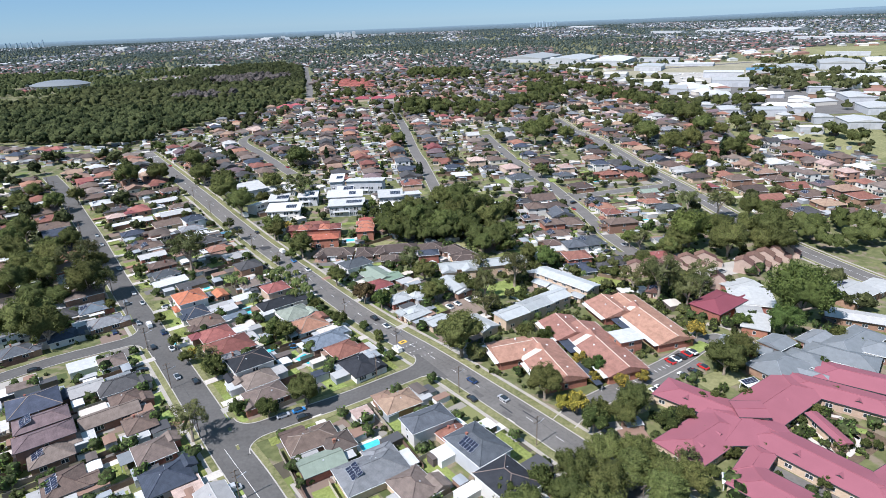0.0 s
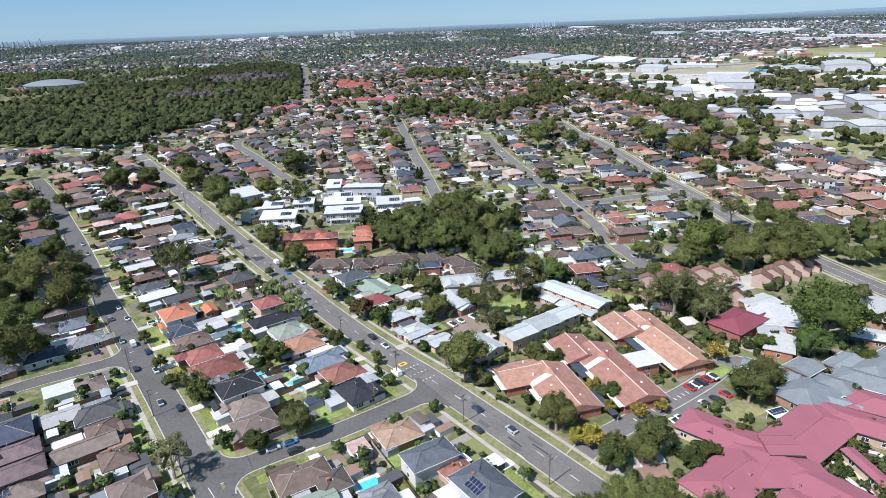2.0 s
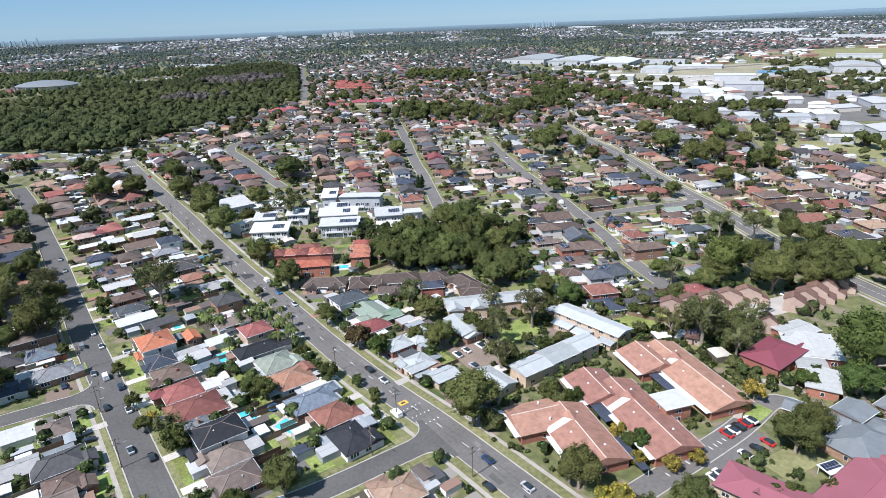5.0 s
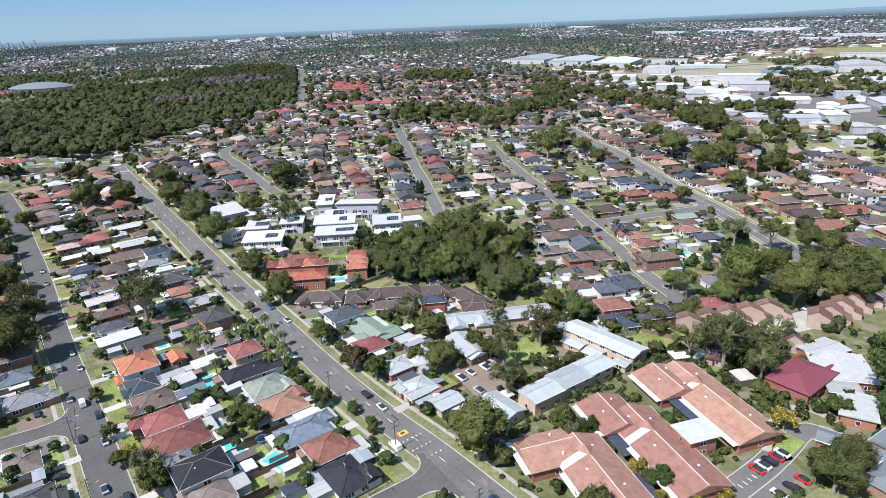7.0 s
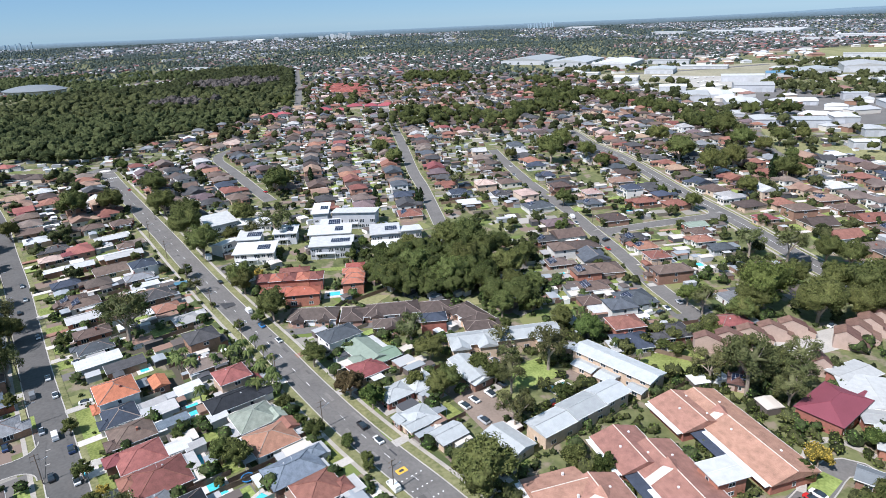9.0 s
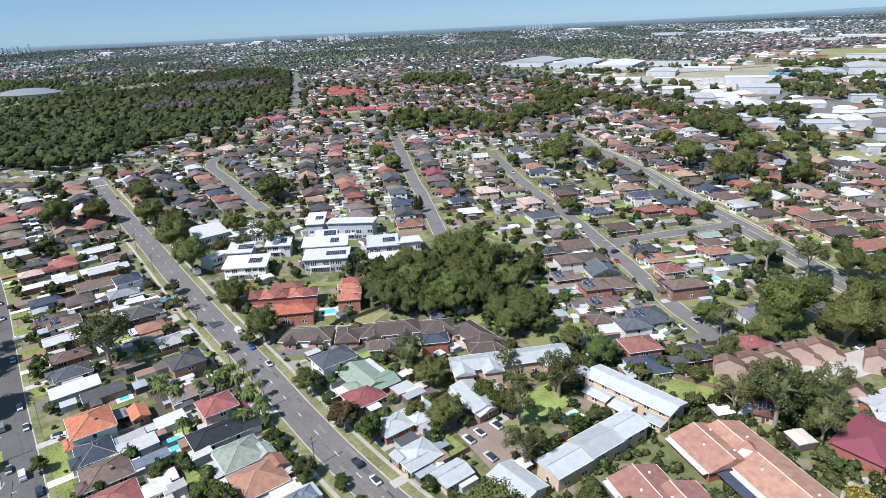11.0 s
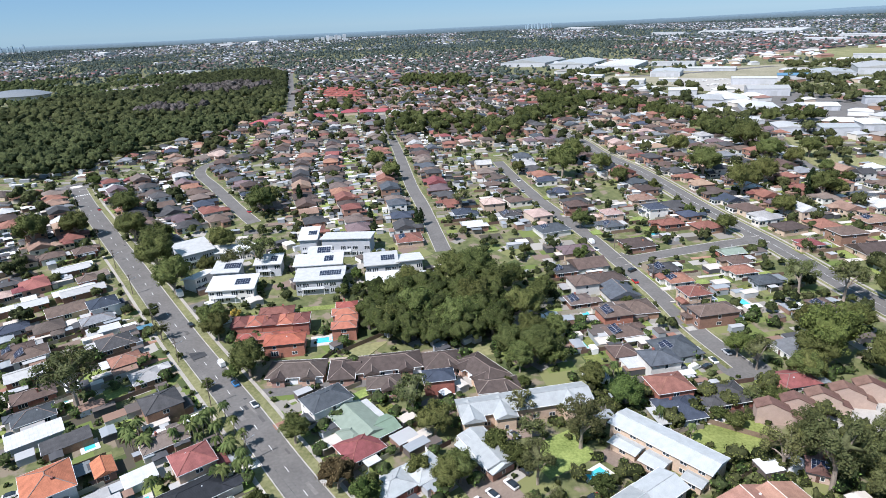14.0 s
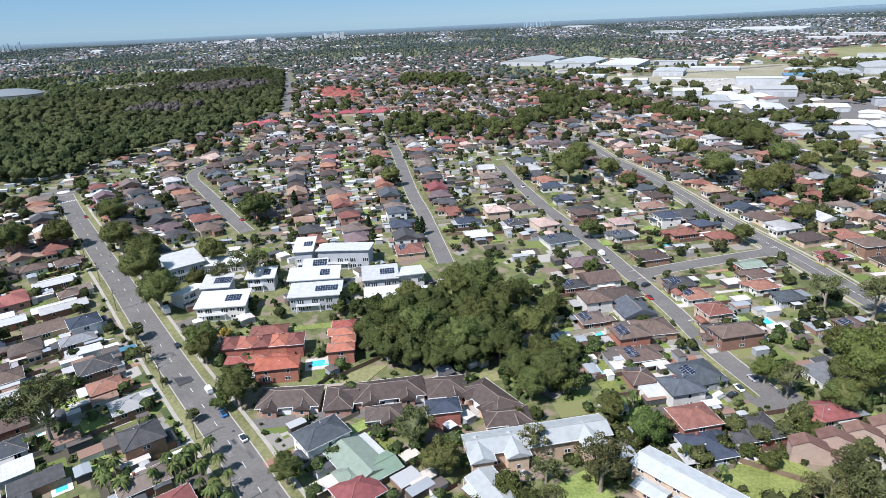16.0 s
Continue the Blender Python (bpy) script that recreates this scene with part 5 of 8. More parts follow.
# drive and car park of the care homes
road("drive", [(30.9, 158.2), (39, 167), (62, 183), (78, 194.5), (88, 203), (95, 209), (101, 208), (104, 201)], 7.2, "asphalt drive and car park of the care homes", True, (0, 0), -0.01)
patch("parking", 74, 186.5, 35, 26, 6.5, M_asphalt, "asphalt parking bays", "parking", 0.075)
patch("parking", 78, 196.5, 35, 13, 6.0, M_asphalt, "asphalt parking bays", "parking", 0.078)
# ---------------------------------------------------------------- rows of houses along the farther streets
FRONTS = []        # houses whose drives and front lawns are laid later
LATER = []         # the farthest houses of the rows
KEEP_CLEAR = []    # circles (x, y, radius) for other buildings and groves


def is_free(x, y, gap):
    return all((x - a) ** 2 + (y - b) ** 2 > (gap + c * 0.8) ** 2 for a, b, c, *_ in HOMES) and all((x - a) ** 2 + (y - b) ** 2 > c * c for a, b, c in KEEP_CLEAR)


MIX = ["brown"] * 5 + ["darkbrown"] * 2 + ["taupe"] * 3 + ["tanred"] * 4 + ["rust"] * 3 + ["red"] * 2 + ["charcoal"] * 4 + ["navy"] * 2 + ["grey"] * 2 + ["tan"] * 2 + ["slate", "mauve", "pinkgrey", "palegrey", "white", "orange"]


def row(pts, side, off, seed, start=0.0, stop=1.0, step=14.0, mix=MIX, joined=False):
    """Houses along one side of a street, facing it."""
    r = random.Random(seed)
    line = resample(pts, 2.0)
    n0, n1 = int(start * (len(line) - 1)), int(stop * (len(line) - 1))
    acc = 0.0
    for i in range(n0 + 1, n1):
        acc += (line[i] - line[i - 1]).length
        if acc < step:
            continue
        acc = -r.random() * 1.5
        w = (line[i + 1] - line[i - 1]).normalized() if i + 1 < len(line) else (line[i] - line[i - 1]).normalized()
        n = Vector((w.y, -w.x, 0)) * side
        p = line[i] + n * (off + r.random() * 2)
        if not is_free(p.x, p.y, 7.5) or not off_road(p.x, p.y, 6.5):
            continue
        rz = math.degrees(math.atan2(-n.x, n.y))      # the front, -y, looks back to the street
        if joined or p.y > 440 or math.hypot(p.x, p.y - 130) > 380:
            FRONTS.append((p.x, p.y, rz, 13.0, 15.0))
            LATER.append((p.x, p.y, radians(rz), 0.85 + r.random() * 0.4))
            HOMES.append((p.x, p.y, 7))
            continue
        FRONTS.append((p.x, p.y, rz, 12.5, 15.0))
        house(round(p.x, 1), round(p.y, 1), rz, 11 + r.random() * 3, 13 + r.random() * 4, r.choice(mix), r.choice(("hip", "hip", "hip", "two", "gable")), solar=r.random() < 0.15, plain=True)


KEEP_CLEAR += [(-20, 345, 38), (10, 320, 22), (-45, 327, 16), (-100, 400, 20), (71, 267, 16)]
row(LEFT, 1, 15, 11, 0.45)
row(LEFT, -1, 16, 12, 0.3)
row(MAIN, -1, 17, 13, 0.5)
row(MAIN, 1, 19, 14, 0.62)
row(INNER, -1, 16, 15)
row(INNER, 1, 16, 16)
BROWNS = ["brown", "darkbrown", "darkbrown", "taupe", "charcoal", "mauve", "brown", "tanred", "slate"]
row(MIDDLE, -1, 16, 17, mix=BROWNS)
row(MIDDLE, 1, 16, 18, 0.1, mix=BROWNS)
row(EAST, -1, 18, 19, 0.3)
row(EAST, 1, 18, 20, 0.3)
row(CRESC, -1, 16, 21)
row(CRESC, 1, 16, 22)
row([(-60, 430), (-100, 560), (-125, 700)], -1, 0, 23, mix=["tan", "pinkgrey", "tan", "taupe"], step=12)
row([(-70, 430), (-110, 560), (-130, 700)], -1, 14, 24)
row([(195, 330), (180, 430), (160, 540), (140, 640)], 1, 8, 25, step=15)
row([(195, 330), (180, 430), (160, 540), (140, 640)], 1, 38, 26, step=15)
row([(195, 330), (180, 430), (160, 540), (140, 640)], 1, 60, 27, step=15)
row([(240, 330), (232, 430), (212, 540), (190, 640)], 1, 24, 28, step=15)
row([(195, 330), (180, 430), (160, 540), (140, 640)], 1, 88, 39, step=15)
row([(195, 330), (180, 430), (160, 540), (140, 640)], 1, 110, 40, 0.0, 0.6, step=15)
row([(220, 300), (195, 330), (180, 400)], 1, 150, 41, step=16)
row([(-200, 240), (-330, 400), (-400, 480)], -1, 30, 42, step=19)
row([(-200, 240), (-330, 400), (-400, 480)], -1, 60, 43, step=22)
row([(-150, 170), (-250, 290), (-420, 480)], -1, 40, 44, step=22)
row([(-375, 556), (-420, 560), (-560, 590)], 1, 18, 29, step=15)
row([(-300, 553), (-330, 552), (-420, 560), (-560, 590)], -1, 18, 129, step=15)
row([(-225, 310), (-330, 440)], -1, 42, 30, step=16)
row([(-150, 215), (-330, 440)], -1, 42, 31, step=19)
row([(-135, 330), (-250, 475)], -1, 20, 32, step=16)
row([(-150, 345), (-250, 475)], -1, 42, 33, step=16)
row(LEFT, -1, 47, 131, 0.35, 1.0, 14, joined=True)
row(LEFT, -1, 66, 132, 0.35, 1.0, 14, joined=True)
row(LEFT, -1, 97, 133, 0.4, 1.0, 14, joined=True)
row(LEFT, -1, 116, 134, 0.4, 1.0, 14, joined=True)
row(LEFT, 1, 32, 135, 0.5, 1.0, 15, joined=True)
row(MAIN, 1, 38, 136, 0.72, 1.0, 14, joined=True)
row([(-225, 250), (-330, 385), (-420, 500)], -1, 20, 137, step=14, joined=True)
row([(-300, 520), (-350, 530), (-440, 540)], 1, 0, 138, step=14, joined=True)
row([(-240, 600), (-290, 700)], 1, 4, 34, step=15)
row([(-225, 580), (-280, 720)], 1, 30, 35, step=15)
row([(-180, 620), (-210, 760)], 1, 0, 36, step=15)
row([(-150, 600), (-190, 760)], 1, 0, 37, step=15)
row([(-110, 620), (-150, 760)], 1, 0, 38, step=15)

# ---------------------------------------------------------------- trees
def leaf_cloud(centres, radii, count, size, flat=1.0, up=0.35, ruffle=0.55):
    """Leaf clusters as small quads on the shells of clumps: (n, 4, 3)."""
    out = []
    for c, rad in zip(centres, radii):
        v = nrg.normal(size=(count, 3))
        v[:, 2] = v[:, 2] + up
        v /= np.linalg.norm(v, axis=1, keepdims=True)
        p = np.array(c) + v * rad * nrg.uniform(0.72, 1.08, (count, 1)) * np.array([1, 1, flat])
        nrm = v + nrg.normal(size=(count, 3)) * ruffle
        nrm /= np.linalg.norm(nrm, axis=1, keepdims=True)
        a = np.cross(nrm, nrg.normal(size=(count, 3)))
        a /= np.linalg.norm(a, axis=1, keepdims=True) + 1e-9
        b = np.cross(nrm, a)
        s = size * nrg.uniform(0.6, 1.3, (count, 1))
        q = s * nrg.uniform(0.5, 0.9, (count, 1))
        out.append(np.stack([p - a * s, p - b * q, p + a * s, p + b * q], 1))
    return np.concatenate(out)


def clumps(n, flat, r, core=0.62, spread=0.34):
    """Places and sizes of the clumps of a crown of radius 1 round its middle."""
    P, R = [], []
    for i in range(n):
        a, u = r.random() * 6.283, r.random() * 1.55 - 0.55
        k = math.sqrt(max(0, 1 - u * u)) if abs(u) < 1 else 0
        q = core * (0.8 + 0.45 * r.random())
        P.append((math.cos(a) * k * q, math.sin(a) * k * q, u * q * flat))
        R.append(spread * (0.75 + 0.5 * r.random()))
    return P, R


TREES = {}
# inner masses, mostly darker than the leaves: shade inside crowns put into colour
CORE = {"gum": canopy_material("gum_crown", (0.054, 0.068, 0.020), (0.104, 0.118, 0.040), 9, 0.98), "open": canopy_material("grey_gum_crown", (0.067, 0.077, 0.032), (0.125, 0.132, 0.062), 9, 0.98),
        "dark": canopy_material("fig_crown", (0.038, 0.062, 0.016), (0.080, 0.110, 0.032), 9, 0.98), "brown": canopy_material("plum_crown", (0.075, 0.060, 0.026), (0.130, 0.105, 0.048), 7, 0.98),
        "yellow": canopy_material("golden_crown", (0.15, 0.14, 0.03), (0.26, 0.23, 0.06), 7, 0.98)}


def envelope(dirs, P, R, base):
    """Distance from the middle to the outside of a crown of clumps, along each direction."""
    out = np.full(len(dirs), base)
    for c, rho in zip(np.array(P), R):
        b = dirs @ c
        disc = b * b - (c @ c - rho * rho)
        out = np.maximum(out, np.where(disc > 0, b + np.sqrt(np.maximum(disc, 0)), 0))
    return out


def sphere_net(level, low):
    bm = bmesh.new()
    bmesh.ops.create_icosphere(bm, subdivisions=level, radius=1)
    bmesh.ops.delete(bm, geom=[f for f in bm.faces if f.calc_center_median().z < low], context="FACES")
    bm.verts.index_update()
    v = np.array([q.co[:] for q in bm.verts])
    f = np.array([[q.index for q in t.verts] for t in bm.faces])
    bm.free()
    return v / np.linalg.norm(v, axis=1, keepdims=True), f


def make_tree(kind, variant):
    r = random.Random(100 + variant)
    t = new("tree")
    V, F = [], []
    if kind == "palm":
        tube(V, F, (0, 0, -0.2), (0.1, 0, 1.6), 0.07, 0.05)
        child("trunk", mesh_of("trunk", V, F, M_bark), t)
        V, F = [], []
        for i in range(26):
            a = i * 2.4 + r.random()
            e = r.random() * 0.9 - 0.05
            prev = None
            for k in range(6):
                s = k / 5
                rad = s * (0.95 - 0.2 * e)
                z = 1.6 + e * s * 0.9 - s * s * (0.75 + 0.2 * e)
                hw = 0.17 * math.sin(math.pi * min(0.97, s + 0.12)) + 0.01
                c, sn = math.cos(a), math.sin(a)
                pts = [(c * rad - sn * hw, sn * rad + c * hw, z - hw * 0.6), (c * rad, sn * rad, z), (c * rad + sn * hw, sn * rad - c * hw, z - hw * 0.6)]
                V += pts
                if prev is not None:
                    F += [(prev, prev + 1, prev + 4, prev + 3), (prev + 1, prev + 2, prev + 5, prev + 4)]
                prev = len(V) - 3
        child("crown", mesh_of("crown", V, F, LEAF[kind]), t)
    elif kind == "cypress":
        tube(V, F, (0, 0, -0.2), (0, 0, 1.2), 0.14, 0.08)
        child("trunk", mesh_of("trunk", V, F, M_bark), t)
        P = [(0.15 * math.cos(i * 2.4), 0.15 * math.sin(i * 2.4), 0.5 + i * 0.36) for i in range(14)]
        R = [0.85 * math.sin(math.pi * min(0.96, 0.16 + i / 15)) ** 0.7 for i in range(14)]
        child("crown", quads_of("crown", leaf_cloud(P, R, 90, 0.2), LEAF[kind]), t)
    else:
        big = variant % 2 == 0
        flat = 0.72 if kind == "open" else 0.85
        zc = 1.5 if kind == "open" else 1.2
        P, R = clumps((44 if big else 30) if kind != "open" else 20, flat, r, 0.74 if kind == "open" else 0.73, 0.24 if kind == "open" else 0.225 if big else 0.25)
        P = [(a, b, c + zc) for a, b, c in P]
        tube(V, F, (0, 0, -0.25), (0.03, 0.02, zc - 0.65), 0.085, 0.055)
        for i in range(6):
            q = P[i * 3]
            k = zc - 0.85 + 0.05 * i
            tube(V, F, (0.03, 0.02, k), (q[0] * 0.5, q[1] * 0.5, (q[2] + k) / 2 + 0.05), 0.045, 0.028, 5)
            tube(V, F, (q[0] * 0.5, q[1] * 0.5, (q[2] + k) / 2 + 0.05), q, 0.028, 0.008, 5)
        child("trunk", mesh_of("trunk", V, F, M_bark), t)
        n = (104 if kind != "open" else 170) if big else 38
        dirs, F = sphere_net(3, -0.8)
        mid = np.array([0, 0, zc])
        env = envelope(dirs, [np.array(p) - mid for p in P], [q * (0.84 if kind != "open" else 0.5) for q in R], 0.40 if kind != "open" else 0.2)
        env = env * np.random.default_rng(300 + variant).uniform(0.82, 1.06, len(env))
        quads = leaf_cloud(P, R, n, 0.034 if big else 0.058, ruffle=0.32)
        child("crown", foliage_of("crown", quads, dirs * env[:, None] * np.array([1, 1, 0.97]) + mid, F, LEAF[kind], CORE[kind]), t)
    return t


TREE_WORDS = {"gum": "tall gum tree with a dense dark green crown", "open": "gum tree with an open grey-green crown", "dark": "round dark green broadleaf tree",
              "brown": "bushy tree with olive-brown leaves", "yellow": "tree with golden yellow-green leaves", "cypress": "narrow dark green conifer", "palm": "palm tree with arching green fronds"}
GROVE = []


def tree(x, y, rad, kind):
    r = random.Random(int(x * 31 + y * 57))
    small = rad < 5.0
    v = r.choice((1, 3, 5) if small else (0, 2, 4))
    key = (kind, v if kind not in ("palm", "cypress") else v % 3)
    m = pose(x, y, height(x, y), 0, 0, r.random() * 360) @ Matrix.Diagonal((rad * (0.95 + r.random() * 0.12), rad * (0.95 + r.random() * 0.12), rad * (0.9 + r.random() * 0.15) if kind not in ("palm",) else max(rad * 0.85, 4.0), 1))
    if kind == "palm":
        m = m @ Matrix.Diagonal((0.75, 0.75, 1, 1))
    GROVE.append((x, y, rad))
    if key not in TREES:
        TREES[key] = make_tree(*key)
        TREES[key].name = "tree"
        tagged(TREES[key], TREE_WORDS[kind], "tree", "street and garden trees")
        TREES[key].matrix_basis = m
        return
    src = TREES[key]
    keep = src.matrix_basis.copy()
    src.matrix_basis = Matrix.Identity(4)
    copy_thing(src, m)
    src.matrix_basis = keep


# trees of the near blocks
tree(-177.6, 217.7, 10.4, "gum")
tree(-175.7, 256.6, 10.3, "gum")
tree(-90.2, 188.5, 4.9, "gum")
tree(-63.6, 164.0, 3.7, "gum")
tree(-74.2, 165.4, 3.0, "gum")
tree(-52.5, 170.4, 5.6, "gum")
tree(-76.2, 216.9, 4.2, "gum")
tree(-35.7, 241.1, 4.4, "dark")
tree(-44.3, 248.5, 4.9, "brown")
tree(-51.7, 227.0, 3.6, "gum")
tree(-64.7, 241.6, 3.1, "gum")
tree(-41.2, 224.5, 1.9, "gum")
tree(-33.1, 211.6, 2.1, "gum")
tree(-83.9, 152.6, 6.5, "open")
tree(-212.0, 257.0, 9.2, "gum")
tree(-206.7, 271.1, 9.0, "gum")
tree(-186.2, 249.6, 6.2, "gum")
tree(-189.0, 220.1, 7.8, "gum")
tree(-168.4, 213.9, 9.0, "gum")
tree(-221.9, 279.7, 9.8, "gum")
tree(-196.8, 280.2, 9.0, "open")
tree(-214.9, 290.3, 9.5, "gum")
tree(-240.0, 295.8, 9.9, "gum")
tree(-195.8, 247.2, 7.5, "gum")
tree(-191.2, 290.2, 6.9, "gum")
tree(-260.7, 336.7, 8.3, "gum")
tree(-256.4, 317.3, 9.0, "gum")
tree(-272.7, 385.6, 7.3, "gum")
tree(-303.2, 412.4, 6.5, "gum")
tree(-223.6, 320.4, 7.1, "gum")
tree(-227.2, 308.6, 7.5, "gum")
tree(-296.5, 386.3, 7.5, "gum")
tree(-267.7, 403.4, 6.2, "gum")
tree(-0.5, 200.0, 9.4, "gum")
tree(26.8, 171.5, 6.4, "gum")
tree(44.8, 187.1, 3.0, "gum")
tree(47.5, 186.6, 3.2, "dark")
tree(24.5, 211.7, 3.8, "gum")
tree(31.7, 208.5, 3.5, "dark")
tree(90.3, 184.1, 6.8, "gum")
tree(98.1, 190.6, 6.1, "gum")
tree(85.7, 242.9, 9.5, "open")
tree(76.5, 250.2, 6.6, "open")
tree(91.0, 247.5, 5.6, "open")
tree(95.5, 236.0, 6.6, "open")
tree(104.7, 246.5, 5.5, "open")
tree(108.1, 254.2, 6.8, "open")
tree(84.2, 205.6, 2.8, "gum")
tree(52.4, 160.0, 6.1, "gum")
tree(41.3, 158.1, 4.4, "gum")
tree(110.4, 216.3, 3.7, "dark")
tree(41.8, 191.3, 2.8, "yellow")
tree(44.7, 179.8, 2.4, "yellow")
tree(53.3, 177.5, 2.7, "yellow")
tree(61.3, 180.2, 2.5, "yellow")
tree(35.9, 163.9, 3.8, "yellow")
tree(90.2, 209.6, 3.7, "yellow")
tree(31.7, 165.3, 2.7, "yellow")
tree(132.5, 218.5, 12.4, "dark")
tree(123.0, 210.2, 6.7, "dark")
tree(49.0, 155.8, 5.6, "gum")
tree(39.0, 154.0, 4.4, "gum")
tree(61.1, 153.7, 3.5, "gum")
tree(38.3, 138.4, 5.7, "gum")
tree(29.0, 129.8, 6.0, "gum")
tree(44.3, 129.7, 6.4, "gum")
tree(19.8, 128.4, 4.3, "gum")
tree(52.3, 126.8, 5.8, "gum")
tree(60.8, 136.7, 3.5, "open")
tree(36.3, 124.9, 6.4, "gum")
tree(26.2, 122.4, 5.3, "gum")
tree(11.1, 125.2, 4.2, "gum")
tree(80.9, 166.8, 2.7, "gum")
tree(71.0, 149.8, 2.3, "gum")
tree(67.8, 156.8, 3.2, "gum")
tree(75.7, 165.8, 2.4, "gum")
tree(85.1, 143.4, 2.0, "dark")
tree(73.9, 141.3, 2.0, "gum")
tree(91.1, 168.3, 2.5, "gum")
tree(141.1, 205.7, 3.1, "gum")
tree(145.9, 199.6, 2.4, "gum")
tree(125.2, 186.8, 2.5, "dark")
tree(109.1, 160.3, 2.0, "gum")
tree(101.7, 156.5, 1.7, "gum")
tree(116.9, 143.9, 1.6, "gum")
tree(106.4, 143.9, 1.9, "gum")
tree(114.3, 144.8, 1.6, "gum")
tree(119.5, 168.7, 2.4, "gum")
tree(127.6, 168.5, 1.8, "gum")
tree(90.8, 137.2, 1.8, "gum")
tree(93.4, 134.4, 1.5, "gum")
tree(94.0, 128.8, 2.2, "gum")
tree(99.2, 127.8, 1.5, "gum")
tree(103.2, 126.4, 1.5, "gum")
tree(67.1, 133.8, 2.1, "gum")
tree(76.6, 141.4, 1.7, "gum")
tree(-143.3, 295.0, 8.7, "open")
tree(-86.5, 306.6, 7.3, "gum")
tree(-35.6, 244.5, 3.8, "gum")
tree(-71.3, 214.8, 4.7, "gum")
tree(-25.4, 281.0, 6.4, "open")
tree(-18.2, 270.7, 5.9, "gum")
tree(-60.9, 268.2, 5.2, "gum")
tree(-34.0, 215.6, 1.9, "gum")
tree(-40.6, 221.8, 2.0, "gum")
tree(-170.7, 259.9, 7.3, "open")
tree(-201.2, 300.8, 7.3, "open")
tree(-104.5, 198.5, 3.2, "gum")
tree(-94.4, 192.9, 4.6, "open")
tree(-94.3, 227.5, 2.5, "gum")
tree(-160.6, 246.2, 3.0, "gum")
tree(-165.5, 285.9, 3.7, "gum")
tree(-131.2, 232.0, 2.7, "gum")
tree(-114.9, 211.1, 3.0, "gum")
tree(-104.9, 203.7, 2.1, "yellow")
tree(-111.0, 338.1, 7.0, "gum")
tree(-73.9, 206.8, 1.7, "gum")
tree(-57.4, 232.9, 2.4, "gum")
tree(-14.0, 247.3, 5.1, "gum")
tree(-22.3, 252.8, 3.6, "gum")
tree(-78.1, 261.7, 4.8, "palm")
tree(-76.3, 251.0, 4.0, "palm")
tree(-72.9, 253.4, 3.7, "palm")
tree(-105.3, 265.3, 4.7, "palm")
tree(-94.6, 246.9, 3.8, "palm")
tree(-112.7, 269.1, 3.9, "palm")
tree(-91.7, 277.1, 3.5, "palm")
tree(-111.6, 273.5, 3.9, "palm")

# trees between the main road and the middle street
tree(-160.0, 397.1, 9.6, "gum")
tree(-141.8, 374.0, 9.5, "gum")
tree(-108.6, 396.7, 9.3, "open")
tree(-107.4, 333.1, 6.2, "gum")
tree(-87.7, 309.7, 5.8, "gum")
tree(-140.6, 289.5, 10.0, "open")
tree(-98.9, 298.4, 2.5, "gum")
tree(-131.8, 334.7, 3.9, "open")
tree(-142.6, 351.4, 3.8, "gum")
tree(-25.6, 284.6, 5.0, "gum")
tree(-50.8, 403.8, 3.7, "gum")
tree(-101.8, 372.8, 2.1, "dark")
tree(-92.9, 376.0, 1.8, "dark")
tree(-58.2, 384.2, 3.1, "dark")
tree(-55.5, 370.4, 3.0, "gum")
tree(-62.3, 366.9, 3.3, "gum")
tree(-102.2, 333.6, 1.9, "gum")
tree(-118.3, 320.1, 1.5, "gum")
tree(-92.0, 304.0, 3.3, "gum")
tree(-90.1, 278.5, 3.5, "palm")
tree(-79.1, 263.9, 3.5, "palm")
tree(-85.2, 271.7, 3.2, "palm")
tree(-93.4, 274.5, 3.2, "palm")
tree(-110.2, 266.6, 4.3, "palm")
tree(-106.2, 350.9, 2.3, "yellow")
tree(-36.9, 357.5, 7.5, "gum")
tree(-26.7, 340.0, 8.5, "gum")
tree(-12.9, 374.2, 8.6, "gum")
tree(-1.3, 375.0, 9.6, "gum")
tree(-4.2, 347.2, 8.7, "gum")
tree(7.2, 359.3, 8.6, "gum")
tree(16.8, 337.7, 8.5, "gum")
tree(8.5, 314.0, 7.3, "gum")
tree(19.6, 310.4, 7.7, "gum")
tree(-9.2, 331.3, 8.2, "gum")
tree(27.1, 357.3, 6.6, "gum")
tree(-37.8, 332.4, 6.9, "gum")
tree(-16.2, 331.4, 6.8, "gum")
tree(3.3, 329.9, 7.1, "gum")
tree(26.1, 325.4, 5.9, "gum")
tree(-33.1, 372.3, 6.6, "gum")
tree(14.6, 369.8, 6.5, "gum")
tree(17.4, 321.6, 6.9, "gum")
tree(11.3, 304.5, 5.9, "gum")
tree(24.4, 308.0, 4.8, "gum")
tree(8.9, 277.1, 4.8, "open")
tree(24.5, 262.5, 7.6, "open")
tree(33.7, 292.1, 5.0, "gum")
tree(42.3, 280.5, 6.3, "dark")
tree(90.7, 310.3, 5.3, "dark")
tree(93.6, 301.4, 5.7, "open")
tree(138.7, 360.0, 7.7, "open")
tree(120.5, 305.9, 10.9, "dark")
tree(106.5, 294.0, 6.2, "gum")
tree(123.2, 323.3, 6.8, "gum")
tree(153.0, 351.5, 8.1, "open")
tree(61.9, 351.5, 2.9, "gum")
tree(66.9, 360.2, 2.3, "gum")
tree(68.9, 274.3, 2.5, "gum")
tree(72.2, 269.2, 3.2, "gum")
tree(81.9, 280.2, 3.3, "open")
tree(88.9, 280.2, 3.7, "gum")
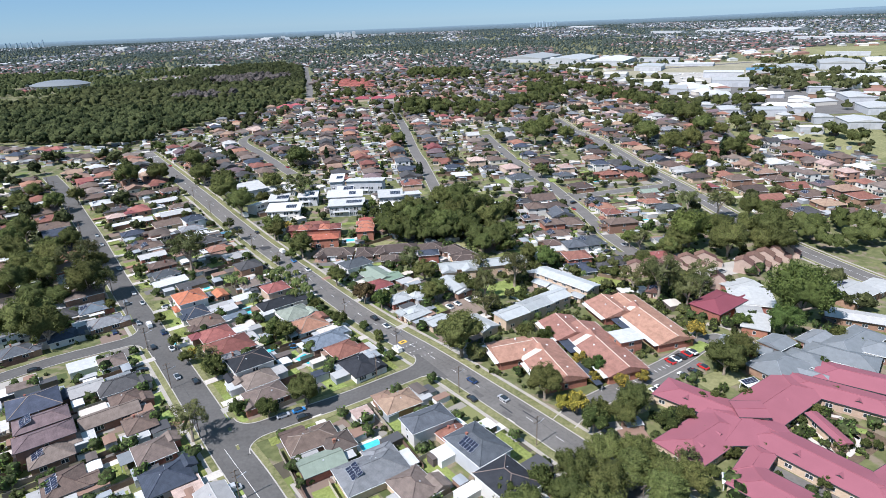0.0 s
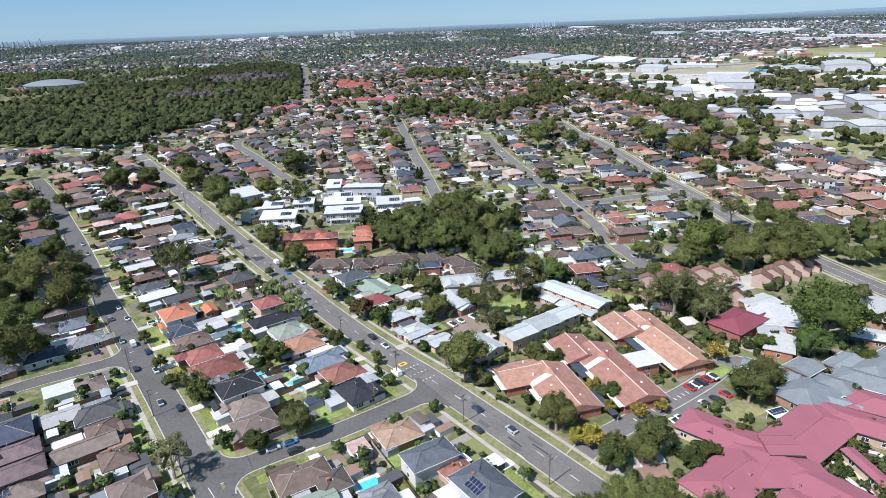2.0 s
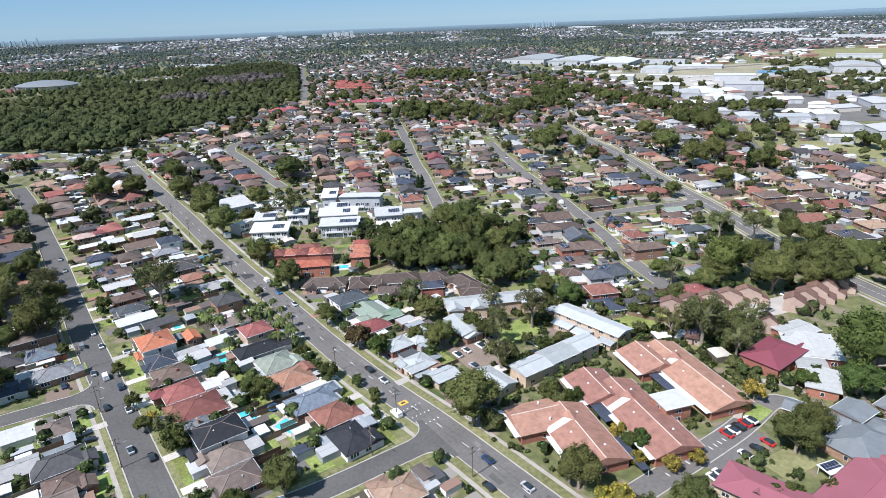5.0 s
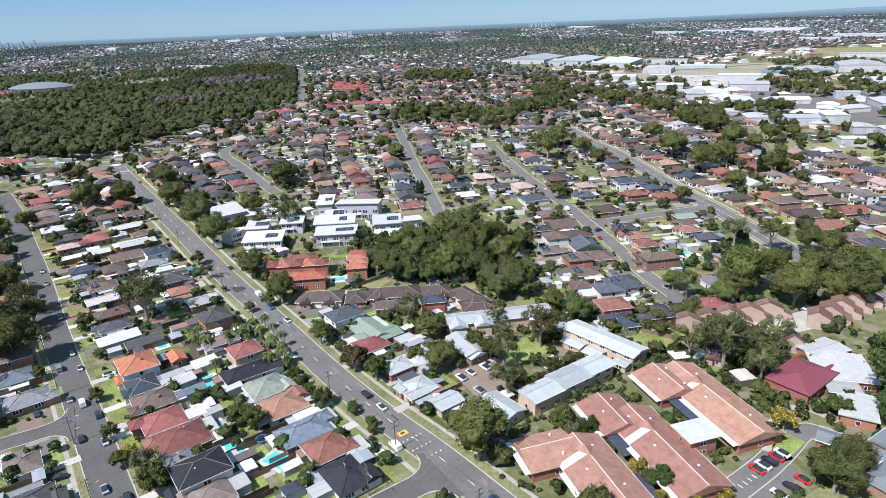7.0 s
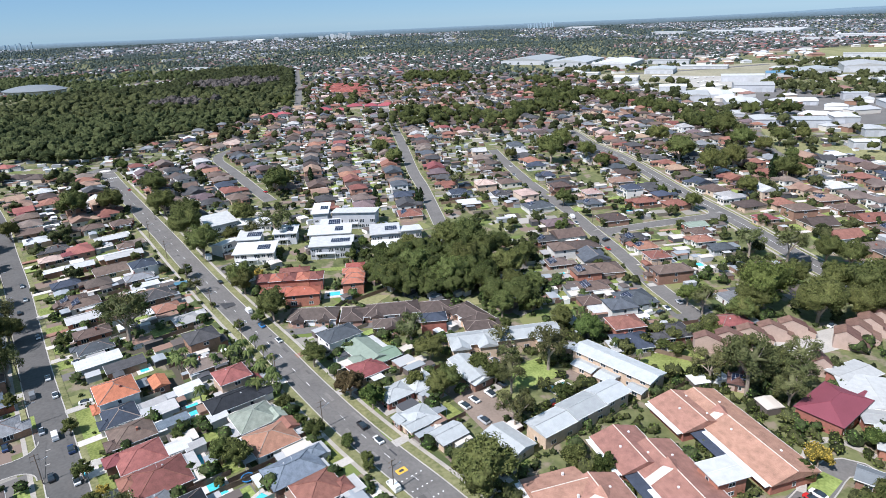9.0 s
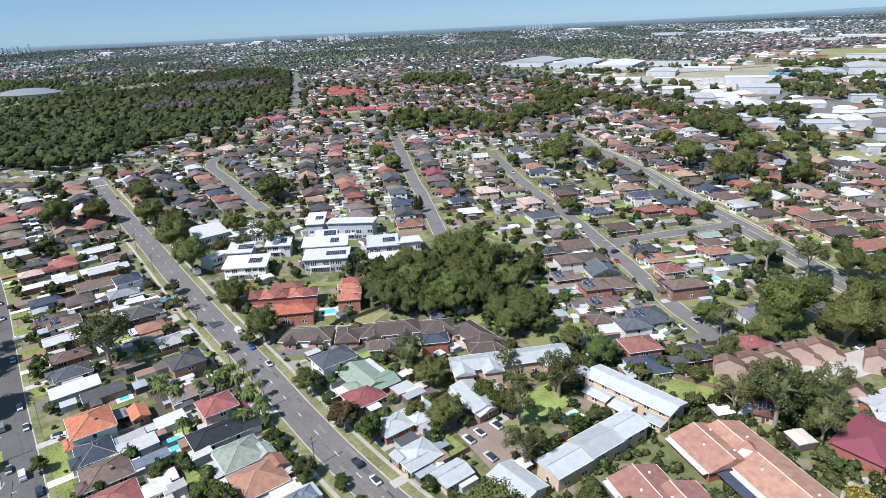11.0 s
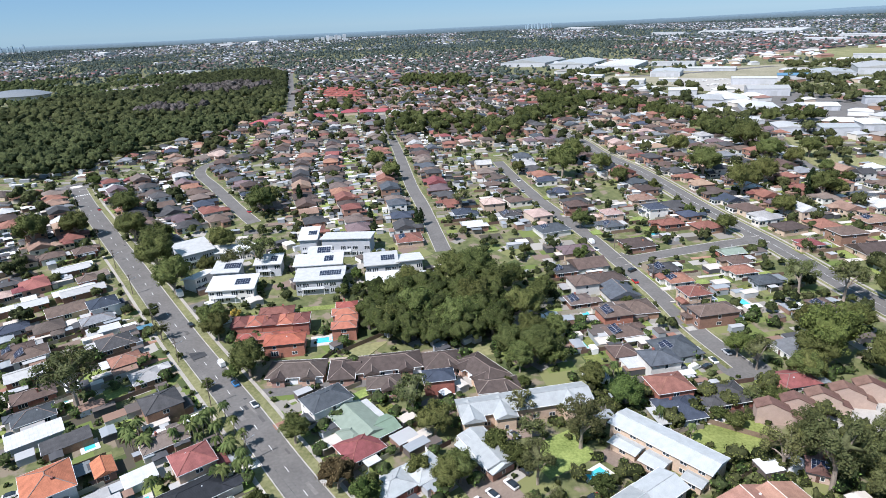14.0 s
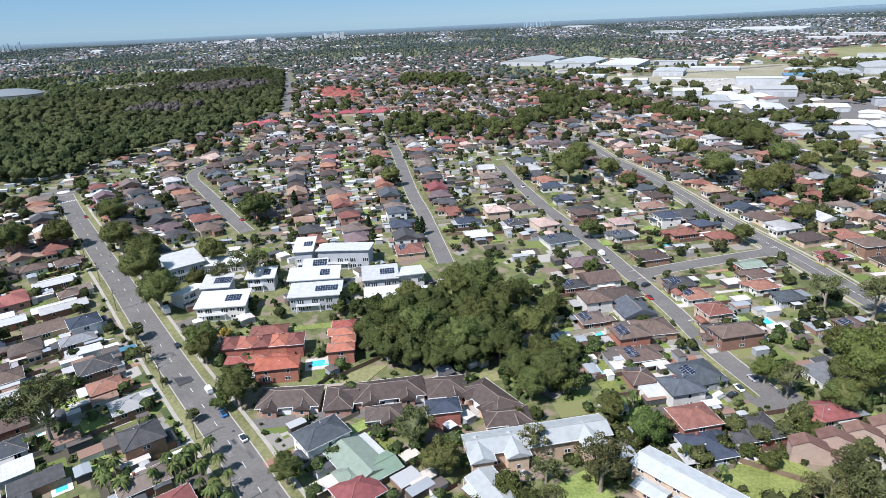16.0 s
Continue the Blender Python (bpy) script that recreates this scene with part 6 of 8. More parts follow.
tree(51.7, 399.1, 4.1, "gum")
tree(-3.8, 400.0, 3.2, "gum")
tree(25.0, 406.4, 3.3, "gum")
tree(90.1, 263.9, 5.0, "open")
tree(10.6, 266.4, 4.4, "open")
tree(5.7, 293.3, 2.5, "gum")
tree(11.8, 294.4, 2.3, "gum")
tree(38.8, 295.6, 3.8, "palm")
tree(43.1, 298.4, 3.4, "palm")
tree(50.5, 272.3, 2.6, "palm")
tree(56.8, 263.6, 2.8, "palm")
tree(73.7, 270.8, 2.5, "gum")
tree(114.9, 303.0, 7.6, "gum")
tree(134.3, 290.9, 9.3, "gum")
tree(162.7, 303.6, 11.2, "gum")
tree(150.5, 292.3, 7.4, "gum")
tree(140.1, 323.3, 6.7, "gum")
tree(158.7, 289.9, 8.2, "gum")
tree(153.9, 314.8, 7.9, "gum")
tree(105.4, 293.1, 5.9, "gum")
tree(10.1, 248.3, 6.0, "open")
tree(-0.0, 261.2, 4.2, "gum")
tree(9.7, 228.7, 6.2, "open")
tree(5.2, 254.4, 4.1, "gum")
tree(26.4, 243.4, 3.5, "gum")
tree(-11.0, 249.6, 5.1, "gum")

# trees of the far streets
tree(-191.9, 438.9, 8.8, "gum")
tree(-168.9, 419.9, 9.0, "gum")
tree(-133.9, 416.3, 7.7, "gum")
tree(-227.5, 445.0, 8.3, "gum")
tree(-129.6, 474.5, 9.8, "gum")
tree(-69.4, 573.1, 7.9, "gum")
tree(-55.4, 540.9, 6.8, "gum")
tree(-60.0, 456.2, 1.9, "cypress")
tree(-29.9, 450.3, 2.1, "cypress")
tree(-32.7, 455.8, 1.7, "cypress")
tree(-278.1, 555.7, 5.1, "dark")
tree(-97.8, 549.4, 3.8, "gum")
tree(-110.3, 494.6, 2.4, "cypress")
tree(-128.9, 490.3, 6.8, "gum")
tree(-244.9, 432.3, 9.8, "gum")
tree(65.2, 534.3, 11.8, "gum")
tree(92.8, 537.8, 7.5, "gum")
tree(100.2, 513.6, 6.6, "gum")
tree(78.5, 569.5, 9.7, "gum")
tree(158.0, 521.4, 12.2, "gum")
tree(160.0, 579.9, 8.5, "gum")
tree(168.7, 486.3, 10.7, "gum")
tree(189.9, 504.0, 9.2, "gum")
tree(205.8, 478.1, 3.7, "cypress")
tree(218.7, 473.8, 6.9, "gum")
tree(252.4, 565.2, 8.4, "gum")
tree(276.0, 575.1, 6.7, "gum")
tree(229.0, 541.3, 7.3, "gum")
tree(239.9, 520.4, 5.3, "gum")
tree(217.9, 552.9, 9.7, "gum")
tree(218.8, 594.3, 11.8, "gum")
tree(59.4, 440.7, 5.4, "gum")
tree(124.9, 454.2, 3.6, "gum")
tree(134.8, 427.6, 5.6, "gum")
tree(176.6, 449.3, 7.2, "gum")
tree(-6.3, 475.7, 5.8, "open")
tree(35.9, 544.1, 5.3, "gum")
tree(117.1, 497.8, 4.0, "gum")
tree(48.5, 441.0, 2.5, "gum")
tree(241.6, 499.4, 4.6, "gum")

# gums by the lower end of the main road and up the hill
tree(14, 117, 6, "gum")
tree(50.4, 121, 6.5, "gum")
tree(47.2, 136.1, 5.8, "gum")
tree(57.7, 126, 5.6, "gum")
tree(33, 117, 6, "gum")
tree(129.1, 332.6, 4.2, "dark")
tree(110.9, 340.7, 2.6, "dark")
tree(171, 350.8, 7, "gum")
tree(178.5, 343, 7, "gum")
tree(212, 474, 9, "gum")
tree(-212.5, 474.1, 9.0, "gum")

tree(-121.5, 394.0, 6.0, "open")
tree(-135.0, 396.0, 5.0, "gum")
tree(-61.5, 371.0, 1.8, "cypress")
tree(-101.0, 404.0, 4.6, "gum")

# palms by the main road
for x, y, rad in ((-90.8, 278.1, 3.4), (-79.0, 261.0, 3.2), (-76.2, 267.0, 3.0), (-96.7, 275.0, 3.2), (-85.7, 270.4, 3.5), (-81.5, 273.8, 3.1), (-88.8, 265.8, 3.0), (-83, 264, 2.8), (-93, 270.5, 3.2), (-98, 268.5, 2.9), (-73.5, 258.0, 3.4), (-70.5, 254.0, 3.2), (-87.0, 281.5, 3.4), (-91.5, 274.0, 4.2)):
    rad *= 1.05
    tree(x, y, rad, "palm")


# ---------------------------------------------------------------- woods and distance
def far_trees(name, spots, size_lo, size_hi, quads, leaf, label, mat, rise=1.0, level=3, core=None):
    """Many trees as one joined mass: lobed crowns with leaf clusters on them; spots is (n, 2)."""
    dirs, net = sphere_net(level, -0.45)
    forms = []
    for k in range(8):
        P, R = clumps(22, 0.85, random.Random(900 + k), 0.74, 0.25)
        forms.append((P, R, envelope(dirs, P, R, 0.45)))
    Q, V, F, base = [], [], [], 0
    for x, y in spots:
        rad = nrg.uniform(size_lo, size_hi)
        P, R, env = forms[nrg.integers(8)]
        a = nrg.uniform(0, 6.283)
        c, s = math.cos(a), math.sin(a)
        turn = np.array([[c, s, 0], [-s, c, 0], [0, 0, 1]]) * rad * np.array([1, 1, nrg.uniform(0.85, 1.15)])
        at = np.array([x, y, height(x, y) + rad * rise])
        V.append((dirs * (env * nrg.uniform(0.88, 1.07, len(env)))[:, None]) @ turn + at)
        F.append(net + base)
        base += len(dirs)
        if quads:
            d = nrg.normal(size=(quads, 3))
            d[:, 2] = np.abs(d[:, 2]) - 0.35
            d /= np.linalg.norm(d, axis=1, keepdims=True)
            p = (d * (envelope(d, P, R, 0.45) * nrg.uniform(0.93, 1.08, quads))[:, None]) @ turn + at
            nrm = d @ turn / rad + nrg.normal(size=(quads, 3)) * 0.45
            nrm /= np.linalg.norm(nrm, axis=1, keepdims=True)
            a1 = np.cross(nrm, nrg.normal(size=(quads, 3)))
            a1 /= np.linalg.norm(a1, axis=1, keepdims=True) + 1e-9
            b1 = np.cross(nrm, a1)
            w = leaf * rad * nrg.uniform(0.6, 1.3, (quads, 1))
            h = w * nrg.uniform(0.5, 0.9, (quads, 1))
            Q.append(np.stack([p - a1 * w, p - b1 * h, p + a1 * w, p + b1 * h], 1))
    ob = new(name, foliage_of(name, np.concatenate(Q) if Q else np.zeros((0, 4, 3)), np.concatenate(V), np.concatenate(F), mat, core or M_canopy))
    tagged(ob, label, "trees", kind="stuff")


def inside(poly, x, y):
    c = False
    for i in range(len(poly)):
        (x0, y0), (x1, y1) = poly[i - 1], poly[i]
        if (y0 > y) != (y1 > y) and x < (x1 - x0) * (y - y0) / (y1 - y0) + x0:
            c = not c
    return c


FOREST = [(-900, 700), (-700, 640), (-475, 615), (-400, 603), (-338, 583), (-315, 606), (-312, 650), (-300, 690), (-284, 738), (-260, 780), (-247, 855), (-245, 925), (-250, 994), (-262, 1045), (-306, 1230), (-396, 1590),
          (-490, 1735), (-600, 1745), (-640, 1640), (-630, 1500), (-585, 1450), (-575, 1290), (-640, 1210), (-720, 1180), (-650, 1072), (-720, 1000), (-900, 960)]
FIELDS = [[(272, 640), (244, 548), (256, 495), (275, 472), (430, 470), (430, 580), (345, 612)], [(195, 1235), (262, 1085), (318, 1040), (360, 945), (420, 950), (570, 1210), (620, 1330), (510, 1325), (335, 1235)],
          [(765, 1450), (795, 1250), (1080, 1500), (1080, 1650), (900, 1690)]]
INDUSTRY = [(140, 1420), (205, 1180), (262, 900), (268, 700), (282, 650), (300, 540), (420, 480), (900, 700), (1500, 1000), (1700, 1500), (1300, 1900), (500, 1480), (300, 1700), (110, 1720)]


def spots(count, test, x0, x1, y0, y1, seed):
    g = np.random.default_rng(seed)
    out = []
    while len(out) < count:
        x, y = g.uniform(x0, x1), g.uniform(y0, y1)
        if abs(x) < 0.82 * y + 80 and test(x, y):
            out.append((x, y))
    return out


def clear_road(x, y):
    return not (abs(x + 225 + (y - 930) * 0.242) < 9 and 900 < y < 1735)


def far_wood(x, y):
    return x < -560 - 0.1 * (y - 1150) and 960 < y < 1780 + 60 * math.sin(x * 0.013) and not inside(FOREST, x, y) and ((x + 829) / 90) ** 2 + ((y - 1262) / 78) ** 2 > 1 and ((x + 655) / 62) ** 2 + ((y - 1385) / 85) ** 2 > 1 and wooded(x * 2, y * 2, -0.3)


def thinned(x, y):
    return ((x + 425) / 85) ** 2 + ((y - 1275) / 95) ** 2 < 1 or ((x + 408) / 50) ** 2 + ((y - 985) / 42) ** 2 < 1


def wooded(x, y, part):
    """Patchy cover of the far suburbs, in long belts."""
    return noise.noise(Vector((x * 0.0022, y * 0.0009, 4.4))) + 0.5 * noise.noise(Vector((x * 0.007, y * 0.003, 9.1))) > part


def open_land(x, y):
    return not inside(FOREST, x, y) and clear_road(x, y) and not any(inside(f, x, y) for f in FIELDS) and not far_wood(x, y) and ((x + 829) / 85) ** 2 + ((y - 1262) / 75) ** 2 > 1 and ((x + 655) / 55) ** 2 + ((y - 1385) / 78) ** 2 > 1


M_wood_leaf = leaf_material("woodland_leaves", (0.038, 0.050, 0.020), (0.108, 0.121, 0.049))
# darker than the leaves on them, with the wood's inner shade in the colour
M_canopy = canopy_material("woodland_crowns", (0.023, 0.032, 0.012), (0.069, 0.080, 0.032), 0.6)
# far crowns tinted blue-grey: distance haze put into the base colours
M_horizon_leaf = canopy_material("haze_blue_crowns", (0.045, 0.064, 0.064), (0.085, 0.110, 0.110), 0.15)
M_far_leaf = canopy_material("hazy_distant_crowns", (0.034, 0.050, 0.042), (0.080, 0.100, 0.086), 0.3)
M_thin_leaf = canopy_material("thinned_crowns", (0.055, 0.050, 0.047), (0.130, 0.116, 0.108), 0.6)
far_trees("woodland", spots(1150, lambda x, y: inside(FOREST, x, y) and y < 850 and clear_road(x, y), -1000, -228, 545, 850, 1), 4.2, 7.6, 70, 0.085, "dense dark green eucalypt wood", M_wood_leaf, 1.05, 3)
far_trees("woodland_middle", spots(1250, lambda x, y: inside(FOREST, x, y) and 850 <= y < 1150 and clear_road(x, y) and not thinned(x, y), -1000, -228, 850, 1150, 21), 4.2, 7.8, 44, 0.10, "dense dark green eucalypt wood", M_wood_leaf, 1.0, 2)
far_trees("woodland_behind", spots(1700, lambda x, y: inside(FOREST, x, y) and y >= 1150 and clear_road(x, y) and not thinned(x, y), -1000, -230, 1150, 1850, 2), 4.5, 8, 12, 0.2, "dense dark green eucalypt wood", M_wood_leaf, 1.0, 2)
far_trees("woodland_behind", spots(1700, far_wood, -1450, -480, 1100, 1700, 7), 4.5, 8, 8, 0.2, "belt of dark green trees round the arena", M_wood_leaf, 1.0, 1, M_canopy)
far_trees("thinned_trees", spots(200, thinned, -520, -300, 930, 1380, 33), 4.5, 8, 44, 0.13, "patch of grey-brown thinned trees in the wood", leaf_material("thinned_leaves", (0.080, 0.076, 0.068), (0.145, 0.132, 0.120)), 1.1, 3, M_thin_leaf)
far_trees("garden_tree_mass", spots(950, lambda x, y: not inside(FOREST, x, y) and not any(inside(f, x, y) for f in FIELDS) and clear_road(x, y) and (not inside(INDUSTRY, x, y) or (x * 7 + y) % 3 < 1), -330, 900, 640, 1300, 3), 2.5, 6.0, 24, 0.18, "scattered garden trees among distant houses", M_wood_leaf, 1.0, 2)
far_trees("works_trees", spots(560, lambda x, y: inside(INDUSTRY, x, y) and not any(inside(f, x, y) for f in FIELDS) and wooded(x * 4, y * 5, -0.12), 200, 900, 500, 1300, 31), 3.5, 7.5, 50, 0.13, "dark trees between the works sheds", M_wood_leaf, 1.0, 2)
far_trees("field_trees", spots(18, lambda x, y: inside(FIELDS[0], x, y), 200, 430, 520, 700, 41), 3, 6, 80, 0.12, "scattered trees on the sports field", M_wood_leaf)
STREET_BELTS = [[(184, 248), (235, 240), (228, 330), (180, 330)]]
far_trees("roadside_trees", spots(30, lambda x, y: any(inside(b, x, y) for b in STREET_BELTS) and off_road(x, y, 2.5) and is_free(x, y, 3), 95, 240, 235, 340, 53), 4.0, 6.6, 420, 0.062, "tall dark green gum trees along the through road", LEAF["gum"], 1.3, 3, CORE["gum"])
# belts of tall trees between the far streets, each a long stand
BELTS = [[(-80, 708), (50, 690), (88, 790), (60, 800), (40, 740), (-15, 825), (-82, 812)], [(-100, 1225), (20, 1150), (25, 1300), (-98, 1370)], [(74, 778), (135, 760), (152, 880), (110, 1000)],
         [(160, 900), (205, 745), (215, 632), (242, 632), (235, 760), (188, 905), (140, 1130), (118, 1125)], [(205, 640), (222, 560), (244, 590), (262, 660), (250, 700)], [(282, 700), (330, 690), (345, 720), (300, 735)],
         [(-262, 955), (-236, 900), (-222, 915), (-245, 1000)], [(-180, 905), (-140, 905), (-150, 960), (-190, 960)], [(300, 500), (335, 500), (330, 545), (305, 545)]]
far_trees("tree_belts", spots(470, lambda x, y: any(inside(b, x, y) for b in BELTS) and clear_road(x, y), -270, 350, 490, 1380, 51), 4.2, 7.6, 130, 0.10, "stands of tall dark green gum trees between streets", LEAF["gum"], 1.25, 2, canopy_material("belt_crowns", (0.045, 0.060, 0.018), (0.100, 0.118, 0.040), 0.9))
FAR_BELTS = [[(-420, 1740), (60, 1560), (120, 1700), (-380, 1860)], [(150, 2050), (620, 1850), (700, 1980), (160, 2250)], [(600, 1640), (1000, 1760), (980, 1850), (560, 1720)], [(460, 1560), (900, 1380), (960, 1440), (500, 1640)]]
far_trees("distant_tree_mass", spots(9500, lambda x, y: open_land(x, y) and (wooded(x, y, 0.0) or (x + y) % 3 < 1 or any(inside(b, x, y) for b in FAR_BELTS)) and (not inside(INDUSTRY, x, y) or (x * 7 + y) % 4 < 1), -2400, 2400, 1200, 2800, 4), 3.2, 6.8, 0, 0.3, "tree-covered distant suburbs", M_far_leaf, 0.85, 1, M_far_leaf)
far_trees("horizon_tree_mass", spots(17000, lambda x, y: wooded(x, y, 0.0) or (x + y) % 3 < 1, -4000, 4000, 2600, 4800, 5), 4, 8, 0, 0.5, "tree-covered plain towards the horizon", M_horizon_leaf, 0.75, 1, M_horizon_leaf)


M_extend = pieces_material("extension_roofs", [(0.70, 0.70, 0.69), (0.40, 0.40, 0.40), (0.12, 0.10, 0.09), (0.55, 0.50, 0.44), (0.08, 0.08, 0.085), (0.25, 0.16, 0.12), (0.30, 0.32, 0.34)])


# shrubs and small trees of the gardens
BUILT = [(40, 200, 32), (70, 222, 24), (60, 235, 20), (22, 195, 22), (30, 233, 20), (47, 259, 20), (10, 280, 24), (100, 150, 48), (115, 190, 40), (120, 235, 28), (120, 272, 44), (-38, 305, 24), (-85, 333, 26)]


def garden_spots(count, seed, x0, x1, y0, y1, gap, near=0.72, built=False):
    r = random.Random(seed)
    out = []
    while len(out) < count:
        x, y = x0 + r.random() * (x1 - x0), y0 + r.random() * (y1 - y0)
        if abs(x) > 0.8 * y + 60 or not off_road(x, y, gap) or any((x - a) ** 2 + (y - b) ** 2 < (c * near) ** 2 for a, b, c, *_ in HOMES) or any((x - a) ** 2 + (y - b) ** 2 < c * c for a, b, c in BARE) or (built and any((x - a) ** 2 + (y - b) ** 2 < c * c for a, b, c in BUILT)):
            continue
        out.append((x, y))
    return out


def between(count, seed, x0, x1, y0, y1, gap):
    """Spots in the grounds of the larger buildings, clear of their walls and of the drives."""
    r, out = random.Random(seed), []
    for k in range(40000):
        x, y = x0 + r.random() * (x1 - x0), y0 + r.random() * (y1 - y0)
        clear = all(abs((x - a) * math.cos(q) + (y - b) * math.sin(q)) > u + gap or abs((y - b) * math.cos(q) - (x - a) * math.sin(q)) > v + gap for a, b, q, u, v in FOOTPRINTS)
        if clear and off_road(x, y, 2.0) and not any((x - a) ** 2 + (y - b) ** 2 < (c * 0.8) ** 2 for a, b, c in BARE) and not (-14 < x < 13 and 234 < y < 252) and not (28 < x < 52 and 244 < y < 261 and abs((x - 40) * 0.74 + (y - 252) * 0.67) < 5):
            out.append((x, y))
            if len(out) == count:
                break
    return out


def plots(name, count, seed, x0, x1, y0, y1, label):
    """Lawns, beds and paved yards of the gardens as loose sheets on the ground."""
    r = random.Random(seed)
    out = []
    for x, y in garden_spots(count, seed, x0, x1, y0, y1, 3.0, 0.3, True):
        a = radians(38 if x < 20 and y < 430 else 11.5)
        w, d = 2.5 + r.random() * 4, 2 + r.random() * 3
        c, s = math.cos(a), math.sin(a)
        lift = 0.02 + 0.03 * r.random()
        out.append([(x + u * w * c - v * d * s, y + u * w * s + v * d * c, height(x + u * w * c - v * d * s, y + u * w * s + v * d * c) + lift) for u, v in ((-1, -1), (1, -1), (1, 1), (-1, 1))])
    ob = new(name, quads_of(name, np.array(out), M_plots))
    tagged(ob, label, "gardens", kind="stuff")


M_plots = pieces_material("garden_plots", [(0.13, 0.165, 0.045), (0.26, 0.24, 0.21), (0.15, 0.18, 0.055), (0.085, 0.075, 0.055), (0.075, 0.095, 0.035), (0.20, 0.15, 0.12), (0.19, 0.195, 0.08), (0.36, 0.335, 0.30), (0.15, 0.14, 0.13)], 0.95)
POOLS = [(-62.9, 331.5), (-74.9, 206.6), (-59.8, 200.3), (-84.8, 217.6), (-96.2, 243.6), (-57.5, 334.1), (27, 251), (-28, 149), (-7.5, 133.5), (39.7, 321.9), (43.6, 346.1), (111.7, 353.1), (-66.6, 210), (-125.8, 269.9), (-149.6, 295.2)]
BARE = [(x, y, 5.0) for x, y in POOLS] + [(120, 277, 16), (17, 258, 12), (71, 266, 12), (85, 200, 10), (0, 240, 9), (-44, 327, 9), (-2, 321, 6), (62, 183, 8), (78, 194, 8), (47, 172, 9)]
def fronts():
    """Drives and front lawns of the farther houses, two joined sheets."""
    r = random.Random(77)
    drives, lawns = [], []
    for x, y, rz, w, d in FRONTS:
        m = pose(x, y, 0, 0, 0, rz)
        s = r.choice((-1, 1))
        for out, x0, x1, y0, y1 in ((drives, s * w * 0.38 - 1.5, s * w * 0.38 + 1.5, -d / 2 - 8.5, -d / 2 + 0.5), (lawns, -s * w * 0.5, s * w * 0.22, -d / 2 - 7, -d / 2 - 0.8)):
            q = [m @ Vector(p) for p in ((x0, y0, 0), (x1, y0, 0), (x1, y1, 0), (x0, y1, 0))]
            if s * (x1 - x0) < 0:
                q.reverse()
            if all(off_road(p.x, p.y, 0.3) for p in q):
                out.append([(p.x, p.y, height(p.x, p.y) + 0.09) for p in q])
    for name, out, mat, label in (("driveways", drives, M_pale, "pale driveways of the farther houses"), ("front_lawns", lawns, M_lawn, "green front lawns of the farther houses")):
        tagged(new(name, quads_of(name, np.array(out), mat)), label, "gardens", kind="stuff")


def backyard_sheds(count, seed, x0, x1, y0, y1):
    """Small sheds, covered terraces and tanks behind the houses."""
    r = random.Random(seed)
    V, F = [], []
    for x, y in garden_spots(count, seed, x0, x1, y0, y1, 8.5, 0.8, True):
        a = radians(38 if x < 20 and y < 430 else 11.5)
        w, d, h = 1.3 + r.random() * 3.0, 1.1 + r.random() * 2.2, 2.0 + r.random() * 0.7
        c, s, z = math.cos(a), math.sin(a), height(x, y)
        v, f = hip(-w, w, -d, d, h - 0.1, 0.12, True, 0.1)
        v2, f2 = boxes((-w + 0.12, w - 0.12, -d + 0.12, d - 0.12, -0.6, h - 0.1))
        for vv, ff in ((v, f), (v2, f2[1:])):
            k = len(V)
            V += [(x + p[0] * c - p[1] * s, y + p[0] * s + p[1] * c, z + p[2]) for p in vv]
            F += [tuple(i + k for i in q) for q in ff]
    tagged(new("backyard_sheds", mesh_of("backyard_sheds", V, F, M_extend)), "small metal sheds and covered terraces in back gardens", "sheds", kind="stuff")


fronts()
backyard_sheds(330, 71, -220, 150, 120, 350)
backyard_sheds(520, 72, -420, 330, 330, 660)
plots("garden_plots", 700, 61, -230, 150, 115, 360, "lawns, beds and paved yards in the gardens")
plots("garden_plots", 1100, 62, -420, 330, 330, 680, "lawns, beds and paved yards in the gardens")
far_trees("grove", [(-18 + math.cos(i * 2.4) * 2.9 * i ** 0.5 * 1.25, 346 + math.sin(i * 2.4) * 2.6 * i ** 0.5 * 1.1) for i in range(80)], 4, 6.5, 420, 0.06, "dense grove of dark green gum trees", LEAF["dark"], 1.35, 3, canopy_material("grove_crowns", (0.040, 0.058, 0.018), (0.095, 0.118, 0.040), 1.4))
far_trees("grounds_shrubs", between(400, 91, 2, 112, 186, 292, 1.8), 0.8, 2.2, 70, 0.15, "bushy shrubs in the grounds of flats and care homes", LEAF["shrub"], 0.6, 2)
far_trees("grounds_trees", between(42, 92, 4, 112, 190, 292, 3.8), 2.4, 3.8, 240, 0.095, "leafy trees in the grounds of flats and care homes", LEAF["gum"], 1.0)
far_trees("courtyard_shrubs", [(101, 153.5), (103, 156.5), (100.5, 150), (103.6, 146.2), (110, 155.5), (112.8, 150), (111.5, 143), (105, 141), (110, 160), (114.5, 154.5), (98.6, 156), (99, 151.5), (102.4, 151), (103.3, 160), (112, 160.5), (117.5, 156), (118.5, 149.5), (110.2, 146), (112.5, 155), (108.6, 144.5), (84, 133), (90, 127), (93, 126), (82, 141), (86, 145), (64, 158), (61, 154), (66, 163), (59, 160), (57, 151), (78, 172), (83, 170), (86, 175)], 1.1, 2.0, 120, 0.13, "clipped shrubs in the care home gardens", LEAF["shrub"], 0.6)
far_trees("tall_garden_trees", garden_spots(62, 63, -480, -190, 190, 540, 4), 3.5, 6.5, 200, 0.10, "tall dark green trees among houses", M_wood_leaf)
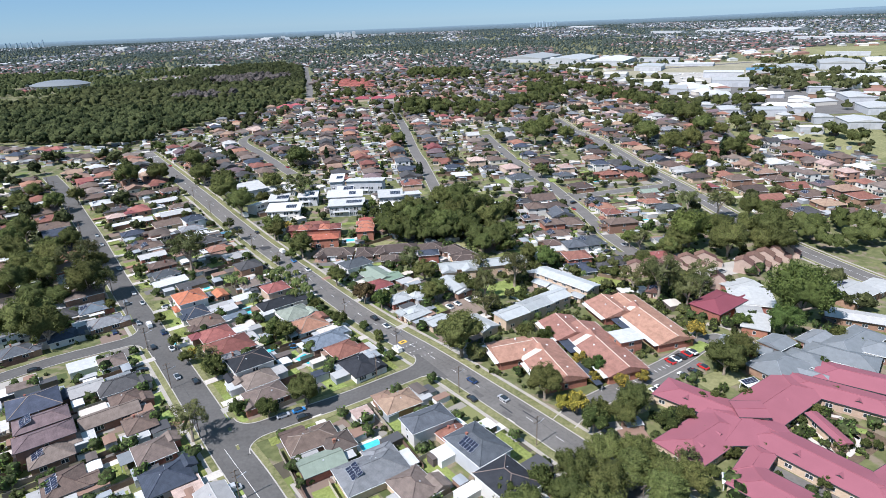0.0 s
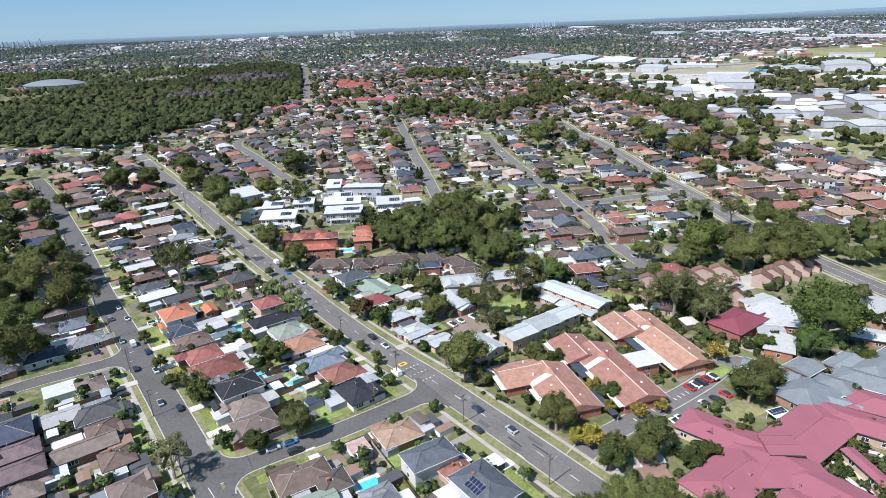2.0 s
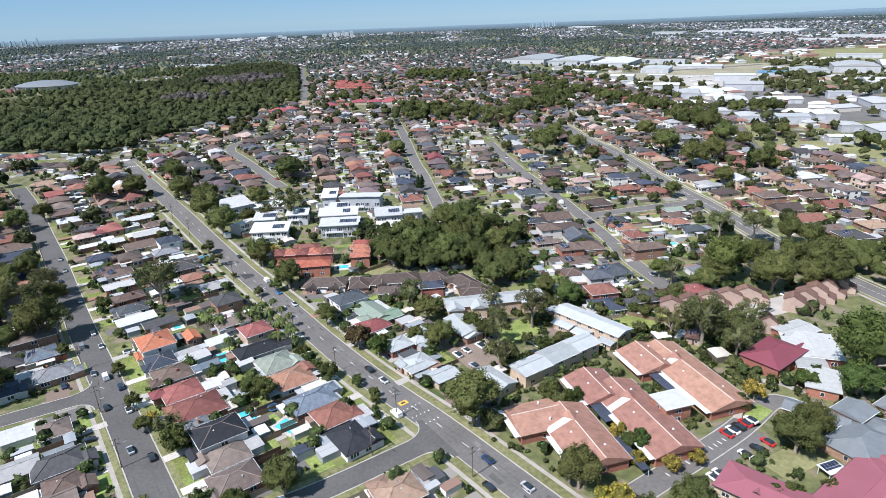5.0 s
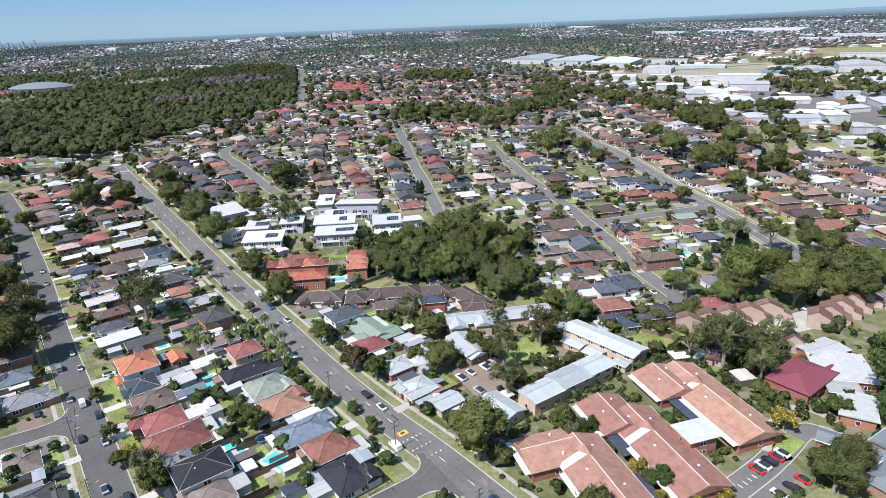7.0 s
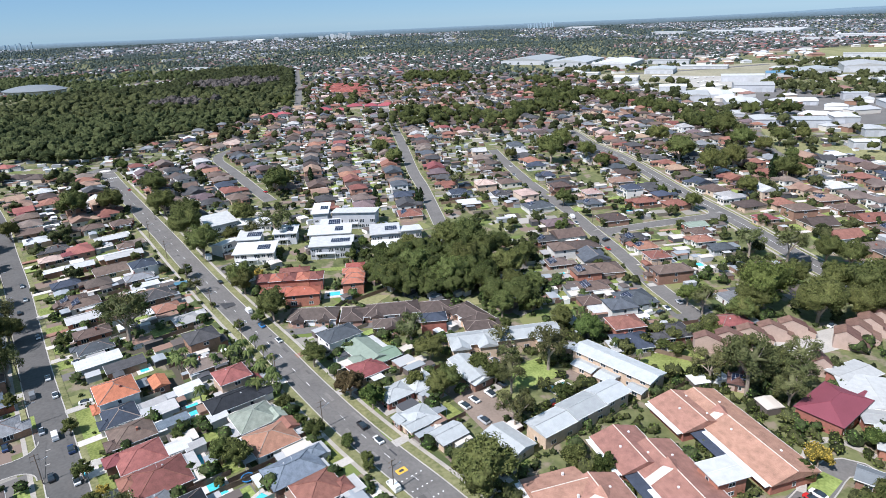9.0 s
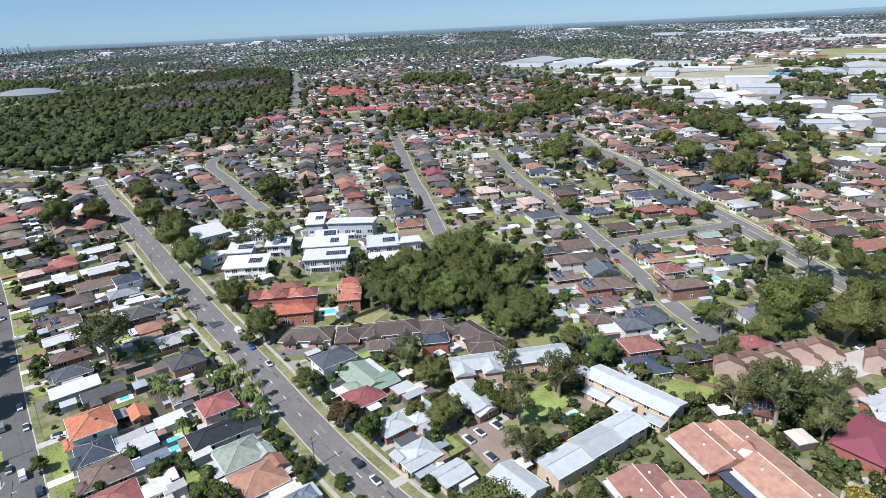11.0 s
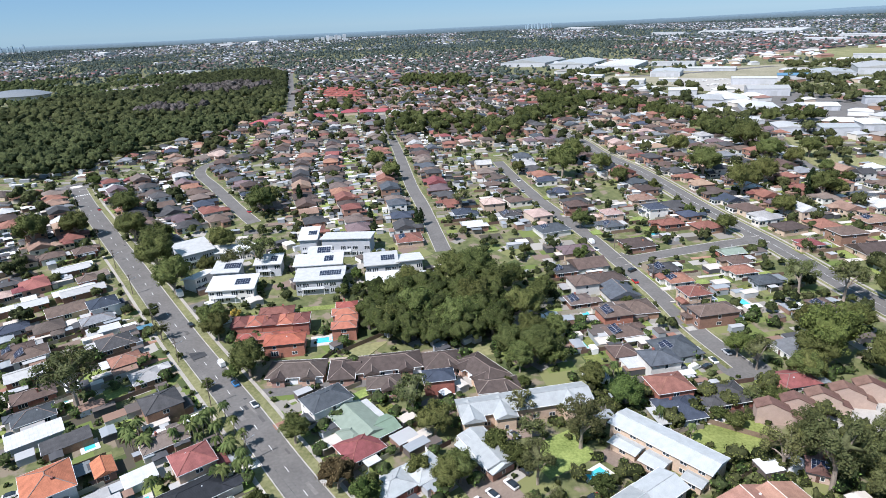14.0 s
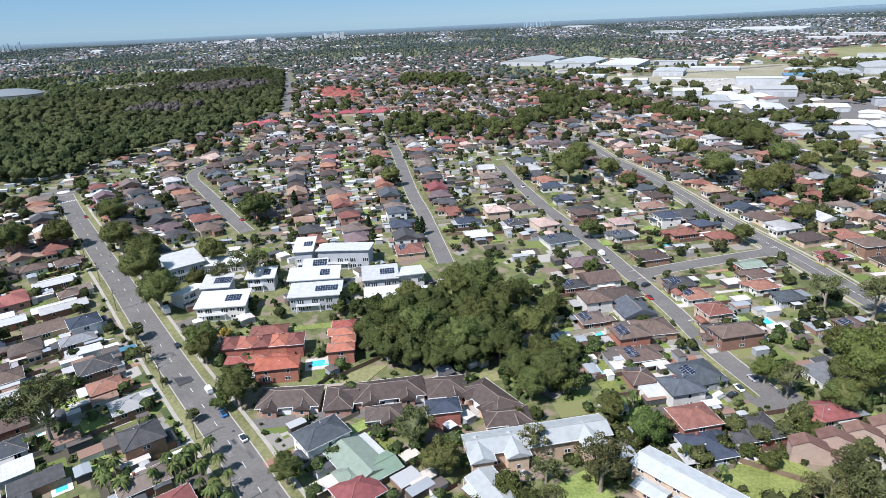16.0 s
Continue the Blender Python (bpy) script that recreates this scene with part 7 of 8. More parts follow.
far_trees("tall_garden_trees", garden_spots(70, 64, 120, 340, 230, 640, 4), 2.6, 5.2, 160, 0.11, "tall dark green trees among houses", M_wood_leaf)
far_trees("garden_trees", garden_spots(330, 3, -200, 150, 120, 340, 5.0), 1.5, 3.2, 85, 0.13, "small leafy garden trees between the houses", LEAF["shrub"], 0.85, 2)
far_trees("garden_trees", garden_spots(880, 4, -340, 260, 330, 660, 1.8), 1.4, 3.4, 44, 0.16, "small leafy garden trees between the houses", LEAF["gum"], 0.85, 2)
far_trees("shrubs", garden_spots(1300, 6, -200, 150, 120, 360, 4.8), 0.6, 1.5, 22, 0.2, "green garden shrubs and hedges", LEAF["shrub"], 0.55, 2)
far_trees("shrubs", garden_spots(900, 8, -340, 260, 360, 600, 3.0), 0.7, 1.7, 14, 0.25, "green garden shrubs and hedges", LEAF["dark"], 0.55, 2)


SHARED = ["brown"] * 5 + ["darkbrown"] * 4 + ["taupe"] * 4 + ["charcoal"] * 5 + ["tanred"] * 3 + ["rust"] * 2 + ["mauve"] * 2 + ["slate", "navy", "grey", "tan", "tan", "pinkgrey", "palegrey", "red", "white"]


def far_houses(name, places, w, d, h, mat_roof, mat_wall, label, extend=False):
    """Hipped houses as joined walls and roofs; the nearer ones with wings, windows and lean-tos, each roof of one material."""
    V, F, VW, FW, VE, FE, slots, panes = [], [], [], [], [], [], [], []
    kinds = sorted(set(SHARED))
    for x, y, a, s in places:
        z = height(x, y)
        c, sn = math.cos(a), math.sin(a)
        lw, ld = w * s, d * (0.8 + 0.4 * s) / 1.2
        g = random.Random(int(x * 17 + y))
        hh = h + 2.6 if extend and g.random() < 0.22 else h
        kind = kinds.index(g.choice(SHARED))

        def put(p):
            return (x + p[0] * c - p[1] * sn, y + p[0] * sn + p[1] * c, z + p[2])

        def add(VV, FF, v, f):
            k = len(VV)
            VV += [put(p) for p in v]
            FF += [tuple(i + k for i in q) for q in f]
        roofs, walls = [(-lw / 2, lw / 2, -ld / 2, ld / 2, hh)], [(-lw / 2 + 0.4, lw / 2 - 0.4, -ld / 2 + 0.4, ld / 2 - 0.4, -1.5, hh)]
        if extend:
            lw, ld = lw * 0.88, ld * 0.8
            sx, ww, wd = g.choice((-1, 1)), lw * (0.4 + 0.15 * g.random()), 2.0 + 2.4 * g.random()
            cx = sx * (lw - ww) / 2
            roofs = [(-lw / 2, lw / 2, -ld / 2, ld / 2, hh), (cx - ww / 2, cx + ww / 2, -ld / 2 - wd, -ld / 2 + ww / 2, 3.02)]
            walls = [(-lw / 2 + 0.4, lw / 2 - 0.4, -ld / 2 + 0.4, ld / 2 - 0.4, -1.5, hh), (cx - ww / 2 + 0.4, cx + ww / 2 - 0.4, -ld / 2 - wd + 0.4, -ld / 2 + 0.5, -1.5, 3.0)]
            if g.random() < 0.5:
                cy = g.choice((-1, 1)) * ld * 0.2
                roofs.append((-sx * (lw / 2 + 2.2) - 2.4, -sx * (lw / 2 + 2.2) + 2.6, cy - ld * 0.22, cy + ld * 0.22, 2.7))
                walls.append((-sx * (lw / 2 + 2.2) - 2.0, -sx * (lw / 2 + 2.2) + 2.2, cy - ld * 0.19, cy + ld * 0.19, -1.5, 2.7))
        for k, (x0, x1, y0, y1, zz) in enumerate(roofs):
            v, f = hip(x0, x1, y0, y1, zz, 0.40, extend and g.random() < 0.25, 0.15)
            add(V, F, v, f)
            slots += [kind] * len(f)
        for q in walls:
            v, f = boxes(q)
            add(VW, FW, v, f[1:])
            panes += [0] * 5
            if extend:
                x0, x1, y0, y1, _, zt = q
                for zw in ((0.9, 3.5) if zt > 5 else (0.9,)):
                    for u in (0.22, 0.72):
                        xa, ya = x0 + (x1 - x0) * u, y0 + (y1 - y0) * u
                        for b in ((xa - 0.9, xa + 0.9, y0 - 0.05, y0 + 0.05, zw, zw + 1.3), (x0 - 0.05, x0 + 0.05, ya - 0.8, ya + 0.8, zw, zw + 1.3), (x1 - 0.05, x1 + 0.05, ya - 0.8, ya + 0.8, zw, zw + 1.3)):
                            v, f = boxes(b)
                            add(VW, FW, v, f[1:])
                            panes += [1] * 5
        if extend:
            for q in range(2):
                ew, ed = 3 + g.random() * 4, 2.5 + g.random() * 2.5
                ex, ey = (g.random() - 0.5) * (lw - ew), (ld / 2 + ed / 2 + 0.1) if q == 0 else (ld / 2 + 5 + 3 * g.random())
                v2, f2 = hip(ex - ew / 2, ex + ew / 2, ey - ed / 2, ey + ed / 2, 2.2 + 0.4 * g.random(), 0.08, True, 0.1)
                add(VE, FE, v2, f2)
                v2, f2 = boxes((ex - ew / 2 + 0.2, ex + ew / 2 - 0.2, ey - ed / 2 + 0.2, ey + ed / 2 - 0.2, -1, 2.2))
                add(VE, FE, v2, f2[1:])
    ob = new(name, mesh_of(name, VW, FW, mat_wall))
    tagged(ob, label, "houses", kind="stuff")
    rf = child("roof", mesh_of("roof", V, F, None if extend else mat_roof), ob)
    if extend:
        ob.data.materials.append(M_pane)
        ob.data.polygons.foreach_set("material_index", panes)
        for k in kinds:
            rf.data.materials.append(far_tiles[k])
        rf.data.polygons.foreach_set("material_index", slots)
        child("extension", mesh_of("extension", VE, FE, M_extend), ob)
    for c in ob.children:
        tagged(c, kind="stuff")


def far_tile(name, base):
    """Weathered roof covering seen from afar: each roof plane blotched, each house a shade of its own."""
    return material(name, base, 0.75, 0.3, 3.0, 0.25, 0.0, 0.0, 0.22, True, spec=0.2)


far_tiles = {k: far_tile("far_roof_" + k, ROOF[k] if k in ROOF else METAL[k]) for k in sorted(set(SHARED))}
M_farroof = pieces_material("distant_roofs", [(0.152, 0.085, 0.063), (0.099, 0.075, 0.068), (0.211, 0.1, 0.078), (0.065, 0.065, 0.07), (0.316, 0.085, 0.068), (0.199, 0.14, 0.116), (0.117, 0.07, 0.058), (0.281, 0.15, 0.112), (0.19, 0.13, 0.105), (0.129, 0.08, 0.063), (0.45, 0.44, 0.42), (0.07, 0.08, 0.1)])
M_farwall = pieces_material("distant_walls", [(0.34, 0.2, 0.15), (0.62, 0.58, 0.52), (0.28, 0.17, 0.12), (0.55, 0.44, 0.34), (0.66, 0.65, 0.62)])
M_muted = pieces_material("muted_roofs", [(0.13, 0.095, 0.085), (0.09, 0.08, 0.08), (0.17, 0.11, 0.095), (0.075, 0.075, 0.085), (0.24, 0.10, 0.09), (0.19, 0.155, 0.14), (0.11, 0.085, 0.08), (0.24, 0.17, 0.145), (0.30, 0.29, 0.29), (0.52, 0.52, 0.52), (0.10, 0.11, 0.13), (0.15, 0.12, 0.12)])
# horizon houses in blue-greys, part of the haze carried by base colour
M_palebox = pieces_material("hazy_distant_roofs", [(0.15, 0.17, 0.20), (0.55, 0.56, 0.58), (0.20, 0.18, 0.18), (0.16, 0.12, 0.11), (0.10, 0.11, 0.13), (0.30, 0.31, 0.33), (0.13, 0.14, 0.16)])


def grid_places(seed, y0, y1, sx, sy, test, jitter=2.0, half=0.82):
    """House places on the streets' own grid."""
    g = random.Random(seed)
    a0 = radians(11.5)
    c, s = math.cos(a0), math.sin(a0)
    out = []
    v = y0 - 400
    while v < y1 + 900:
        u = -3200
        while u < 3600:
            x, y = u * c - v * s, u * s + v * c
            u += sx
            if y < y0 or y > y1 or abs(x) > half * y + 60 or not test(x, y) or g.random() < 0.1:
                continue
            out.append((x + g.uniform(-jitter, jitter), y + g.uniform(-jitter, jitter), a0 + g.choice((0, math.pi / 2)), 0.85 + g.random() * 0.35))
        v += sy
    return out


def town(x, y):
    return not inside(FOREST, x, y) and not inside(INDUSTRY, x, y) and clear_road(x, y) and not far_wood(x, y)


def beyond_rows(x, y):
    return town(x, y) and off_road(x, y, 8) and is_free(x, y, 8) and not any((x - a) ** 2 + (y - b) ** 2 < (c * 0.8) ** 2 for a, b, c in GROVE)


far_houses("street_houses", LATER, 14, 15, 3.0, M_farroof, M_farwall, "tiled-roof houses along the farther streets", True)
RED_ROWS = [(-238 + 11 * i + 9 * k, 1200 - 4 * i - 31 * k, radians(-20), 0.72) for k in range(5) for i in range(6)]
HOMES.extend((x, y, 8) for x, y, _, _ in RED_ROWS)
far_houses("red_townhouses", RED_ROWS, 15, 17, 5.0, pieces_material("red_tiles", [(0.27, 0.085, 0.07), (0.23, 0.075, 0.06), (0.30, 0.10, 0.08)]), M_farwall, "rows of townhouses with red tiled roofs")
MAROON = [(-176, 862, 0.25, 1.5), (-152, 858, 0.2, 0.9), (-140, 892, 0.2, 1.3), (-118, 890, 0.2, 1.1), (-97, 888, 0.2, 1.4), (-232, 826, -0.4, 1.6), (-222, 838, -0.4, 1.2)]
HOMES.extend((x, y, 10) for x, y, _, _ in MAROON)
far_houses("maroon_roofed_homes", MAROON, 16, 15, 3.5, pieces_material("maroon_tiles", [(0.30, 0.075, 0.095), (0.27, 0.07, 0.085), (0.33, 0.09, 0.10)]), M_farwall, "large homes with maroon roofs")
far_houses("house_rows", grid_places(1, 640, 1150, 16.5, 18, lambda x, y: x > -330 and beyond_rows(x, y)), 13, 12, 3.2, M_farroof, M_farwall, "rows of tiled-roof houses on the far streets", True)
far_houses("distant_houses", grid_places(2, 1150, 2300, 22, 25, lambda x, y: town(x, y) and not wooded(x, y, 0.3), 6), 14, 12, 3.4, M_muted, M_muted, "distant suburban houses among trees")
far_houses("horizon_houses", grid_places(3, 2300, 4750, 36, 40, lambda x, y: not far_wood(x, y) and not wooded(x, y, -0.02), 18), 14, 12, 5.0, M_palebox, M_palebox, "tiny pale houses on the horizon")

# ---------------------------------------------------------------- road markings
def mark(name, x, y, rz, w, d, mat, label, z=0.085):
    ob = new(name, mesh_of(name, *boxes((-w / 2, w / 2, -d / 2, d / 2, -0.02, 0.0)), mat))
    ob.matrix_basis = pose(x, y, height(x, y) + z, 0, 0, rz)
    return tagged(ob, label, "road marking", kind="structure")


def dashes(pts, gap, length, width, mat, label, off=0.0, start=0):
    """One dashed line as one marking."""
    line = resample(pts, 1.0)
    V, F = [], []
    acc = 0.0
    for i in range(1, len(line) - 1):
        acc += (line[i] - line[i - 1]).length
        if acc < gap or i < start:
            continue
        acc = 0.0
        w = (line[i + 1] - line[i - 1]).normalized()
        n = Vector((w.y, -w.x, 0))
        p = line[i] + n * off
        k = len(V)
        for a, b in ((-1, -1), (1, -1), (1, 1), (-1, 1)):
            q = p + w * (length / 2 * a) + n * (width / 2 * b)
            V.append((q.x, q.y, height(q.x, q.y) + 0.085))
        F.append((k + 3, k + 2, k + 1, k))
    ob = new("centre_line", mesh_of("centre_line", V, F, mat))
    tagged(ob, label, "road marking", kind="structure")


dashes(MAIN, 12, 3.0, 0.16, M_line, "white dashed centre line")
dashes(EAST, 4, 3.6, 0.16, M_line, "white centre line")
dashes([(-52, 124), (-73, 149)], 1.0, 1.1, 0.14, M_line, "white solid centre line")
for i in range(3):
    p = (-21.6 + i * 3.2, 209.0 - i * 4.0)
    for j in range(6):
        mark("road_mark", p[0] + (j - 2.5) * 0.785 * 1.6, p[1] + (j - 2.5) * 0.62 * 1.6, 128.3, 0.38, 0.38, M_line, "white painted square on the road")
mark("speed_hump_mark", -24.0, 211.8, 128.3, 2.2, 3.2, M_yellow, "yellow painted speed hump mark on the road")
mark("speed_hump_mark", -24.0, 211.8, 128.3, 0.9, 1.6, M_patch, "dark centre of the yellow road mark", 0.09)
mark("road_patch", -113.4, 324.2, 128.3, 10, 5.5, M_patch, "dark rectangle of fresh asphalt")
r_wear = random.Random(17)
M_wear = material("worn_asphalt", (0.19, 0.178, 0.165), 0.95, 0.25, 0.9, 0.1)
for x0, y0, x1, y1 in ((20, 161, -15, 203.5), (-28, 217.5, -62.6, 259.3), (-62.6, 259.3, -97, 304), (-97, 304, -152, 373), (-152, 373, -204, 439)):
    for k in range(7):
        t, o = r_wear.random(), r_wear.choice((-3.2, -1.6, 1.6, 3.0)) + r_wear.random() * 0.6
        mark("road_patch", x0 + (x1 - x0) * t + 0.78 * o, y0 + (y1 - y0) * t + 0.62 * o, 128.3 + r_wear.uniform(-2, 2), 2.5 + 7 * r_wear.random() ** 2, 0.5 + 1.3 * r_wear.random(), r_wear.choice((M_wear, M_wear, M_street, M_patch)), "mended strip of asphalt", 0.066 + 0.0016 * k)
for i in range(7):
    mark("zebra_stripe", -276 + (i - 3) * 1.1, 534 + (i - 3) * 0.85, 128.3, 3.2, 0.6, M_line, "white stripe of a pedestrian crossing")
for i in range(16):
    mark("parking_line", 52 + i * 1.35 * 1.3, 176.2 + i * 0.92 * 1.3, 35, 0.25, 1.5, M_line, "painted parking bay line", 0.1)
ring = new("roundabout", mesh_of("roundabout", [(-296 + r * math.cos(i * 0.5236), 560 + r * math.sin(i * 0.5236), height(-296, 560) + z) for r, z in ((4.5, 0.05), (4.2, 0.22), (0.01, 0.35)) for i in range(12)],
                                 [(k * 12 + i, k * 12 + (i + 1) % 12, (k + 1) * 12 + (i + 1) % 12, (k + 1) * 12 + i) for k in range(2) for i in range(12)], M_pale))
tagged(ring, "small round traffic island of pale concrete", "roundabout", kind="structure")
rd = new("road_circle", mesh_of("road_circle", [(-296 + 13 * math.cos(i * 0.2618), 560 + 13 * math.sin(i * 0.2618), height(-296 + 13 * math.cos(i * 0.2618), 560 + 13 * math.sin(i * 0.2618)) + 0.09) for i in range(24)], [tuple(range(24))], M_asphalt))
tagged(rd, "asphalt circle round a traffic island", "road", kind="structure")
for x, y in ((90, 303),):
    tc = new("turning_circle", mesh_of("turning_circle", [(x + 9 * math.cos(i * 0.2618), y + 9 * math.sin(i * 0.2618), 0.075 + height(x, y)) for i in range(24)], [tuple(range(24))], M_asphalt))
    tagged(tc, "asphalt turning circle at the end of a street", "road", kind="structure")


# ---------------------------------------------------------------- cars
def paint(name, c, rough=0.25):
    m = material("car_paint_" + name, c, rough, 0.05, 2, 0.5, spec=0.6)
    m.node_tree.nodes["Principled BSDF"].inputs["Coat Weight"].default_value = 0.6
    return m


PAINT = {"white": paint("white", (0.80, 0.80, 0.79)), "silver": paint("silver", (0.45, 0.46, 0.48)), "grey": paint("grey", (0.2, 0.21, 0.22)), "black": paint("black", (0.02, 0.02, 0.024)),
         "red": paint("red", (0.50, 0.03, 0.03)), "blue": paint("blue", (0.05, 0.22, 0.50)), "navy": paint("navy", (0.03, 0.06, 0.16))}
M_tyre = material("tyre_rubber", (0.02, 0.02, 0.02), 0.9, 0.2, 5, 1)


def loft(sections):
    """A body through cross sections (x, half width low, half width high, z low, z high)."""
    V, F = [], []
    for x, wl, wh, zl, zh in sections:
        V += [(x, -wl, zl), (x, -wl * 1.03, (zl + zh) / 2), (x, -wh, zh), (x, wh, zh), (x, wl * 1.03, (zl + zh) / 2), (x, wl, zl)]
    n = len(sections)
    for i in range(n - 1):
        for j in range(6):
            a, b = i * 6 + j, i * 6 + (j + 1) % 6
            F.append((a, b, b + 6, a + 6))
    F += [(5, 4, 3, 2, 1, 0), tuple(range(6 * n - 6, 6 * n))]
    return V, F


BODY = {
    "sedan": ([(-2.2, 0.78, 0.70, 0.35, 0.85), (-2.05, 0.86, 0.80, 0.25, 0.98), (-1.0, 0.88, 0.84, 0.22, 1.0), (0.9, 0.88, 0.84, 0.22, 0.97), (2.0, 0.85, 0.76, 0.25, 0.78), (2.2, 0.74, 0.66, 0.35, 0.66)],
              [(-1.75, 0.76, 0.66, 0.96, 1.0), (-1.2, 0.80, 0.62, 0.96, 1.40), (0.2, 0.80, 0.62, 0.96, 1.44), (1.15, 0.78, 0.70, 0.94, 1.0)]),
    "suv": ([(-2.3, 0.86, 0.80, 0.4, 1.05), (-2.2, 0.92, 0.88, 0.3, 1.12), (-0.8, 0.93, 0.9, 0.28, 1.14), (0.95, 0.93, 0.9, 0.28, 1.10), (2.1, 0.9, 0.82, 0.32, 0.98), (2.3, 0.8, 0.72, 0.42, 0.85)],
            [(-2.2, 0.84, 0.74, 1.1, 1.2), (-1.9, 0.86, 0.72, 1.1, 1.72), (0.2, 0.86, 0.72, 1.1, 1.75), (1.15, 0.84, 0.76, 1.06, 1.14)]),
    "van": ([(-2.6, 0.9, 0.86, 0.35, 1.2), (-2.5, 0.95, 0.92, 0.3, 1.25), (0.5, 0.95, 0.92, 0.3, 1.25), (1.9, 0.95, 0.88, 0.3, 1.15), (2.5, 0.85, 0.75, 0.4, 0.95)],
            [(-2.5, 0.9, 0.84, 1.2, 2.1), (-1.0, 0.92, 0.84, 1.2, 2.18), (0.9, 0.92, 0.84, 1.2, 2.15), (1.9, 0.86, 0.78, 1.12, 1.25)]),
}
wheel_v, wheel_f = [], []
tube(wheel_v, wheel_f, (0, -0.11, 0), (0, 0.11, 0), 0.33, 0.33, 12)
tyre_mesh = mesh_of("tyre", wheel_v, wheel_f, M_tyre)
CARS = {}


def car(x, y, rz, colour, kind):
    key = (colour, kind)
    if key in CARS:
        copy_thing(CARS[key], pose(x, y, height(x, y) + 0.07, 0, 0, rz))
        return
    ob = root("car" if kind != "van" else "van", x, y, rz, height(x, y) + 0.07)
    tagged(ob, f"{colour} {'hatchback sedan' if kind == 'sedan' else 'sports utility car' if kind == 'suv' else 'delivery van'} parked at the roadside", "car" if kind != "van" else "van", "parked cars")
    low, top = BODY[kind]
    body = child("body", mesh_of("body", *loft(low), PAINT[colour]), ob)
    me = mesh_of("cabin", *loft(top), M_pane)
    me.materials.append(PAINT[colour])
    for p in me.polygons:
        if p.normal.z > 0.75 or (kind == "van" and p.center.x < 0.4):
            p.material_index = 1
    child("cabin", me, ob)
    for s in (-1, 1):
        for wx in (-1.35, 1.35):
            child("wheel", tyre_mesh, ob, pose(wx, s * 0.8, 0.33))
    CARS[key] = ob


car(-126.0, 223.6, 128.3, "navy", "suv")
car(-183.8, 296.5, 128.3, "white", "sedan")
car(-149.7, 253.4, 128.3, "white", "sedan")
car(-157.5, 253.0, 128.3, "grey", "van")
car(-124.5, 211.3, 128.3, "black", "sedan")
car(-116.2, 209.9, 128.3, "white", "sedan")
car(-96.8, 185.9, 128.3, "black", "sedan")
car(-58.9, 164.3, 32, "silver", "sedan")
car(-54.4, 167.1, 32, "blue", "sedan")
car(-51.8, 163.1, 32, "black", "suv")
car(-32.0, 224.9, 128.3, "white", "sedan")
car(-38.0, 232.1, 128.3, "black", "suv")
car(-25.6, 205.1, 128.3, "white", "van")
car(-147.7, 225.0, 128.3, "navy", "sedan")
car(-79.9, 288.9, 128.3, "white", "sedan")
car(-90.6, 301.8, 128.3, "blue", "sedan")
car(-100.4, 315.2, 128.3, "white", "van")
car(-120.6, 194.0, 32, "black", "sedan")
car(-32.2, 195.9, 128.3, "black", "suv")
car(-154.7, 275.8, 32, "white", "sedan")
car(-135.9, 248.7, 32, "white", "sedan")
car(2.9, 182.8, 128.3, "navy", "sedan")
car(2.7, 172.0, 128.3, "black", "sedan")
car(13.1, 171.8, 128.3, "silver", "sedan")
car(74.7, 192.8, 122, "red", "sedan")
car(77.2, 194.4, 122, "white", "sedan")
car(79.7, 196.0, 122, "black", "sedan")
car(82.2, 197.6, 122, "red", "sedan")
car(84.7, 199.2, 122, "white", "sedan")
car(76.2, 183.5, 122, "white", "sedan")
car(80.6, 185.9, 122, "black", "sedan")
car(84.9, 188.7, 122, "red", "sedan")
car(63.8, 174.3, 122, "white", "sedan")
car(66.0, 175.9, 122, "white", "sedan")
car(5.7, 269.1, 128.3, "silver", "sedan")
car(5.8, 262.4, 128.3, "silver", "sedan")
car(7.3, 253.1, 128.3, "black", "sedan")
car(2.9, 247.9, 128.3, "white", "suv")
car(-2.4, 244.6, 128.3, "white", "sedan")
car(-5.8, 241.4, 128.3, "white", "suv")
car(0.2, 233.4, 128.3, "silver", "suv")
car(23.7, 241.9, 32, "red", "suv")
car(72.5, 302.9, 32, "white", "van")
car(81.1, 307.7, 101.5, "white", "sedan")
car(77.4, 304.0, 32, "black", "sedan")
car(138.9, 288.4, 32, "white", "sedan")
car(124.8, 272.5, 32, "silver", "suv")
car(88.1, 313.1, 101.5, "silver", "sedan")
car(-124.1, 345.7, 128.3, "black", "sedan")
car(-121.9, 315.8, 32, "black", "sedan")
car(71.8, 374.8, 101.5, "red", "sedan")
car(66.6, 373.4, 101.5, "black", "sedan")
car(62.0, 411.5, 101.5, "white", "sedan")
car(61.4, 420.7, 101.5, "white", "van")
car(73.7, 386.2, 32, "black", "suv")
car(-159.5, 264.7, 128.3, "white", "sedan")
car(-141.3, 232.9, 128.3, "silver", "sedan")
car(-212.1, 331.3, 128.3, "white", "sedan")
car(-206.5, 318.4, 128.3, "black", "sedan")
car(-135.2, 230.2, 128.3, "white", "van")
car(-223.2, 345.7, 128.3, "white", "sedan")
car(-242.7, 495.0, 128.3, "red", "sedan")
car(-139.8, 481.0, 128.3, "red", "sedan")
car(39.1, 477.4, 101.5, "white", "sedan")
car(34.3, 504.6, 101.5, "silver", "sedan")
car(34.2, 528.4, 101.5, "white", "sedan")
car(137.0, 459.7, 101.5, "black", "suv")
car(-163.2, 195.7, 32, "black", "sedan")
car(-104.9, 189.1, 128.3, "silver", "sedan")
car(-63.9, 131.0, 32, "silver", "van")

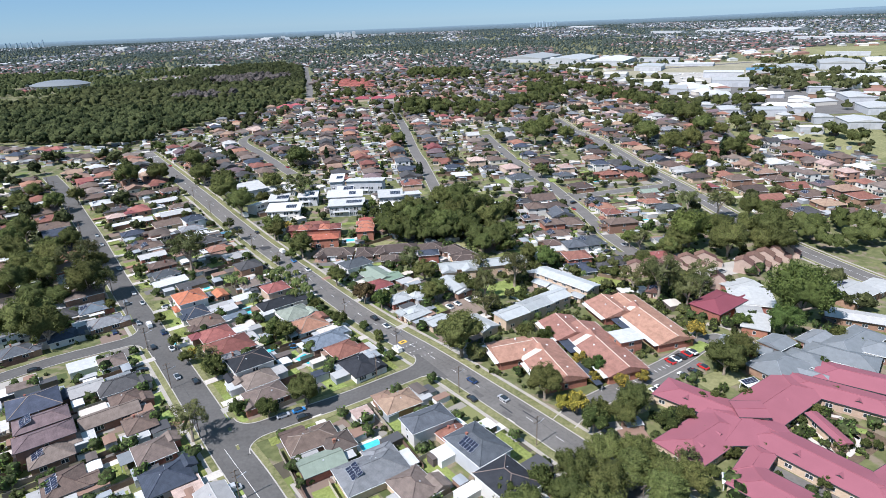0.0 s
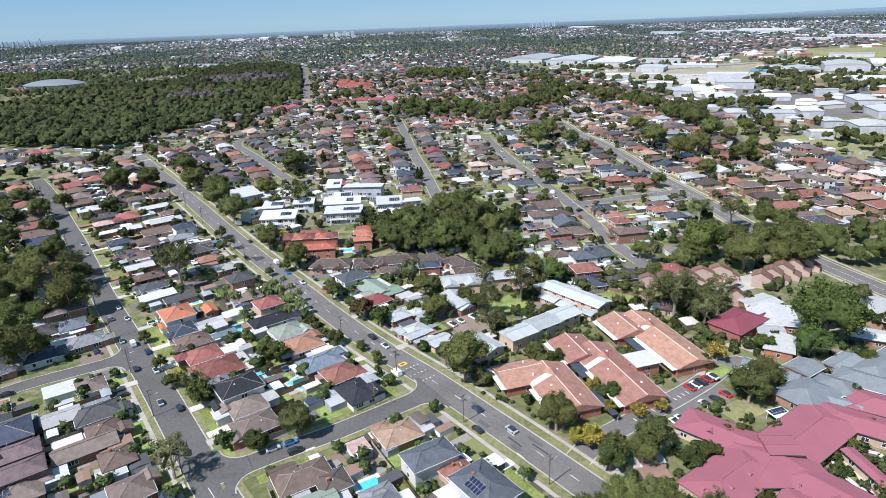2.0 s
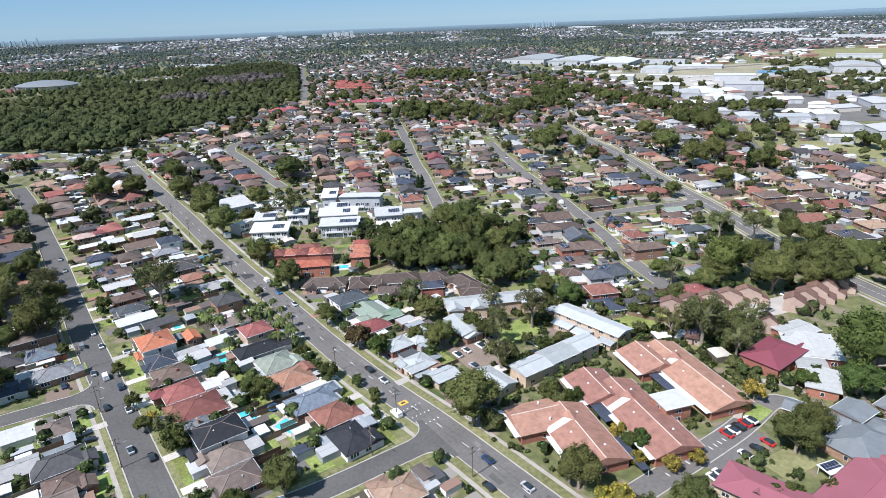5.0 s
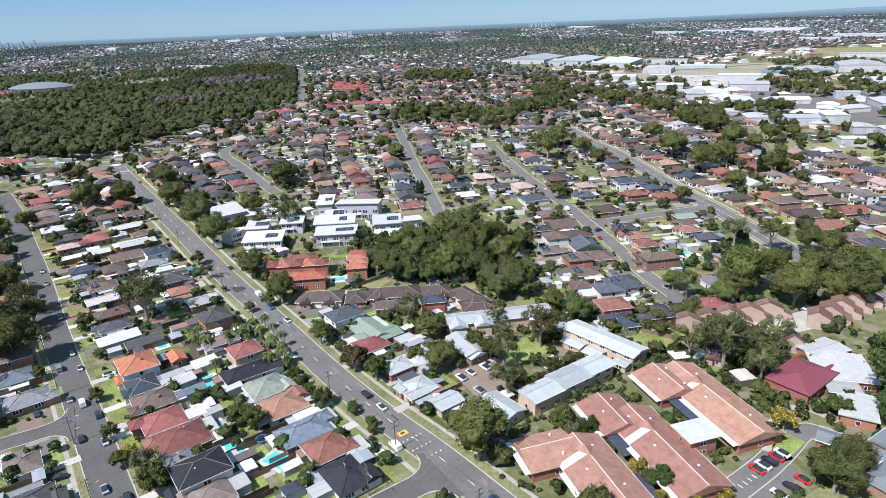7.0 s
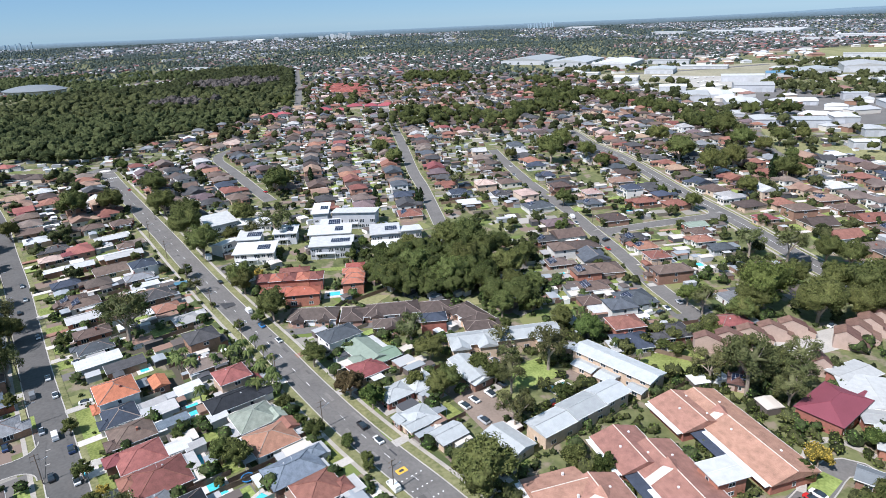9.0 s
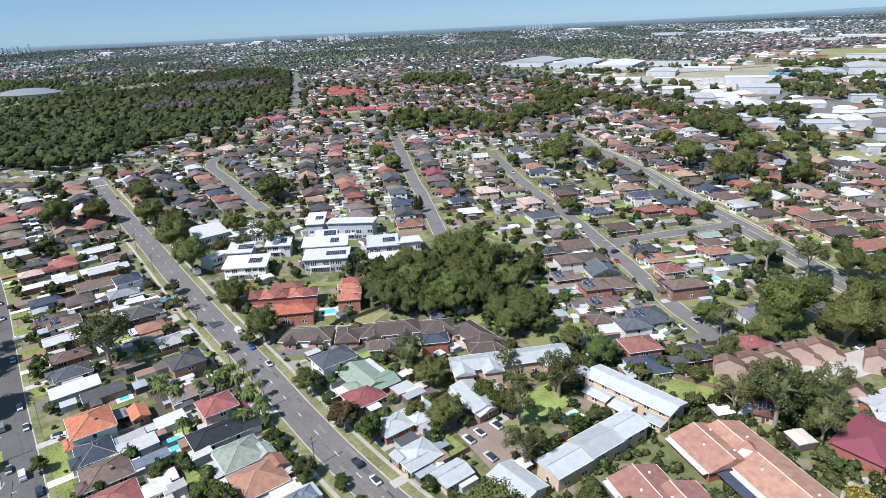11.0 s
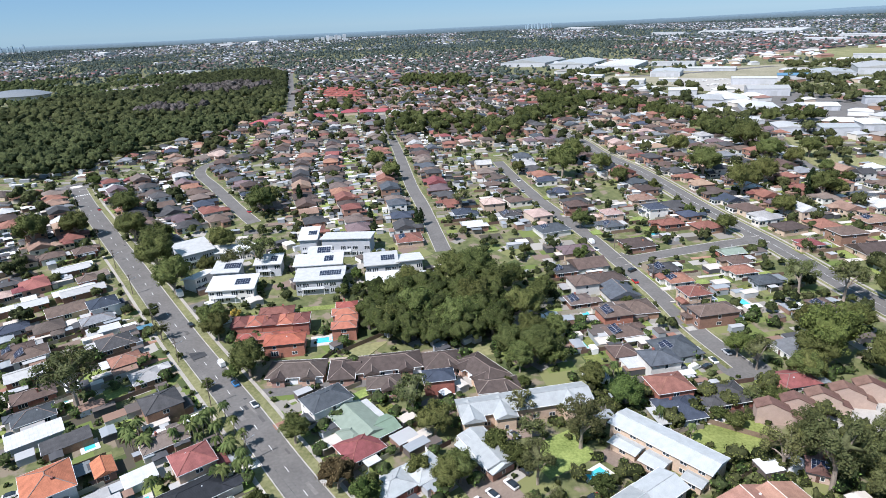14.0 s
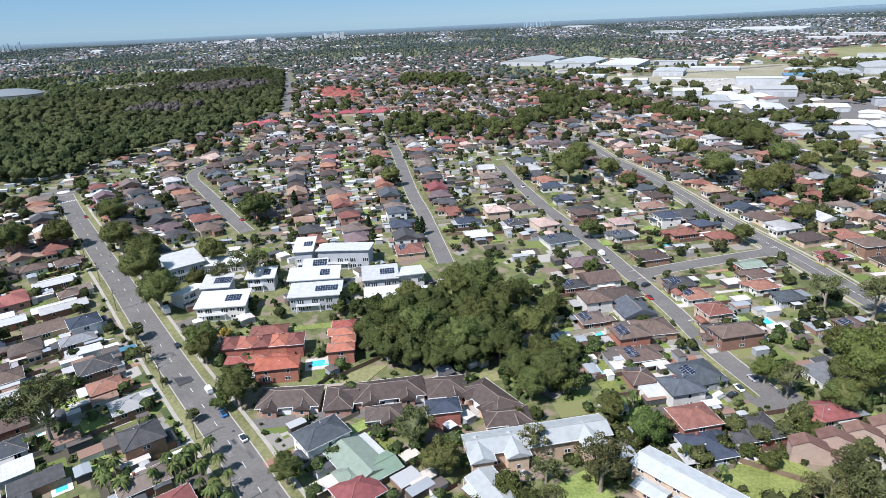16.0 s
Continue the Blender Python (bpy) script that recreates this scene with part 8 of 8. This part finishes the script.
# a moving truck parked by the main road
tk = root("truck", -140.0, 373.0, 128.3)
tagged(tk, "white box truck parked at the kerb", "truck")
child("box", mesh_of("box", *boxes((-3.4, 1.2, -1.15, 1.15, 0.8, 3.2)), M_white), tk)
cabv = loft([(1.3, 1.05, 1.0, 0.5, 2.3), (2.4, 1.05, 0.95, 0.5, 2.2), (3.0, 1.0, 0.9, 0.5, 1.4)])
child("cab", mesh_of("cab", *cabv, PAINT["white"]), tk)
child("windscreen", mesh_of("windscreen", [(2.47, -0.85, 2.1), (2.47, 0.85, 2.1), (3.0, 0.82, 1.45), (3.0, -0.82, 1.45)], [(0, 1, 2, 3)], M_pane), tk)
for s in (-1, 1):
    for wx in (-2.4, 2.0):
        child("wheel", tyre_mesh, tk, pose(wx, s * 0.95, 0.42) @ Matrix.Scale(1.25, 4))


# ---------------------------------------------------------------- pools
def pool(x, y, rz, w, d, deck=1.2):
    ob = root("swimming_pool", x, y, rz)
    tagged(ob, "bright turquoise garden swimming pool with pale paved edge", "pool")
    V, F = boxes((-w / 2 - deck, w / 2 + deck, -d / 2 - deck, -d / 2, -0.3, 0.16), (-w / 2 - deck, w / 2 + deck, d / 2, d / 2 + deck, -0.3, 0.16), (-w / 2 - deck, -w / 2, -d / 2, d / 2, -0.3, 0.16), (w / 2, w / 2 + deck, -d / 2, d / 2, -0.3, 0.16))
    child("paving", mesh_of("paving", V, F, M_pale), ob)
    child("basin", mesh_of("basin", *boxes((-w / 2, w / 2, -d / 2, d / 2, -0.3, 0.03)), M_pool), ob)
    child("water", mesh_of("water", *boxes((-w / 2, w / 2, -d / 2, d / 2, 0.03, 0.1)), M_pool), ob)


pool(-62.9, 331.5, 10, 9, 4.2, 2.2)
pool(-74.9, 206.6, 38, 4.2, 8)
pool(-59.8, 200.3, 60, 5, 7)
pool(-84.8, 217.6, 38, 3.4, 6)
pool(-96.2, 243.6, 38, 4, 7)
pool(-57.5, 334.1, 8, 8, 3.4)
pool(27, 251, 35, 6, 4)
pool(-28, 149, -58, 4, 6)
pool(-7.5, 133.5, 38, 3.5, 6)
pool(-116, 215, 38, 3, 5)
pool(39.7, 321.9, 11, 3, 6)
pool(43.6, 346.1, 11, 3, 5)
pool(111.7, 353.1, 11, 3.5, 7)
pool(-125.8, 269.9, 38, 3, 4)
pool(-149.6, 295.2, 38, 3.4, 4.4)
pool(40, 421, 11, 3.5, 6)
pool(97, 431, 11, 3.5, 6)

# round trampoline in a garden
for x, y in ((-67.0, 209.5), (-158, 161)):
    tp = root("trampoline", x, y)
    tagged(tp, "round garden trampoline with blue rim", "trampoline")
    V, F = [], []
    for i in range(16):
        a, b = i * 0.3927, (i + 1) * 0.3927
        bar(V, F, (1.8 * math.cos(a), 1.8 * math.sin(a), 0.8), (1.8 * math.cos(b), 1.8 * math.sin(b), 0.8), 0.25)
    child("rim", mesh_of("rim", V, F, PAINT["blue"]), tp)
    child("mat", mesh_of("mat", [(1.75 * math.cos(i * 0.3927), 1.75 * math.sin(i * 0.3927), 0.8) for i in range(16)], [tuple(range(16))], M_tyre), tp)
    for i in range(4):
        V, F = [], []
        bar(V, F, (1.75 * math.cos(i * 1.57), 1.75 * math.sin(i * 1.57), -0.1), (1.75 * math.cos(i * 1.57), 1.75 * math.sin(i * 1.57), 0.8), 0.07)
        child("leg", mesh_of("leg", V, F, M_panelframe), tp)


# ---------------------------------------------------------------- power poles and lines
def power_pole(x, y, rz):
    ob = root("power_pole", x, y, rz)
    tagged(ob, "brown timber power pole with crossarm and street lamp", "power pole", "roadside power poles")
    V, F = [], []
    tube(V, F, (0, 0, -0.5), (0, 0, 10.5), 0.17, 0.12, 8)
    child("pole", mesh_of("pole", V, F, M_wood), ob)
    for z in (10.0, 8.4):
        V, F = [], []
        bar(V, F, (0, -1.2, z), (0, 1.2, z), 0.14)
        child("crossarm", mesh_of("crossarm", V, F, M_wood), ob)
    V, F = [], []
    bar(V, F, (0, 0, 7.6), (0, -2.4, 8.2), 0.08)
    bar(V, F, (0, -2.2, 8.18), (0, -2.9, 8.22), 0.2)
    child("street_lamp", mesh_of("street_lamp", V, F, M_panelframe), ob)
    return Vector((x, y, height(x, y)))


def line_of_poles(pts, side, off, step, first, count):
    line = resample(pts, 1.0)
    acc, done, prev = -first, 0, None
    for i in range(1, len(line) - 1):
        acc += (line[i] - line[i - 1]).length
        if acc < step or done >= count:
            continue
        acc = 0.0
        done += 1
        w = (line[i + 1] - line[i - 1]).normalized()
        n = Vector((w.y, -w.x, 0)) * side
        p = line[i] + n * off
        a = math.degrees(math.atan2(w.y, w.x))
        here = power_pole(p.x, p.y, a + (0 if side < 0 else 180))
        if prev:
            for u, z in ((-1.05, 10.25), (1.05, 10.25)):
                V, F = [], []
                for k in range(7):
                    q = prev.lerp(here, k / 6) + n * u + Vector((0, 0, z - 0.7 * (1 - (k / 3 - 1) ** 2)))
                    j = len(V)
                    V += [tuple(q + n * 0.02), tuple(q + Vector((0, 0, 0.03))), tuple(q - n * 0.02)]
                    if k:
                        F += [(j - 3 + i, j - 3 + (i + 1) % 3, j + (i + 1) % 3, j + i) for i in range(3)]
                ob = new("power_line", mesh_of("power_line", V, F, M_dark))
                tagged(ob, "dark overhead power cable between two poles", "cable", "overhead cables")
        prev = here


line_of_poles(MAIN, -1, 7.4, 36, 4, 15)
line_of_poles(LEFT, -1, 5.2, 34, 10, 13)
line_of_poles(MIDDLE, 1, 5.0, 36, 0, 7)
line_of_poles(CROSS, -1, 4.6, 26, 0, 2)

# ---------------------------------------------------------------- airfield, works, stadium, skyline
def hangar(x, y, rz, w, d, h, colour):
    ob = root("hangar", x, y, rz)
    tagged(ob, f"long {WORDS.get(colour, colour)} metal shed on the airfield side", "shed", "works and airfield sheds")
    child("wall", mesh_of("wall", *boxes((-w / 2, w / 2, -d / 2, d / 2, -2, h)), M_greywall), ob)
    child("roof", mesh_of("roof", *hip(-w / 2 - 0.4, w / 2 + 0.4, -d / 2 - 0.4, d / 2 + 0.4, h, 0.12, True), roof_mats[colour]), ob)
    n = max(2, int(w / 10))
    for k in range(min(n, 6)):
        u = (k + 0.5) / min(n, 6) * w - w / 2
        child("door", mesh_of("door", *boxes((u - w / n * 0.3, u + w / n * 0.3, -d / 2 - 0.15, -d / 2, -0.5, h * 0.7)), M_greywall), ob)


hangar(240, 1228, -25, 32, 26, 4, "white")
hangar(274, 1111, -22, 38, 33, 6, "white")
hangar(259, 1023, -21, 20, 28, 6, "schoolwhite")
hangar(363, 1217, -25, 48, 60, 8, "whitemetal")
hangar(331, 1113, -23, 27, 18, 5, "white")
hangar(296, 952, -19, 35, 32, 7, "white")
hangar(289, 847, -17, 29, 47, 8, "schoolwhite")
hangar(322, 853, -17, 26, 42, 7, "white")
hangar(428, 1036, -22, 59, 27, 9, "white")
hangar(390, 918, -19, 48, 41, 9, "schoolwhite")
hangar(500, 1066, -24, 42, 34, 8, "blue")
hangar(564, 1079, -24, 56, 60, 9, "whitemetal")
hangar(322, 795, -16, 35, 40, 5, "white")
hangar(276, 710, -13, 19, 21, 5, "white")
hangar(286, 664, -12, 22, 28, 6, "schoolwhite")
hangar(316, 642, -12, 29, 23, 8, "whitemetal")
hangar(383, 785, -16, 31, 31, 5, "white")
hangar(359, 663, -13, 21, 28, 6, "white")
hangar(345, 597, -12, 17, 19, 6, "schoolwhite")
hangar(311, 552, -11, 19, 12, 6, "white")
hangar(368, 575, -11, 30, 32, 6, "white")
hangar(428, 641, -13, 34, 38, 7, "schoolwhite")
hangar(458, 731, -15, 29, 46, 6, "white")
hangar(454, 803, -17, 25, 12, 8, "whitemetal")
hangar(593, 900, -20, 91, 59, 8, "white")
hangar(666, 1129, -25, 65, 92, 10, "schoolwhite")
hangar(755, 1120, -26, 92, 90, 10, "white")
hangar(182, 1599, -29, 106, 140, 9, "whitemetal")
hangar(265, 1502, -28, 88, 140, 9, "whitemetal")
hangar(335, 1407, -27, 78, 130, 9, "white")
hangar(438, 1405, -29, 83, 21, 8, "schoolwhite")
hangar(454, 1273, -27, 96, 30, 5, "white")
hangar(1317, 2773, -60, 285, 120, 10, "white")
hangar(1101, 2037, -49, 114, 26, 9, "schoolwhite")
hangar(1297, 2089, -53, 225, 43, 10, "white")
hangar(955, 2965, -57, 172, 52, 10, "whitemetal")
hangar(814, 4202, -64, 250, 80, 10, "white")
hangar(1140, 2889, -59, 173, 69, 9, "schoolwhite")
hangar(824, 1376, -33, 81, 16, 8, "white")
hangar(-276, 2004, -32, 60, 14, 8, "whitemetal")
hangar(-173, 2027, -33, 46, 12, 8, "white")
hangar(-1384, 4076, -43, 200, 60, 12, "schoolwhite")
hangar(-1252, 4223, -45, 120, 60, 16, "white")
hangar(-730, 1834, -26, 104, 16, 7, "whitemetal")
hangar(-1796, 3398, -35, 100, 60, 14, "white")

# smaller sheds of the works between the larger ones
SMALL = [(x, y, radians(11.5 if i % 3 else -30), 0.8 + (i % 7) * 0.22) for i, (x, y) in enumerate(spots(230, lambda x, y: inside(INDUSTRY, x, y) and not any(inside(f, x, y) for f in FIELDS), 200, 1400, 560, 1700, 12))]
far_houses("works_sheds", SMALL, 15, 11, 4.5, pieces_material("works_roofs", [(0.58, 0.58, 0.57), (0.42, 0.42, 0.42), (0.66, 0.64, 0.60), (0.30, 0.28, 0.26), (0.52, 0.52, 0.51), (0.26, 0.15, 0.12)], 0.5), M_farwall, "pale metal sheds of the works beyond the houses")


def field(name, poly, mat, label, lift):
    """A sheet of ground laid over the land, cut into strips that follow it."""
    V, F = [], []
    for i in range(len(poly)):
        (x0, y0), (x1, y1) = poly[i], poly[(i + 1) % len(poly)]
        for k in range(8):
            x, y = x0 + (x1 - x0) * k / 8, y0 + (y1 - y0) * k / 8
            V.append((x, y, height(x, y) + lift))
    cx, cy = sum(v[0] for v in V) / len(V), sum(v[1] for v in V) / len(V)
    V.append((cx, cy, height(cx, cy) + lift))
    n = len(V) - 1
    F = [(i, (i + 1) % n, n) for i in range(n)]
    ob = new(name, mesh_of(name, V, F, mat))
    tagged(ob, label, "field", kind="structure")


field("sports_field", FIELDS[0], M_dry, "open field of pale green grass", 0.25)
field("airfield", FIELDS[1], M_airfield, "wide airfield grass", 0.3)
field("airfield", FIELDS[2], M_dry, "green grass beyond the hangars", 0.3)
field("apron", [(320, 1005), (356, 942), (430, 1000), (428, 1120), (360, 1155)], M_concrete, "worn concrete apron of the airfield", 0.45)
field("works_yard", [(272, 700), (300, 640), (430, 640), (520, 830), (430, 930), (300, 930), (268, 900)], M_asphalt, "grey asphalt works yard", 0.2)
road("runway", [(300, 1215), (420, 1240), (590, 1300)], 16, "grey taxiway across the airfield", False, (0, 0), 0.5)
road("works_road", [(262, 700), (300, 800), (250, 1000)], 9, "asphalt road through the works", False, (0, 0), 0.3)

# light aircraft on the apron are mere white dots: short wings and bodies
for i in range(16):
    x, y = 318 + (i * 37) % 105, 1015 + (i * 53) % 105 + (i * 37) % 105 * 0.3
    ap = root("light_aircraft", x, y, i * 40, height(x, y) + 0.4)
    tagged(ap, "small white parked aircraft", "aircraft", "parked light aircraft")
    V, F = [], []
    tube(V, F, (-4, 0, 1.3), (3, 0, 1.2), 0.3, 0.7, 8)
    child("fuselage", mesh_of("fuselage", V, F, M_white), ap)
    child("wing", mesh_of("wing", *boxes((0.2, 1.8, -5.5, 5.5, 1.9, 2.05)), M_white), ap)
    child("tail", mesh_of("tail", *boxes((-4.2, -3.2, -0.06, 0.06, 1.3, 2.9), (-4.2, -3.3, -1.6, 1.6, 1.4, 1.5))), ap)
    ap.children[-1].data.materials.append(M_white)
    for u, v in ((1.6, 0), (-0.2, 1.0), (-0.2, -1.0)):
        child("wheel", tyre_mesh, ap, pose(u, v, 0.0))


def stadium(x, y, rx, ry):
    ob = root("velodrome", x, y, -18)
    tagged(ob, "low oval sports arena with a pale grey domed roof", "arena")
    n = 40
    c = [(math.cos(i * math.tau / n), math.sin(i * math.tau / n)) for i in range(n)]
    V = [(a * rx * k, b * ry * k, z) for k, z in ((0.97, -2), (1.0, 8)) for a, b in c]
    child("wall", mesh_of("wall", V, [(i, (i + 1) % n, n + (i + 1) % n, n + i) for i in range(n)], M_greywall), ob)
    for i in range(0, n, 3):
        a, b = c[i]
        V, F = [], []
        bar(V, F, (a * rx * 0.99, b * ry * 0.99, -1), (a * rx * 1.03, b * ry * 1.03, 8.4), 0.9)
        child("pillar", mesh_of("pillar", V, F, M_white), ob)
    V = [(a * rx * k, b * ry * k, z) for k, z in ((1.05, 8), (1.06, 9.2), (0.9, 12.0), (0.7, 14.6), (0.45, 16.6), (0.2, 17.6), (0.01, 17.8)) for a, b in c]
    child("roof", mesh_of("roof", V, [(k * n + i, k * n + (i + 1) % n, (k + 1) * n + (i + 1) % n, (k + 1) * n + i) for k in range(6) for i in range(n)], roof_mats["steel"]), ob)


field("oval_field", [(-655 + 52 * math.cos(a * math.tau / 12), 1385 + 76 * math.sin(a * math.tau / 12)) for a in range(12)], M_lawn, "small green oval field beyond the wood", 0.3)
stadium(-829, 1285, 62, 46)


def tower(x, y, w, h, mat):
    ob = root("tower_block", x, y, 15)
    tagged(ob, "pale tower block on the far skyline", "tower", "towers on the skyline")
    child("wall", mesh_of("wall", *boxes((-w / 2, w / 2, -w / 2, w / 2, -5, h), (-w / 3, w / 3, -w / 3, w / 3, h, h * 1.04)), mat), ob)


# tower greys shifted to blue, haze put into the base colour
M_skyline = material("hazy_tower", (0.50, 0.53, 0.56), 0.8, 0.1, 0.3, 0.05, spread=0.2)
M_farskyline = material("hazy_far_tower", (0.33, 0.43, 0.52), 0.9, 0.1, 0.3, 0.05)
for i in range(9):
    tower(540 + i * 24, 4870 + (i * 37) % 60, 7 + (i * 5) % 7, 32 + (i * 17) % 14, M_farskyline)
for i in range(16):
    tower(-3560 + i * 21 + (i * 13) % 17, 4880 + (i * 31) % 60, 6 + (i * 7) % 9, 30 + (i * 23) % 32 * (0.5 + 0.5 * (i % 3 == 0)), M_farskyline)
for i in range(6):
    tower(-840 + i * 27, 4290 + (i * 31) % 60, 20, 24 + (i * 7) % 12, M_skyline)
for i in range(12):
    tower(-1650 + i * 110, 4050 + (i * 91) % 400, 30, 14 + (i * 7) % 10, M_skyline)


def distant_ridge():
    """The last hazy plain and hills behind everything, with an uneven outline."""
    V, F = [], []
    n = 160
    for i in range(n + 1):
        x = -4600 + 9200 * i / n
        top = 64 + 20 * smooth(1800, 3600, x) + 4 * noise.noise(Vector((x * 0.0012, 3.1, 0))) + 2.5 * noise.noise(Vector((x * 0.008, 1.7, 0)))
        V += [(x, 4960, 10), (x, 4960, top)]
        if i:
            k = 2 * i
            F.append((k - 2, k, k + 1, k - 1))
    # haze painted as a glow on the sheet, paler and bluer with height
    m = bpy.data.materials.new("hazy_distance")
    m.use_nodes = True
    nd, l = m.node_tree.nodes, m.node_tree.links
    b = nd["Principled BSDF"]
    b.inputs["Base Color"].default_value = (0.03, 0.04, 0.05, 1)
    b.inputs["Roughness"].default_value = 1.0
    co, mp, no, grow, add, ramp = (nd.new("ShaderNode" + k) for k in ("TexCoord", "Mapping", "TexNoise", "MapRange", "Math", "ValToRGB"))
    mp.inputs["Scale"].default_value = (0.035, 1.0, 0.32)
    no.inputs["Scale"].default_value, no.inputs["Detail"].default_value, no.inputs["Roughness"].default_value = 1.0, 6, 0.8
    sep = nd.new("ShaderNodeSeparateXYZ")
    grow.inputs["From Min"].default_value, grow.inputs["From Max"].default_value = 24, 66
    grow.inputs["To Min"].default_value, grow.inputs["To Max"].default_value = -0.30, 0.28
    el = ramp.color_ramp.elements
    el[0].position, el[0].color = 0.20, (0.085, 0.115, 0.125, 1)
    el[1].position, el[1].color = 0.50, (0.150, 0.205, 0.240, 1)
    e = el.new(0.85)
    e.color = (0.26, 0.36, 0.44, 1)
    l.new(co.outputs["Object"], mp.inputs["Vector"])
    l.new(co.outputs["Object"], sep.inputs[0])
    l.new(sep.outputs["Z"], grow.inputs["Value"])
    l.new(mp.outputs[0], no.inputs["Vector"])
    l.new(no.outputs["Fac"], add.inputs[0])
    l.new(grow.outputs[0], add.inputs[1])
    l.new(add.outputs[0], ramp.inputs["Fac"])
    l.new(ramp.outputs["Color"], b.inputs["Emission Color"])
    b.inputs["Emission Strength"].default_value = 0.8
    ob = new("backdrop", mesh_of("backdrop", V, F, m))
    tagged(ob, "faint blue hazy plain on the far horizon", "backdrop", kind="structure")


distant_ridge()
